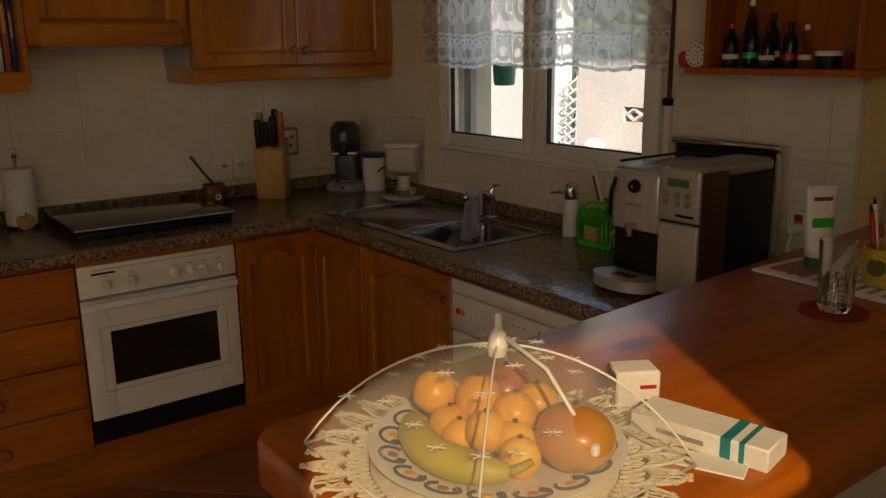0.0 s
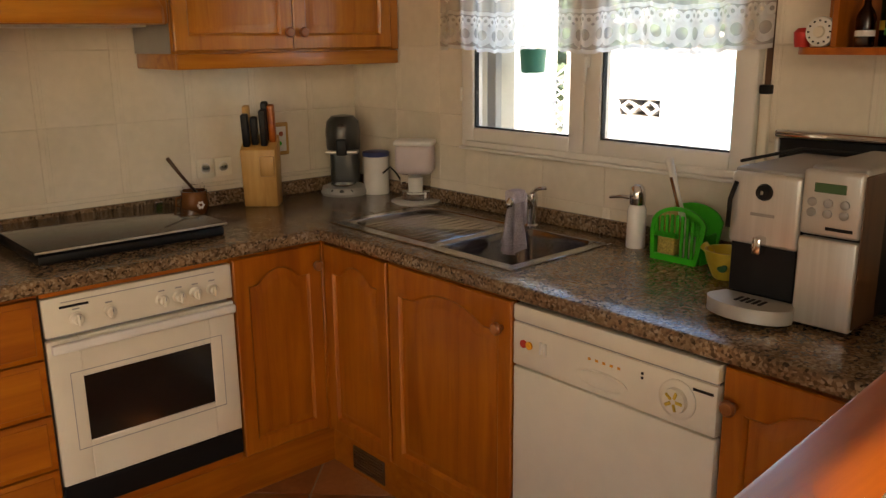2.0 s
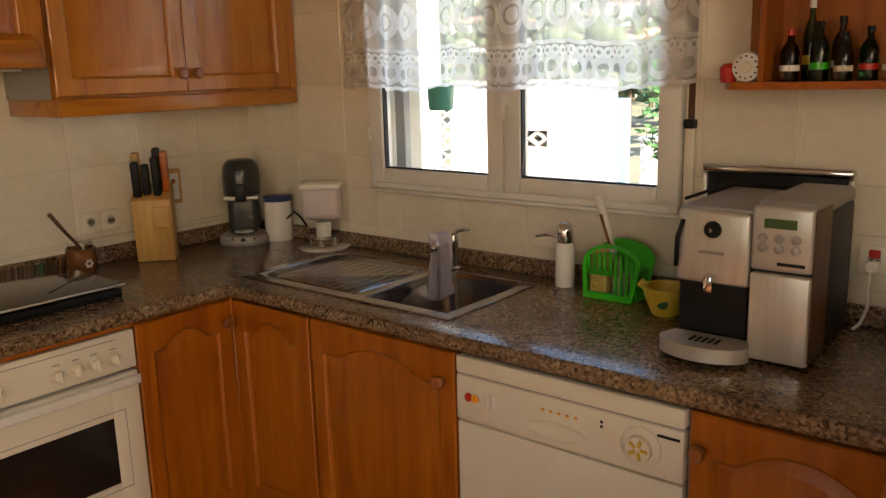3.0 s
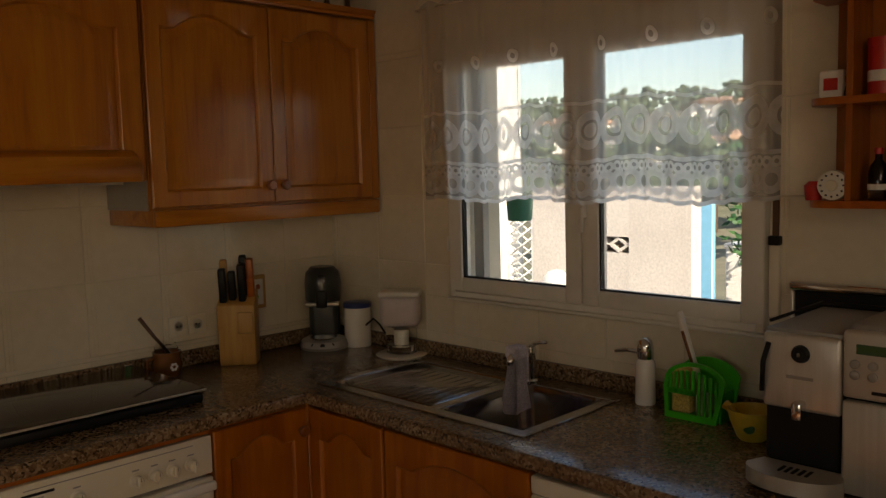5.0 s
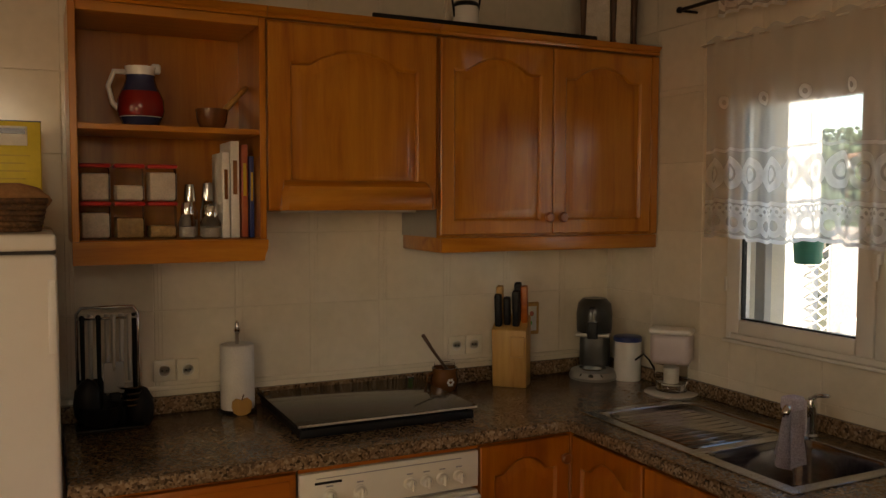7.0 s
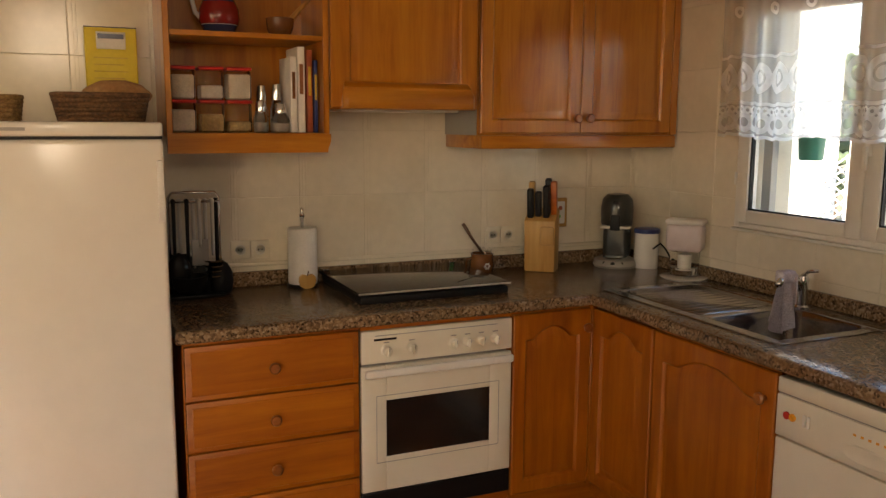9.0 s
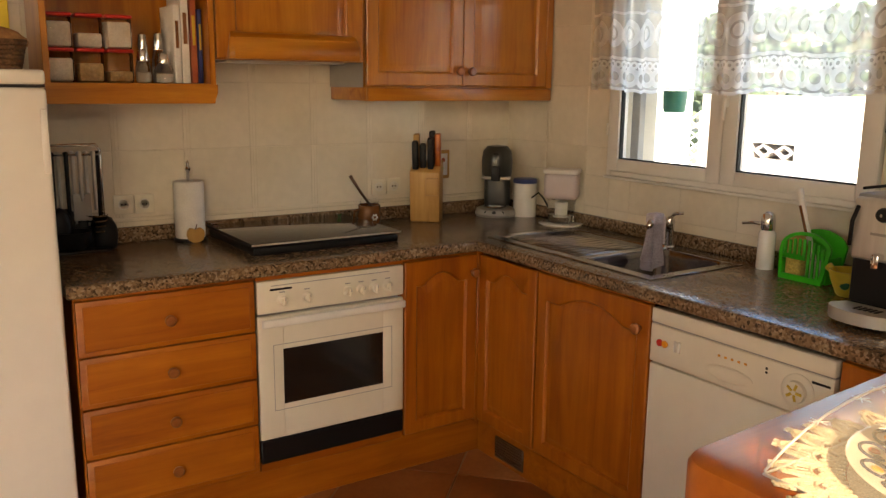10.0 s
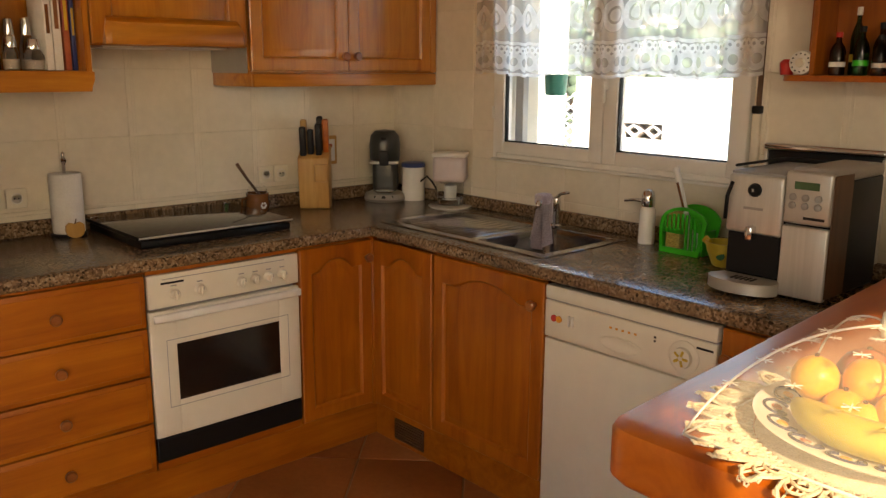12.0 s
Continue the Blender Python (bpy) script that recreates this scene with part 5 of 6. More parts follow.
for y in (-0.082, 0.078):
    part("end_wall", rbox((-0.044, y, 0.003), (0.040, y + 0.005, 0.085), 0.002), GREEN, holder)
solid("sponge", rbox((-0.028, 0.0, 0.0), (0.028, 0.055, 0.125), 0.008, 3), SPONGE, "yellow scouring sponge standing in the caddy", "sponge", at=(-0.085, -1.668, TOP + 0.0105))
brush = thing("dish_brush", "white and brown dish brush standing in the caddy", "brush", (-0.085, -1.700, TOP + 0.0105))
part("head", rbox((-0.02, -0.02, 0.0), (0.02, 0.02, 0.06), 0.008, 2), WHITE, brush)
part("handle", tube([(0, 0, 0.05), (0.0, 0.04, 0.16), (0.0, 0.078, 0.275)], 0.008, 10, None, 0.011), WHITE, brush)
part("grip_strip", tube([(-0.008, 0.030, 0.13), (-0.010, 0.062, 0.225)], 0.0045, 8), TERRACOTTA, brush, "brown grip strip")

pot = thing("teabag_pot", "small yellow ceramic pot with a green leaf", "pot", (-0.165, -1.868, TOP))
part("body", lathe([(0, 0), (0.030, 0), (0.036, 0.006), (0.054, 0.050), (0.060, 0.078), (0.054, 0.078), (0.044, 0.045), (0, 0.02)], seg=26), YELLOW, pot)
part("spout", tube([(0, 0.045, 0.060), (0, 0.072, 0.078)], 0.010, 10, None, 0.013), YELLOW, pot)
part("leaf", ball((-0.046, -0.012, 0.040), 0.016, None, (0.3, 1.0, 0.9), 2), plain("leaf_glaze", (0.02, 0.12, 0.04), 0.3), pot, "painted green leaf")

board = thing("leaning_tray", "black and steel tray leaning on the tiles", "tray", (-0.006, -2.085, TOP + 0.055), 0)
part("panel", rbox((-0.016, -0.178, 0.0), (-0.004, 0.178, 0.318), 0.004, 2), BLACK, board)
part("upper_rim", rbox((-0.030, -0.185, 0.308), (0.006, 0.185, 0.330), 0.008, 3), CHROME, board, "steel upper rim")
for y in (-0.184, 0.172):
    part("side_rim", rbox((-0.026, y, 0.0), (-0.002, y + 0.012, 0.305), 0.004, 2), STEEL, board)

coffee = thing("espresso_machine", "silver bean-to-cup espresso machine with black sides", "espresso machine", (-0.392, -1.998, TOP), -90)
# local x: 0 to 0.292 along the wall, -y towards the room
part("housing", rbox((0.004, 0.004, 0.012), (0.288, 0.318, 0.325), 0.010, 3), BLACK, coffee)
part("top_plate", rbox((0.0, 0.0, 0.322), (0.165, 0.318, 0.336), 0.006, 2), GREY_METAL, coffee, "grey metal cup warmer")
part("cup_rail", tube([(0.008, 0.01, 0.348), (0.008, 0.30, 0.348), (0.155, 0.30, 0.348)], 0.004, 8), BLACK, coffee)
part("bean_lid", rbox((0.165, 0.01, 0.322), (0.290, 0.315, 0.358), 0.014, 3), GREY_METAL, coffee, "dark grey raised lid")
plate = part("front_plate", rbox((0.0, -0.014, 0.165), (0.163, 0.006, 0.328), 0.010, 3), STEEL, coffee, "brushed steel front")
part("knob", lathe([(0.019, 0), (0.019, 0.004), (0.016, 0.012), (0, 0.013)], (0.082, -0.014, 0.288), "-y", 24), BLACK, plate, "black round knob")
part("knob_pin", rbox((0.079, -0.0285, 0.284), (0.085, -0.0265, 0.292), 0), CHROME, plate)
part("script_bar", rbox((0.052, -0.0152, 0.233), (0.108, -0.0135, 0.240), 0), GREY_METAL, plate, "model script as a plain bar")
part("spout", rbox((0.072, -0.040, 0.150), (0.094, -0.008, 0.190), 0.006, 2), CHROME, plate, "chrome coffee spout")
part("steam_wand", tube([(0.014, -0.014, 0.305), (0.006, -0.024, 0.265), (0.004, -0.024, 0.20)], 0.0055, 10), BLACK, plate, "black steam wand")
part("recess", rbox((0.006, -0.004, 0.050), (0.160, 0.004, 0.168), 0.002), BLACK, coffee)
panel = part("control_panel", rbox((0.166, -0.018, 0.212), (0.291, 0.006, 0.350), 0.008, 3), SILVER, coffee, "silver control panel")
part("display", rbox((0.192, -0.0195, 0.304), (0.258, -0.017, 0.324), 0.001), SCREEN, panel, "small green display")
for i in range(6):
    part("button", lathe([(0.0095, 0), (0.0095, 0.004), (0.006, 0.006), (0, 0.006)], (0.190 + (i % 3) * 0.034, -0.018, 0.283 - (i // 3) * 0.022), "-y", 16), GREY_METAL, panel, "round grey button")
part("maker_mark", rbox((0.222, -0.0192, 0.226), (0.278, -0.017, 0.233), 0), BLACK, panel, "maker's name as a plain bar")
part("lower_door", rbox((0.166, -0.018, 0.012), (0.291, 0.006, 0.206), 0.006, 3), STEEL, coffee, "brushed steel service door")
part("side_trim", rbox((0.2905, -0.012, 0.02), (0.2945, 0.10, 0.345), 0.002), WOOD_DARK, coffee, "brown side trim")
bm = bmesh.new()
arc = [(0.166, 0.0)] + [(0.083 - 0.100 * math.cos(radians(180 - a)), -0.045 - 0.060 * math.sin(radians(a))) for a in range(0, 181, 15)] + [(0.0, 0.0)]
a = [bm.verts.new((x, y, 0.014)) for x, y in arc]
b = [bm.verts.new((x, y, 0.046)) for x, y in arc]
bm.faces.new(a)
bm.faces.new(b[::-1])
for i in range(len(arc)):
    bm.faces.new((a[i], b[i], b[(i + 1) % len(arc)], a[(i + 1) % len(arc)]))
bmesh.ops.recalc_face_normals(bm, faces=bm.faces[:])
drip = part("drip_tray", bm, SILVER, coffee, "silver drip tray")
for i in range(5):
    part("slot", rbox((0.055 + i * 0.014, -0.065, 0.0455), (0.062 + i * 0.014, -0.030, 0.0475), 0), BLACK, drip)
for x in (0.03, 0.26):
    for y in (0.03, 0.28):
        part("foot", lathe([(0.012, 0), (0.012, 0.014)], (x, y, 0), seg=12), BLACK, coffee)

sw = socket("wall_socket", "cream wall socket with a red switch by the espresso machine", (WX - 0.009, -2.318, 1.066), -90)
part("switch", rbox((-0.013, -0.014, 0.006), (0.013, -0.009, 0.026), 0.002), RED, sw, "small dark red switch")
part("plug", lathe([(0.016, 0), (0.016, 0.03), (0.010, 0.036), (0, 0.036)], (0, -0.010, -0.014), "-y", 16), WHITE, sw, "white mains plug")
part("cord", tube([(0, -0.040, -0.018), (-0.002, -0.050, -0.06), (0.0, -0.045, -0.11), (-0.012, -0.055, -0.150), (-0.022, -0.075, -0.1585)], 0.0045, 8), WHITE, sw, "white cord")
solid("yellow_cup", lathe([(0, 0), (0.022, 0), (0.026, 0.05), (0.022, 0.05), (0.019, 0.006), (0, 0.006)], seg=20), YELLOW, "small yellow cup on the worktop", "cup", at=(-0.10, -2.42, TOP))

# ---- small wall shelf with bottles ----
SD, SY0, SY1 = -0.120, -2.515, -1.965
wall_shelf = thing("wall_shelf", "honey pine wall shelf with bottles and tins", "shelf", (0, 0, 0))
XB = WX - 0.0095
part("back", rbox((XB - 0.010, SY0, 1.492), (XB, -1.995, 1.988), 0.001), WOOD_V, wall_shelf)


def shelf_board(z, name="board"):
    """A board whose free end is rounded."""
    pts = [(XB, SY0), (SD, SY0), (SD, SY1 - 0.06)]
    pts += [(SD + 0.06 - 0.06 * math.cos(radians(a)), SY1 - 0.06 + 0.06 * math.sin(radians(a))) for a in range(15, 91, 15)]
    pts += [(XB, SY1)]
    bm = bmesh.new()
    a = [bm.verts.new((x, y, z)) for x, y in pts]
    b = [bm.verts.new((x, y, z + 0.017)) for x, y in pts]
    bm.faces.new(a)
    bm.faces.new(b[::-1])
    for i in range(len(pts)):
        bm.faces.new((a[i], b[i], b[(i + 1) % len(pts)], a[(i + 1) % len(pts)]))
    bmesh.ops.recalc_face_normals(bm, faces=bm.faces[:])
    part(name, bm, WOOD_BAR, wall_shelf)


for z in (1.476, 1.716, 1.963):
    shelf_board(z)
for y in (-2.073, -2.512):
    part("upright", rbox((SD + 0.008, y, 1.4935), (XB - 0.011, y + 0.016, 1.9625), 0.002), WOOD_V, wall_shelf)
LOW, MIDL = 1.4935, 1.7335


def bottle(y, x, h, r, glass, cap, label_m, z=LOW):
    b = thing("bottle", "small dark bottle with a paper label on the shelf", "bottle", (x, y, z), 0, "bottles on the wall shelf")
    part("glass", lathe([(0, 0), (r * 0.95, 0), (r, 0.005), (r, h * 0.55), (r * 0.8, h * 0.66), (r * 0.36, h * 0.78), (r * 0.34, h * 0.92)], seg=20), glass, b)
    part("cap", lathe([(r * 0.42, h * 0.88), (r * 0.42, h), (0, h)], seg=16), cap, b)
    part("label", lathe([(r * 1.01, h * 0.20), (r * 1.01, h * 0.31)], seg=20), label_m, b, "pale paper label")


for y, x, h, r, g, c, l in ((-2.118, -0.070, 0.120, 0.022, BROWN_BOTTLE, RED, PAPER), (-2.152, -0.030, 0.190, 0.018, BOTTLE, WHITE, YELLOW), (-2.185, -0.075, 0.135, 0.021, BOTTLE, BLACK, GREEN), (-2.222, -0.035, 0.145, 0.022, BROWN_BOTTLE, BLACK, PAPER), (-2.240, -0.085, 0.110, 0.020, BROWN_BOTTLE, BLACK, FLOUR), (-2.285, -0.050, 0.120, 0.021, BOTTLE, BLACK, RED), (-2.330, -0.050, 0.112, 0.017, JAR_PLASTIC, WHITE, PAPER)):
    bottle(y, x, h, r, g, c, l)
tin = thing("spice_tin", "low dark spice tin with a white lid", "tin", (-0.06, -2.40, LOW))
part("body", lathe([(0, 0), (0.032, 0), (0.032, 0.035), (0, 0.035)], seg=22), BLACK, tin)
part("lid", lathe([(0.0335, 0.033), (0.0335, 0.045), (0, 0.046)], seg=22), WHITE, tin)
timer = thing("kitchen_timer", "round white kitchen timer on the shelf", "timer", (-0.088, -2.030, LOW))
part("face", lathe([(0, 0), (0.034, 0), (0.036, 0.006), (0.034, 0.022), (0, 0.024)], (0, 0, 0.0355), "-x", 28), WHITE, timer)
for i in range(12):
    a = radians(30 * i)
    part("minute_mark", rbox((-0.0255, 0.026 * math.cos(a) - 0.002, 0.0355 + 0.026 * math.sin(a) - 0.002), (-0.0235, 0.026 * math.cos(a) + 0.002, 0.0355 + 0.026 * math.sin(a) + 0.002), 0), BLACK, timer)
part("dial", lathe([(0.014, 0), (0.012, 0.008), (0, 0.008)], (-0.023, 0, 0.0355), "-x", 18), ENAMEL, timer)
solid("red_egg_cup", lathe([(0, 0), (0.018, 0), (0.020, 0.012), (0.022, 0.035), (0.012, 0.045), (0, 0.046)], seg=20), RED, "small red egg cup on the shelf", "egg cup", at=(-0.086, -1.979, LOW))
pack = thing("spice_packet", "small white and red packet on the shelf", "packet", (-0.06, -2.012, MIDL))
part("box", rbox((-0.02, -0.028, 0), (0.02, 0.028, 0.065), 0.003), PAPER, pack)
part("print_bar", rbox((-0.0212, -0.016, 0.018), (-0.019, 0.016, 0.046), 0), RED, pack)
solid("wooden_mill", lathe([(0, 0), (0.020, 0), (0.022, 0.01), (0.014, 0.03), (0.018, 0.045), (0.010, 0.06), (0, 0.064)], seg=20), WOOD_DARK, "turned dark wooden pepper mill on the shelf", "pepper mill", at=(-0.055, -2.052, MIDL))
tin = thing("red_tin", "tall red tin on the wall shelf", "tin", (-0.06, -2.118, MIDL))
part("body", lathe([(0, 0), (0.030, 0), (0.030, 0.115), (0, 0.115)], seg=24), RED, tin)
part("lid", lathe([(0.0315, 0.110), (0.0315, 0.128), (0, 0.130)], seg=24), RED, tin)
part("label", lathe([(0.0305, 0.03), (0.0305, 0.055)], seg=24), PAPER, tin)
for y, h in ((-2.20, 0.12), (-2.26, 0.15), (-2.33, 0.11)):
    bottle(y, -0.05, h, 0.022, BROWN_BOTTLE, BLACK, PAPER, MIDL)

# ---- the breakfast bar ----
BZ = 1.097
bar = thing("breakfast_bar", "thick red-stained pine bar top with rounded corners", "bar", (0, 0, 0))


def bar_outline(inset=0.0):
    x0, y0, y1, r = -1.783 + inset, -3.112 + inset, -2.626 - inset, 0.042
    pts = [(WX - 0.0055, y0), (WX - 0.0055, y1 + 0.114)]
    for cx, cy, a0 in ((x0 + r, y1 - r, 90), (x0 + r, y0 + r, 180)):
        pts += [(cx + r * math.cos(radians(a0 + a)), cy + r * math.sin(radians(a0 + a))) for a in range(0, 91, 15)]
    return pts


bm = bmesh.new()
levels = [bm_z for bm_z in ((0.006, BZ - 0.072), (0.0, BZ - 0.064), (0.0, BZ - 0.010), (0.003, BZ - 0.003), (0.009, BZ))]
loops = [[bm.verts.new((x, y, z)) for x, y in bar_outline(k)] for k, z in levels]
n = len(loops[0])
for p, q in zip(loops, loops[1:]):
    for i in range(n):
        bm.faces.new((p[i], p[(i + 1) % n], q[(i + 1) % n], q[i]))
bm.faces.new(loops[-1])
bm.faces.new(loops[0][::-1])
bmesh.ops.recalc_face_normals(bm, faces=bm.faces[:])
part("top", bm, WOOD_BAR, bar)
part("support_wall", rbox((-1.25, -2.86, 0.0), (WX - 0.006, -2.72, BZ - 0.073), 0.004), PLASTER, bar, "white plastered half wall")

doily = thing("crochet_doily", "cream crocheted doily with a looped openwork border", "doily", (-1.592, -2.884, BZ + 0.0015))


def hang(x, y, z):
    """Cloth past the bar's end hangs down over it."""
    over = -0.186 - x
    return (x, y, z) if over <= 0 else (-0.186 - 0.012 * min(1, over / 0.012), y, z - max(0, over - 0.008))


def crochet_ring(cx, cy, outer, inner, bm, n=18, wave=0.0):
    """A flat worked ring of yarn with a raised middle."""
    rows = []
    for r, z in ((outer, 0.0012), ((outer + inner) / 2, 0.0042), (inner, 0.0012)):
        rows.append([bm.verts.new(hang(cx + r * (1 + wave * math.cos(9 * k)) * math.cos(2 * math.pi * k / n), cy + r * (1 + wave * math.cos(9 * k)) * math.sin(2 * math.pi * k / n), z)) for k in range(n)])
    for p, q in zip(rows, rows[1:]):
        for k in range(n):
            bm.faces.new((p[k], p[(k + 1) % n], q[(k + 1) % n], q[k]))


def ruffle(a, r):
    """The border's gentle waves."""
    return 0.002 + 0.005 * max(0.0, (r - 0.15) / 0.07) * (1 + math.sin(7 * a + 1.0))


def yarn(points, thick, bm):
    """A strand through (angle, radius) pairs."""
    tube([hang(r * math.cos(a), r * math.sin(a), ruffle(a, r)) for a, r in points], thick, 5, bm)


bm = bmesh.new()
edge = [2 * math.pi * i / 72 for i in range(72)]
c0 = [bm.verts.new((0.142 * math.cos(a), 0.142 * math.sin(a), 0.0)) for a in edge]
c1 = [bm.verts.new((0.141 * math.cos(a), 0.141 * math.sin(a), 0.003)) for a in edge]
bm.faces.new(c1)
for i in range(72):
    bm.faces.new((c0[i], c0[(i + 1) % 72], c1[(i + 1) % 72], c1[i]))
part("cloth", bm, CREAM_LACE, doily)
N = 30
for i in range(N):
    a0, da = 2 * math.pi * i / N, 2 * math.pi / N
    bm = bmesh.new()
    for k in range(3):
        b0, db = a0 + da * k / 3, da / 3
        yarn([(b0 + db * q / 4, 0.144 + 0.013 * math.sin(math.pi * q / 4)) for q in range(5)], 0.0019, bm)
        yarn([(b0 + db / 2 + db * q / 4, 0.156 + 0.013 * math.sin(math.pi * q / 4)) for q in range(5)], 0.0019, bm)
    part("mesh_arches", bm, CREAM_LACE, doily)
    bm = bmesh.new()
    mid = a0 + da / 2
    for lift, thick in ((0.0, 0.0024), (0.017, 0.0018), (0.036, 0.0026)):
        yarn([(mid + (q / 10 - 0.5) * da * (1.0 - 0.10 * lift / 0.038), 0.166 + (0.012 + lift) * math.sin(math.pi * q / 10) ** 0.7) for q in range(11)], thick, bm)
    for k in range(5):
        u = (k + 1) / 6
        b1 = mid + (u - 0.5) * da
        yarn([(b1, 0.168 + 0.008 * math.sin(math.pi * u)), (mid + (u - 0.5) * da * 0.9, 0.166 + 0.050 * math.sin(math.pi * u) ** 0.7)], 0.0013, bm)
    for k in range(4):
        u = 0.20 + 0.20 * k
        b1, r1 = mid + (u - 0.5) * da * 0.9, 0.166 + 0.051 * math.sin(math.pi * u) ** 0.7
        yarn([(b1 - 0.011, r1), (b1 - 0.007, r1 + 0.005), (b1 + 0.007, r1 + 0.005), (b1 + 0.011, r1)], 0.0013, bm)
    part("scallop", bm, CREAM_LACE, doily)
    bm = bmesh.new()
    crochet_ring(0.158 * math.cos(mid), 0.158 * math.sin(mid), 0.0085, 0.0030, bm, 12)
    part("lace_ring", bm, CREAM_LACE, doily)

plate = thing("fruit_plate", "white plate with dark blue and red decorated rim", "plate", (-1.588, -2.884, BZ + 0.0055))
part("dish", lathe([(0, 0), (0.085, 0), (0.095, 0.004), (0.143, 0.018), (0.148, 0.022), (0.142, 0.023), (0.092, 0.009), (0, 0.006)], seg=48), CERAMIC, plate)
for i in range(16):
    a = 2 * math.pi * i / 16
    c = (0.121 * math.cos(a), 0.121 * math.sin(a), 0.0183)
    tilt = Matrix.Translation(c) @ Matrix.Rotation(a, 4, "Z") @ Matrix.Rotation(radians(-14), 4, "Y")
    bm = bmesh.new()
    join(bm, tube([(0.015 * math.cos(b), 0.019 * math.sin(b), 0.0) for b in [radians(-140 + 280 * k / 16) for k in range(17)]], 0.0021, 6), tilt)
    join(bm, tube([(-0.006 + 0.004 * math.cos(b), 0.014 + 0.004 * math.sin(b), 0.0) for b in [2 * math.pi * k / 10 for k in range(11)]], 0.0016, 6), tilt)
    motif = part("rim_motif", bm, INK, plate, "dark blue rim scroll")
    bm = bmesh.new()
    join(bm, lathe([(0.0065, 0), (0.006, 0.0012), (0, 0.0016)], seg=10), tilt)
    part("flower", bm, APPLE if i % 2 else ORANGE, motif, "brick red flower")

FZ = BZ + 0.0125


def fruit(name, label, category, at, r, m, stretch=(1, 1, 1), group="fruit on the plate"):
    bm = ball((0, 0, 0), r, None, stretch, 3, 0.05)
    f = thing(name, label, category, at, 0, group)
    part("flesh", bm, m, f)
    part("stalk", lathe([(0.003, r * stretch[2] * 0.95), (0.003, r * stretch[2] * 1.0 + 0.003), (0, r * stretch[2] + 0.004)], seg=8), WOOD_DARK, f)
    return f


def rest(r, lift=0.0):
    return FZ + r + lift


for x, y, r, lift in ((-1.616, -2.805, 0.0265, 0.026), (-1.588, -2.853, 0.0275, 0.027), (-1.624, -2.844, 0.0255, 0.0), (-1.575, -2.902, 0.026, 0.022), (-1.524, -2.884, 0.026, 0.014)):
    fruit("orange", "ripe orange fruit on the decorated plate", "orange", (x, y, rest(r, lift)), r, ORANGE)
for x, y, r, lift in ((-1.614, -2.897, 0.024, 0.012), (-1.628, -2.867, 0.022, 0.0), (-1.595, -2.924, 0.024, 0.004), (-1.608, -2.947, 0.023, 0.0), (-1.572, -2.824, 0.025, 0.0)):
    fruit("apricot", "yellow orange apricot on the decorated plate", "apricot", (x, y, rest(r, lift)), r, APRICOT)
fruit("apple", "russet red apple at the back of the plate", "apple", (-1.524, -2.827, rest(0.036)), 0.036, APPLE)
fruit("mango", "large red and green mango on the plate", "mango", (-1.549, -2.970, rest(0.038)), 0.042, MANGO, (1.0, 1.1, 0.9))
curve = [(0.115 * math.cos(radians(133 + 94 * k / 14)), 0.115 * math.sin(radians(133 + 94 * k / 14)), 0) for k in range(15)]
bm = bmesh.new()
prev = None
for k, (x, y, z) in enumerate(curve):
    s = k / 14
    r = 0.0205 * min(1, (math.sin(math.pi * min(1, max(0, s * 0.94 + 0.03)))) ** 0.42 + 0.06)
    u, w = Vector((x, y, 0)).normalized(), Vector((0, 0, 1))
    ring = [bm.verts.new(Vector((x, y, z)) + (u * math.cos(2 * math.pi * j / 10) + w * math.sin(2 * math.pi * j / 10)) * r) for j in range(10)]
    if prev:
        for j in range(10):
            bm.faces.new((prev[j], prev[(j + 1) % 10], ring[(j + 1) % 10], ring[j]))
    else:
        bm.faces.new(ring[::-1])
    prev = ring
bm.faces.new(prev)
bmesh.ops.recalc_face_normals(bm, faces=bm.faces[:])
banana = thing("banana", "green yellow banana along the front of the plate", "banana", (-1.564, -2.884, FZ + 0.026), 0, "fruit on the plate")
part("peel", bm, BANANA, banana)
part("stem", tube([curve[-1], (curve[-1][0] + 0.012, curve[-1][1] - 0.006, 0.004), (curve[-1][0] + 0.022, curve[-1][1] - 0.012, 0.01)], 0.006, 8, None, 0.004), BANANA, banana)

# folding net cover: four bowed ribs over a square foot
cover = thing("net_food_cover", "folding white net food cover over the fruit", "food cover", (-1.590, -2.882, BZ + 0.001), 0)
H, W = 0.130, 0.160


def dome(u, v):
    """Height of the net over the unit square."""
    a = max(abs(u), abs(v))
    b = min(abs(u), abs(v))
    return H * (1 - a ** 2.4) ** 0.8 * (1 - 0.10 * b)


bm = bmesh.new()
G = 24
grid = [[bm.verts.new((W * (2 * i / G - 1), W * (2 * j / G - 1), max(0.006, dome(2 * i / G - 1, 2 * j / G - 1)))) for j in range(G + 1)] for i in range(G + 1)]
for i in range(G):
    for j in range(G):
        bm.faces.new((grid[i][j], grid[i + 1][j], grid[i + 1][j + 1], grid[i][j + 1]))
part("net", bm, NET, cover, "fine white net with woven sprigs")
for sx, sy in ((1, 1), (1, -1), (-1, 1), (-1, -1)):
    part("rib", tube([(sx * W * k / 12, sy * W * k / 12, max(0.006, dome(k / 12, k / 12)) + 0.002) for k in range(13)], 0.0015, 6), WHITE, cover, "thin white rib")
part("hem", tube([(-W, -W, 0.005), (W, -W, 0.005), (W, W, 0.005), (-W, W, 0.005), (-W, -W, 0.005)], 0.0020, 6), WHITE, cover, "white braided hem")
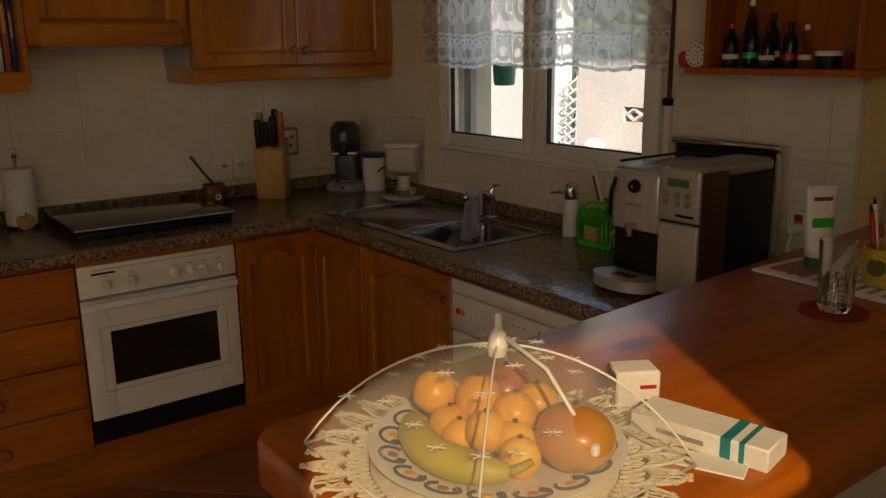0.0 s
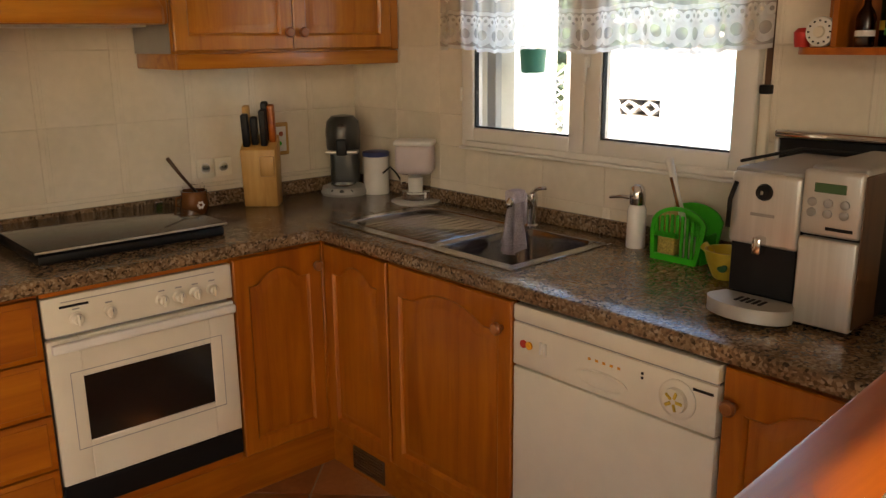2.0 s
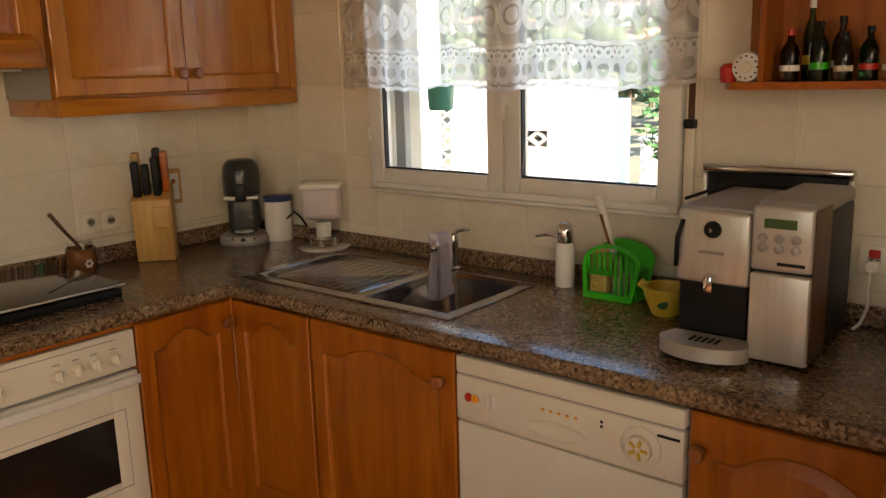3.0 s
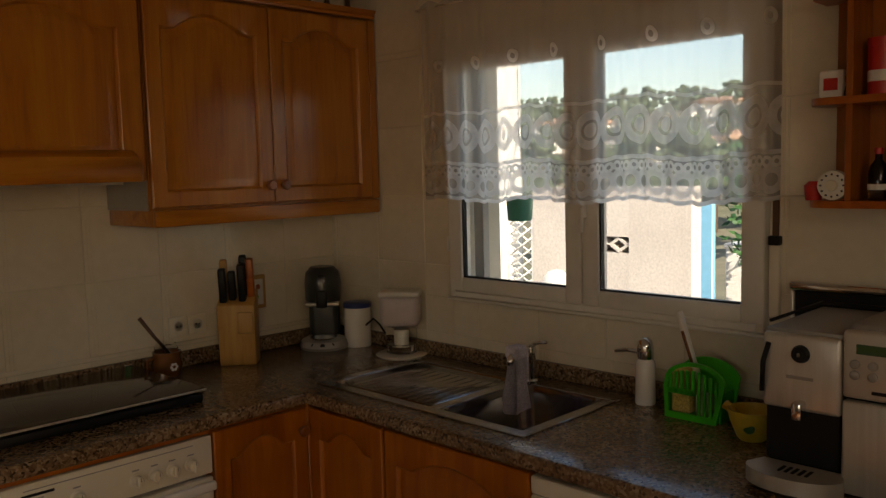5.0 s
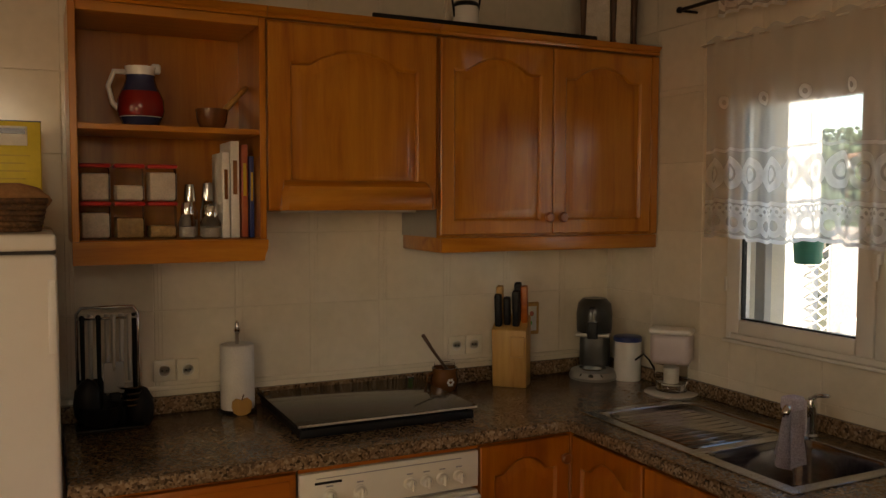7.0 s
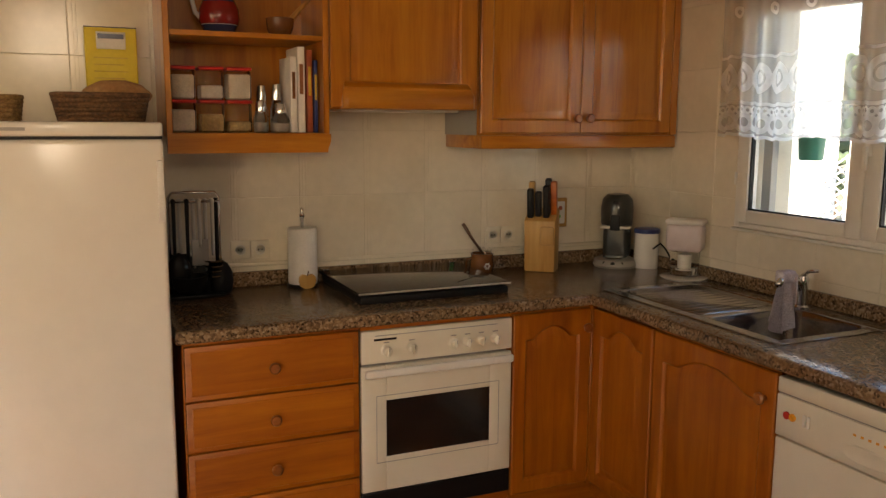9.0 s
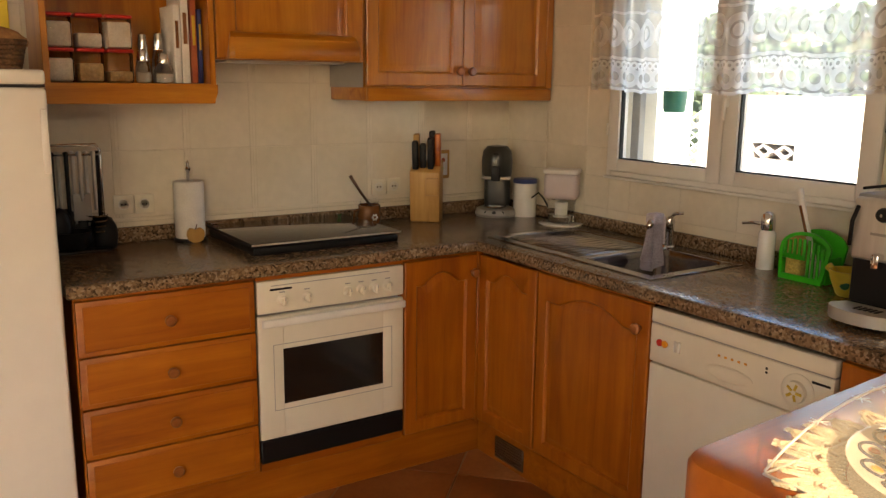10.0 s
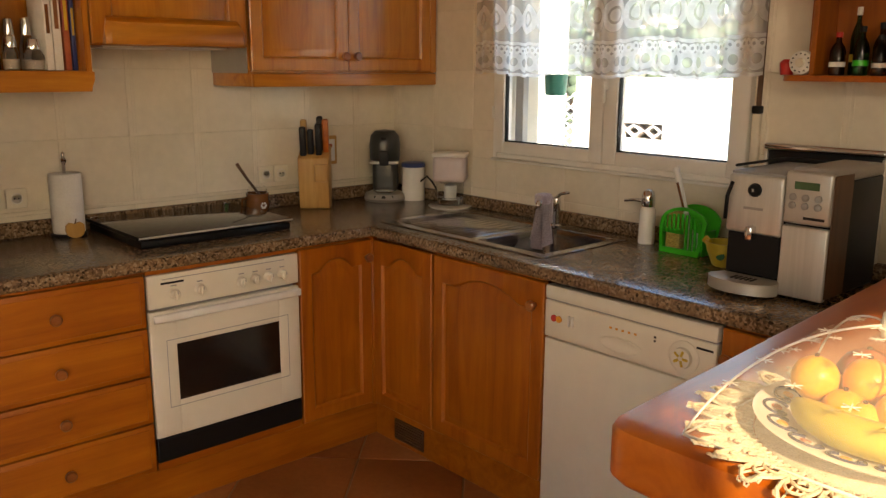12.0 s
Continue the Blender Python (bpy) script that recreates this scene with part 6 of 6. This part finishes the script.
part("hub", lathe([(0.010, H - 0.012), (0.012, H), (0.009, H + 0.014), (0.005, H + 0.018), (0.005, H + 0.036), (0, H + 0.038)], seg=16), WHITE, cover, "white plastic hub")
cord_end = Vector((0.018, -0.138, dome(0.11, 0.86) + 0.006))
part("pull_cord", tube([Vector((0.004, -0.006, H + 0.010)), Vector((0.010, -0.072, dome(0.06, 0.45) + 0.006)), cord_end], 0.0026, 6), WHITE, cover, "white pull cord")
part("cord_bead", lathe([(0, -0.007), (0.005, -0.005), (0.006, 0.0), (0.005, 0.005), (0, 0.007)], cord_end, seg=12), WHITE, cover, "white cord bead")
for i in range(30):
    u, v = -0.75 + 0.3 * (i % 6) + random.uniform(-0.06, 0.06), -0.72 + 0.36 * (i // 6) + random.uniform(-0.06, 0.06)
    z = dome(u, v) + 0.001
    bm = bmesh.new()
    for k in range(3):
        b = radians(60 * k + 11 * i)
        tube([(W * u - 0.010 * math.cos(b), W * v - 0.010 * math.sin(b), z), (W * u + 0.010 * math.cos(b), W * v + 0.010 * math.sin(b), z)], 0.0007, 4, bm)
    part("sprig", bm, WHITE, cover)
lean = Matrix(((1, 0, 0.16, 0), (0, 1, 0.14, 0), (0, 0, 1, 0), (0, 0, 0, 1)))
for piece in cover.children:
    piece.data.transform(lean)

med = thing("medicine_box", "flat white carton with teal bands on the bar", "carton", (-1.364, -3.007, BZ), -78)
part("carton", rbox((-0.085, -0.030, 0), (0.085, 0.030, 0.028), 0.002), PAPER, med)
part("band", rbox((0.030, -0.0306, 0.001), (0.042, 0.0306, 0.0286), 0), TEAL, med, "teal printed band")
part("band", rbox((0.052, -0.0306, 0.001), (0.058, 0.0306, 0.0286), 0), TEAL, med, "teal printed band")
part("print_bar", rbox((-0.05, -0.0303, 0.010), (0.01, -0.0295, 0.016), 0), GREY_METAL, med)
leaflet = solid("paper_leaflet", rbox((-0.07, -0.02, 0), (0.07, 0.02, 0.003), 0.001), PAPER, "folded white leaflet beside the carton", "leaflet", at=(-1.419, -3.017, BZ + 0.001), rz=-66)
carton = thing("small_carton", "small white carton with red print on the bar", "carton", (-1.338, -2.872, BZ), -30)
part("box", rbox((-0.030, -0.022, 0), (0.030, 0.022, 0.050), 0.003), PAPER, carton)
part("print_bar", rbox((0.002, -0.0228, 0.026), (0.024, -0.0215, 0.031), 0), RED, carton)

coaster = solid("coaster", lathe([(0, 0), (0.060, 0), (0.062, 0.002), (0.060, 0.004), (0, 0.004)], seg=8), RED_CLOTH, "dark red felt coaster on the bar", "coaster", at=(-0.766, -2.841, BZ + 0.0005))
glass = thing("drinking_glass", "cut drinking glass on the red coaster", "glass", (-0.766, -2.841, BZ + 0.0048))
part("tumbler", lathe([(0, 0), (0.026, 0), (0.029, 0.006), (0.034, 0.125), (0.0315, 0.125), (0.0265, 0.012), (0, 0.010)], seg=24), GLASS, glass)
for i in range(12):
    a = 2 * math.pi * i / 12
    part("facet", tube([(0.0285 * math.cos(a), 0.0285 * math.sin(a), 0.012), (0.031 * math.cos(a), 0.031 * math.sin(a), 0.065)], 0.0009, 6), GLASS, glass)
mat = thing("newspaper", "folded white newspaper lying on the bar", "newspaper", (-0.378, -2.760, BZ + 0.0005), -4)
part("sheet", rbox((-0.27, -0.145, 0), (0.30, 0.150, 0.006), 0.002, 2), PAPER, mat)
for i in range(9):
    part("text_bar", rbox((-0.25, -0.125 + i * 0.028, 0.0058), (-0.02, -0.113 + i * 0.028, 0.0066), 0), GREY_METAL, mat)
    part("text_bar", rbox((0.01, -0.125 + i * 0.028, 0.0058), (0.27, -0.113 + i * 0.028, 0.0066), 0), GREY_METAL, mat)
part("picture", rbox((-0.24, 0.05, 0.0060), (-0.12, 0.13, 0.0070), 0), APPLE, mat, "red printed picture")
NZ = BZ + 0.0078
cream = thing("cream_tube", "standing white tube with green print", "tube", (-0.523, -2.667, NZ), -30)
bm = bmesh.new()
rings = []
for k in range(9):
    s = k / 8
    a, b = 0.024 + 0.010 * s, 0.022 * (1 - s) + 0.003
    rings.append([bm.verts.new((a * math.cos(2 * math.pi * j / 16), b * math.sin(2 * math.pi * j / 16), 0.022 + 0.148 * s)) for j in range(16)])
for p, q in zip(rings, rings[1:]):
    for j in range(16):
        bm.faces.new((p[j], p[(j + 1) % 16], q[(j + 1) % 16], q[j]))
bm.faces.new(rings[0][::-1])
bm.faces.new(rings[-1])
part("tube", bm, WHITE, cream)
part("cap", lathe([(0.022, 0), (0.023, 0.022), (0, 0.023)], seg=20), plain("green_cap", (0.02, 0.16, 0.05), 0.4), cream, "green screw cap")
part("band", rbox((-0.024, -0.0165, 0.085), (0.024, -0.0135, 0.105), 0.002), GREEN, cream)
part("title_bar", rbox((-0.020, -0.0105, 0.140), (0.020, -0.0075, 0.148), 0), TERRACOTTA, cream)
pens = thing("pen_cup", "yellow cup holding coloured pens", "pen holder", (-0.553, -2.825, NZ))
part("cup", lathe([(0, 0), (0.036, 0), (0.040, 0.004), (0.044, 0.075), (0.040, 0.075), (0.036, 0.01), (0, 0.008)], seg=28), YELLOW, pens)
part("emblem", lathe([(0.018, 0), (0.017, 0.002), (0, 0.003)], (-0.0405, 0, 0.040), "-x", 18), plain("olive_print", (0.12, 0.13, 0.02), 0.5), pens)
for i, (dx, dy, m) in enumerate(((-0.02, 0.012, RED), (0.0, 0.018, WHITE), (0.012, 0.0, ORANGE), (-0.01, -0.014, RED), (0.018, -0.012, BLUE), (-0.022, -0.006, ORANGE))):
    pen = part("pen", tube([(dx * 0.8, dy * 0.8, 0.012), (dx * 1.7, dy * 1.9, 0.145 + 0.008 * (i % 3))], 0.0052, 8), m, pens, "coloured pen")
    part("tip", tube([(dx * 1.7, dy * 1.9, 0.145 + 0.008 * (i % 3)), (dx * 1.8, dy * 2.05, 0.158 + 0.008 * (i % 3))], 0.004, 8, None, 0.0015), BLACK, pen)
card = thing("picture_card", "framed picture card leaning on the wall over the bar", "card", (-0.012, -2.70, BZ), 0)
part("frame", rbox((-0.018, -0.13, 0.0), (0.003, 0.13, 0.150), 0.003), PAPER, card)
part("picture", rbox((-0.0195, -0.115, 0.015), (-0.0175, 0.115, 0.135), 0), APPLE, card, "red and pale picture")
part("inset", rbox((-0.0205, -0.02, 0.03), (-0.0192, 0.10, 0.12), 0), FLOUR, card)

# ---- outside the window ----
STUCCO = surface("white_outdoor_stucco", (0.66, 0.60, 0.56), (0.74, 0.68, 0.63), 2.0, 0.9, 0, 0.2, 60)
STUCCO_WHITE = surface("bright_white_stucco", (0.78, 0.77, 0.74), (0.83, 0.82, 0.80), 2.0, 0.9, 0, 0.15, 60)
# Dry hillside, its colour lightened for the haze of distance.
HILL = surface("hazed_dry_hillside", (0.17, 0.18, 0.11), (0.30, 0.27, 0.19), 0.06, 1.0, 0, 0.3, 0.8)
PAVING = surface("pale_terrace_paving", (0.45, 0.40, 0.33), (0.53, 0.48, 0.41), 2.5, 0.85, 0, 0.2, 40)
# Far foliage carries the same haze in its colour.
LEAF = surface("hazed_pine_foliage", (0.075, 0.11, 0.065), (0.12, 0.16, 0.095), 0.5, 0.9, 0, 0.3, 3.0)
LEAF_NEAR = surface("shrub_foliage", (0.03, 0.10, 0.03), (0.06, 0.17, 0.05), 9, 0.6, 0, 0.2, 60)
BARK = surface("grey_bark", (0.09, 0.06, 0.04), (0.14, 0.10, 0.07), 6, 0.95, 0, 0.4, 30)
ROOF_CLAY = surface("clay_roof_tiles", (0.40, 0.25, 0.17), (0.48, 0.32, 0.23), 1.5, 0.9, 0, 0.2, 12)
POOL = plain("pool_blue_paint", (0.22, 0.52, 0.75), 0.25)

bm = bmesh.new()
NX, NY = 60, 60
rows = []
for i in range(NX + 1):
    x = 0.30 + 900 * (i / NX) ** 2.4
    row = []
    for j in range(NY + 1):
        y = -450 + 1000 * j / NY
        s = max(0.0, min(1.0, (x - 22) / 150))
        h = -2.6 + 15.5 * s * s * (3 - 2 * s) + (1.8 * s * noise.noise(Vector((x * 0.018, y * 0.018, 3.0))) if x > 22 else 0)
        row.append(bm.verts.new((x, y, h)))
    rows.append(row)
for i in range(NX):
    for j in range(NY):
        bm.faces.new((rows[i][j], rows[i + 1][j], rows[i + 1][j + 1], rows[i][j + 1]))
bmesh.ops.recalc_face_normals(bm, faces=bm.faces[:])
solid("ground", bm, HILL, "dry green hillside rising behind the terrace", "ground", "structure")
solid("terrace", rbox((0.29, -6, -0.4), (4.2, 4, -0.02), 0.01), PAVING, "pale paved terrace outside the window", "terrace", "structure")

screen = thing("terrace_wall", "pinkish white terrace wall with a pierced block", "garden wall", (2.50, 0, 0))
OY0, OY1, OZ0, OZ1, WT = 0.163, 0.493, 1.020, 1.126, 1.449
for a, b in (((0, -0.275, -0.02), (0.12, OY0, WT)), ((0, OY1, -0.02), (0.12, 0.945, WT)), ((0, OY0, -0.02), (0.12, OY1, OZ0)), ((0, OY0, OZ1), (0.12, OY1, WT))):
    part("wall", rbox(a, b, 0), STUCCO, screen)
for cy in (0.2455, 0.4105):
    cz, hy, hz = (OZ0 + OZ1) / 2, 0.081, 0.052
    bm = bmesh.new()
    ring = [(cy + hy * c, cz + hz * s) for c, s in ((0.60, 0), (0, 0.60), (-0.60, 0), (0, -0.60))]
    ring2 = [(cy + hy * c, cz + hz * s) for c, s in ((1.0, 0), (0, 1.0), (-1.0, 0), (0, -1.0))]
    for i in range(4):
        j = (i + 1) % 4
        q = [ring[i], ring[j], ring2[j], ring2[i]]
        a = [bm.verts.new((0.01, y, z)) for y, z in q]
        b = [bm.verts.new((0.11, y, z)) for y, z in q]
        bm.faces.new(a)
        bm.faces.new(b[::-1])
        for k in range(4):
            bm.faces.new((a[k], b[k], b[(k + 1) % 4], a[(k + 1) % 4]))
    bmesh.ops.recalc_face_normals(bm, faces=bm.faces[:])
    part("pierced_block", bm, STUCCO, screen, "pierced lattice block")
part("backing", rbox((0.125, OY0 - 0.02, OZ0 - 0.02), (0.14, OY1 + 0.02, OZ1 + 0.02), 0), GREY_METAL, screen, "shaded backing behind the blocks")
dish = thing("garden_lamp", "round white dome lamp on the terrace wall", "lamp", (2.38, 0.66, 0.80))
part("dome", lathe([(0.09, 0), (0.085, 0.05), (0.05, 0.09), (0, 0.10)], seg=24), CERAMIC, dish)
part("stalk", lathe([(0.012, -0.82), (0.012, 0.0)], seg=10), GREY_METAL, dish)
post = thing("terrace_pillar", "bright white terrace pillar", "pillar", (2.35, 0, 0))
part("shaft", rbox((0.0, 1.19, -0.02), (0.34, 2.6, 2.75), 0.01), STUCCO_WHITE, post)
trellis = thing("trellis", "white diagonal garden trellis beside the pillar", "trellis", (2.52, 1.067, 0))
for s in (-1, 1):
    for k in range(15):
        z = 0.20 + k * 0.075
        part("lath", tube([(0.01 * s, -0.105, z - 0.07 * s), (0.01 * s, 0.105, z + 0.07 * s)], 0.007, 5), STUCCO_WHITE, trellis)
for y in (-0.108, 0.108):
    part("stile", rbox((-0.015, y - 0.01, -0.02), (0.015, y + 0.01, 1.33), 0.002), STUCCO_WHITE, trellis)
low = thing("low_parapet", "low white terrace parapet", "parapet", (3.30, 0, 0))
part("wall", rbox((0, -4.6, -0.02), (0.16, -0.1, 1.0), 0.01), STUCCO_WHITE, low)
part("coping", rbox((-0.03, -4.6, 1.0), (0.19, -0.1, 1.035), 0.01), STUCCO_WHITE, low)
pool = thing("garden_screen", "sky blue garden screen beyond the parapet", "screen", (4.6, 0.55, 0))
part("panel", rbox((0, 0.10, -2.6), (0.06, 0.46, 1.24), 0.01), POOL, pool)

shrub = thing("potted_shrub", "dark green potted shrub on the terrace", "shrub", (3.00, -0.42, -0.02))
part("pot", lathe([(0, 0), (0.12, 0), (0.16, 0.26), (0.14, 0.26), (0, 0.2)], seg=20), TERRACOTTA, shrub)
part("stem", tube([(0, 0, 0.2), (0.02, 0.0, 0.7), (0.0, 0.03, 1.15)], 0.018, 8, None, 0.010), BARK, shrub)
bm = bmesh.new()
for i in range(420):
    a, z = random.uniform(0, 6.283), random.uniform(0.95, 1.75)
    r = random.uniform(0.02, 0.21) * (1 - abs(z - 1.35) * 1.1)
    c = Vector((r * math.cos(a), r * math.sin(a), z))
    u = Vector((random.uniform(-1, 1), random.uniform(-1, 1), random.uniform(-0.6, 1))).normalized()
    w = u.orthogonal().normalized() * 0.016
    bm.faces.new([bm.verts.new(p) for p in (c, c + u * 0.03 + w, c + u * 0.07, c + u * 0.03 - w)])
part("foliage", bm, LEAF_NEAR, shrub)

# Pot shape added in place of a green reflection in the window glass.
planter = thing("green_reflection", "green pot shape standing in for a reflection in the pane", "planter", (0.24, -0.800, 1.436))
part("pot", lathe([(0, -0.040), (0.040, -0.040), (0.045, -0.034), (0.050, 0.040), (0.053, 0.048), (0.048, 0.048), (0.040, -0.03), (0, -0.032)], seg=24), plain("sea_green_reflection", (0.05, 0.24, 0.17), 0.4), planter)
for a in (0, 120, 240):
    part("wire", tube([(0.05 * math.cos(radians(a)), 0.05 * math.sin(radians(a)), 0.048), (0, 0, 0.28), (0.0, 0, 0.63)], 0.0012, 5), GREY_METAL, planter)
part("bracket", tube([(0, 0, 0.625), (-0.01, 0, 0.635), (-0.215, 0, 0.635)], 0.006, 8), GREY_METAL, planter)


def ground_at(x, y):
    s = max(0.0, min(1.0, (x - 22) / 150))
    return -2.6 + 15.5 * s * s * (3 - 2 * s) + (1.8 * s * noise.noise(Vector((x * 0.018, y * 0.018, 3.0))) if x > 22 else 0)


# woods on the hill: clumps of small leaf tufts on trunks, one joined body
bm_leaf, bm_trunk = bmesh.new(), bmesh.new()
tuft = bmesh.new()
bmesh.ops.create_icosphere(tuft, subdivisions=1, radius=1)
TUFT_V = [v.co.copy() for v in tuft.verts]
TUFT_F = [[v.index for v in f.verts] for f in tuft.faces]
tuft.free()
for i in range(430):
    x = 26 + 170 * random.random() ** 0.8
    y = x * random.uniform(0.12, 1.15) - 2
    g = ground_at(x, y)
    h = random.uniform(2.6, 5.2)
    tube([(x, y, g - 0.3), (x + 0.1, y, g + h * 0.6)], 0.16, 5, bm_trunk, 0.06)
    for k in range(9):
        c = Vector((x + random.gauss(0, h * 0.19), y + random.gauss(0, h * 0.22), g + h * random.uniform(0.35, 1.0)))
        r = h * random.uniform(0.10, 0.20)
        vs = [bm_leaf.verts.new(c + Vector((p.x, p.y, p.z * 0.7)) * r * random.uniform(0.7, 1.25)) for p in TUFT_V]
        for f in TUFT_F:
            bm_leaf.faces.new([vs[q] for q in f])
woods = thing("hillside_woods", "scattered green pines and shrubs on the hillside", "woods", (0, 0, 0), 0, "", "stuff")
part("trunks", bm_trunk, BARK, woods)
part("crowns", bm_leaf, LEAF, woods)


def villa(x, y, wide, deep, high, turn):
    v = thing("hillside_villa", "white hillside villa with dark windows and clay roof", "house", (x, y, ground_at(x, y) - 0.6), turn, "villas on the hillside")
    part("wall", rbox((-deep / 2, -wide / 2, 0), (deep / 2, wide / 2, high), 0.05), STUCCO_WHITE, v)
    bm = bmesh.new()
    e, r = 0.5, 1.0
    p = [(-deep / 2 - e, -wide / 2 - e, high), (deep / 2 + e, -wide / 2 - e, high), (deep / 2 + e, wide / 2 + e, high), (-deep / 2 - e, wide / 2 + e, high), (0, -wide / 2 + 1.5, high + r), (0, wide / 2 - 1.5, high + r)]
    q = [bm.verts.new(c) for c in p]
    for f in ((0, 1, 4), (1, 2, 5, 4), (2, 3, 5), (3, 0, 4, 5), (3, 2, 1, 0)):
        bm.faces.new([q[i] for i in f])
    part("roof", bm, ROOF_CLAY, v)
    k = int(wide / 2.6)
    for i in range(k):
        c = -wide / 2 + wide * (i + 0.5) / k
        w = part("window", rbox((-deep / 2 - 0.04, c - 0.5, high * 0.45), (-deep / 2 + 0.1, c + 0.5, high * 0.45 + 1.3), 0.01), BLACK_GLASS, v, "dark window")
        part("sill", rbox((-deep / 2 - 0.15, c - 0.6, high * 0.45 - 0.1), (-deep / 2, c + 0.6, high * 0.45 - 0.01), 0.01), STUCCO, w)


for x, y, w, d, h, turn in ((70, 34, 9, 7, 3.0, 24), (88, 62, 10, 8, 3.6, 35), (105, 48, 11, 8, 3.4, 20), (60, 16, 8, 6, 3.0, 10)):
    villa(x, y, w, d, h, turn)

# ---- wall tiles, last: each its own piece on a shared mesh ----
TW, TH, GAP = 0.266, 0.2555, 0.002
tile_meshes = {}


def tile_mesh(w, h, relief):
    """A glazed tile with softened edges; some carry a pair of raised lines along one side."""
    key = (round(w, 4), round(h, 4), relief)
    if key not in tile_meshes:
        bm = bmesh.new()
        t, r = 0.008, 0.0012
        lev = [(0.0, 0.0), (0.0, -t + r), (r, -t)]
        loops = [[bm.verts.new((x, y, z)) for x, z in ((k, k), (w - k, k), (w - k, h - k), (k, h - k))] for k, y in lev]
        for p, q in zip(loops, loops[1:]):
            for i in range(4):
                bm.faces.new((p[i], p[(i + 1) % 4], q[(i + 1) % 4], q[i]))
        bm.faces.new(loops[-1])
        if relief and w > 0.05:
            for x0 in (0.012, 0.024):
                rbox((x0, -t - 0.0009, 0.004), (x0 + 0.005, -t + 0.001, h - 0.004), 0.0012, 1, bm)
        bmesh.ops.recalc_face_normals(bm, faces=bm.faces[:])
        tile_meshes[key] = finish(bm, "tile", TILE)
    return tile_meshes[key]


def tile_wall(wall, start, end, z0, z1, phase_u, phase_z, place, holes=()):
    """Tiles between u = start and end; holes: (u0, u1, z0, z1) left open."""
    us, u = [start], phase_u
    while u < end - 0.01:
        if u > start + 0.01:
            us.append(u)
        u += TW
    us.append(end)
    zs, z = [z0], phase_z
    while z < z1 - 0.01:
        if z > z0 + 0.01:
            zs.append(z)
        z += TH
    zs.append(z1)
    for hu0, hu1, hz0, hz1 in holes:
        us += [hu0, hu1]
        zs += [hz0, hz1]
    us, zs = sorted(set(round(q, 4) for q in us)), sorted(set(round(q, 4) for q in zs))
    for a, b in zip(us, us[1:]):
        for c, d in zip(zs, zs[1:]):
            if b - a < 0.012 or d - c < 0.012 or any(a >= q[0] - 0.001 and b <= q[1] + 0.001 and c >= q[2] - 0.001 and d <= q[3] + 0.001 for q in holes):
                continue
            ob = new("tile", tile_mesh(b - a - GAP, d - c - GAP, b - a > 0.2 and d - c > 0.2))
            ob.parent = wall
            ob.matrix_basis = place(a + GAP / 2, c + GAP / 2)


tile_wall(wall_stove, -3.2, WX - 0.001, 0.10, CEIL, -3.147, 0.221, lambda u, z: pose(u, WY, z))
tile_wall(wall_window, 0.0, 2.505, 0.10, CEIL, 0.035, 0.221, lambda u, z: pose(WX, WY - u, z, 0, 0, -90), [(WY - WIN_Y1 - 0.004, WY - WIN_Y0 + 0.004, WIN_Z0 - 0.012, WIN_Z1 + 0.002)])
part("grout_bed", rbox((-3.2, WY - 0.0062, 0.10), (WX - 0.009, WY + 0.001, CEIL - 0.001), 0), GROUT, wall_stove)
for a, b in (((WIN_Y1 + 0.006, 0.10), (WY - 0.009, CEIL - 0.001)), ((-2.455, 0.10), (WIN_Y0 - 0.006, CEIL - 0.001)), ((WIN_Y0 - 0.006, 0.10), (WIN_Y1 + 0.006, WIN_Z0 - 0.014)), ((WIN_Y0 - 0.006, WIN_Z1 + 0.004), (WIN_Y1 + 0.006, CEIL - 0.001))):
    part("grout_bed", rbox((WX - 0.0062, a[0], a[1]), (WX + 0.001, b[0], b[1]), 0), GROUT, wall_window)
border = part("tile_border", rbox((-2.1, WY - 0.016, 0.976), (WX - 0.01, WY - 0.0075, 0.992), 0.004, 2), TILE, wall_stove, "slim raised tile border")

# ---- floor tiles, laid diagonally ----
FT_S = 0.42
tile_bm = bmesh.new()
k, q = 0.004, FT_S - 0.007
lev = [(0, -0.006), (0, -0.002), (k, 0.0)]
loops = [[tile_bm.verts.new((x, y, z)) for x, y in ((a, a), (q - a, a), (q - a, q - a), (a, q - a))] for a, z in lev]
for p, r in zip(loops, loops[1:]):
    for i in range(4):
        tile_bm.faces.new((p[i], p[(i + 1) % 4], r[(i + 1) % 4], r[i]))
tile_bm.faces.new(loops[-1])
floor_mesh = finish(tile_bm, "tile", FLOOR_TILE)
ca, sa = math.cos(radians(45)), math.sin(radians(45))
for i in range(-14, 15):
    for j in range(-14, 15):
        x, y = -0.76 + (i * ca - j * sa) * FT_S, -0.70 + (i * sa + j * ca) * FT_S
        cx, cy = x + (ca - sa) * FT_S / 2, y + (sa + ca) * FT_S / 2
        if WEST + 0.1 < cx < -0.3 and SOUTH + 0.1 < cy < -0.3:
            ob = new("tile", floor_mesh)
            ob.parent = floor_bed
            ob.matrix_basis = pose(x, y, 0, 0, 0, 45)
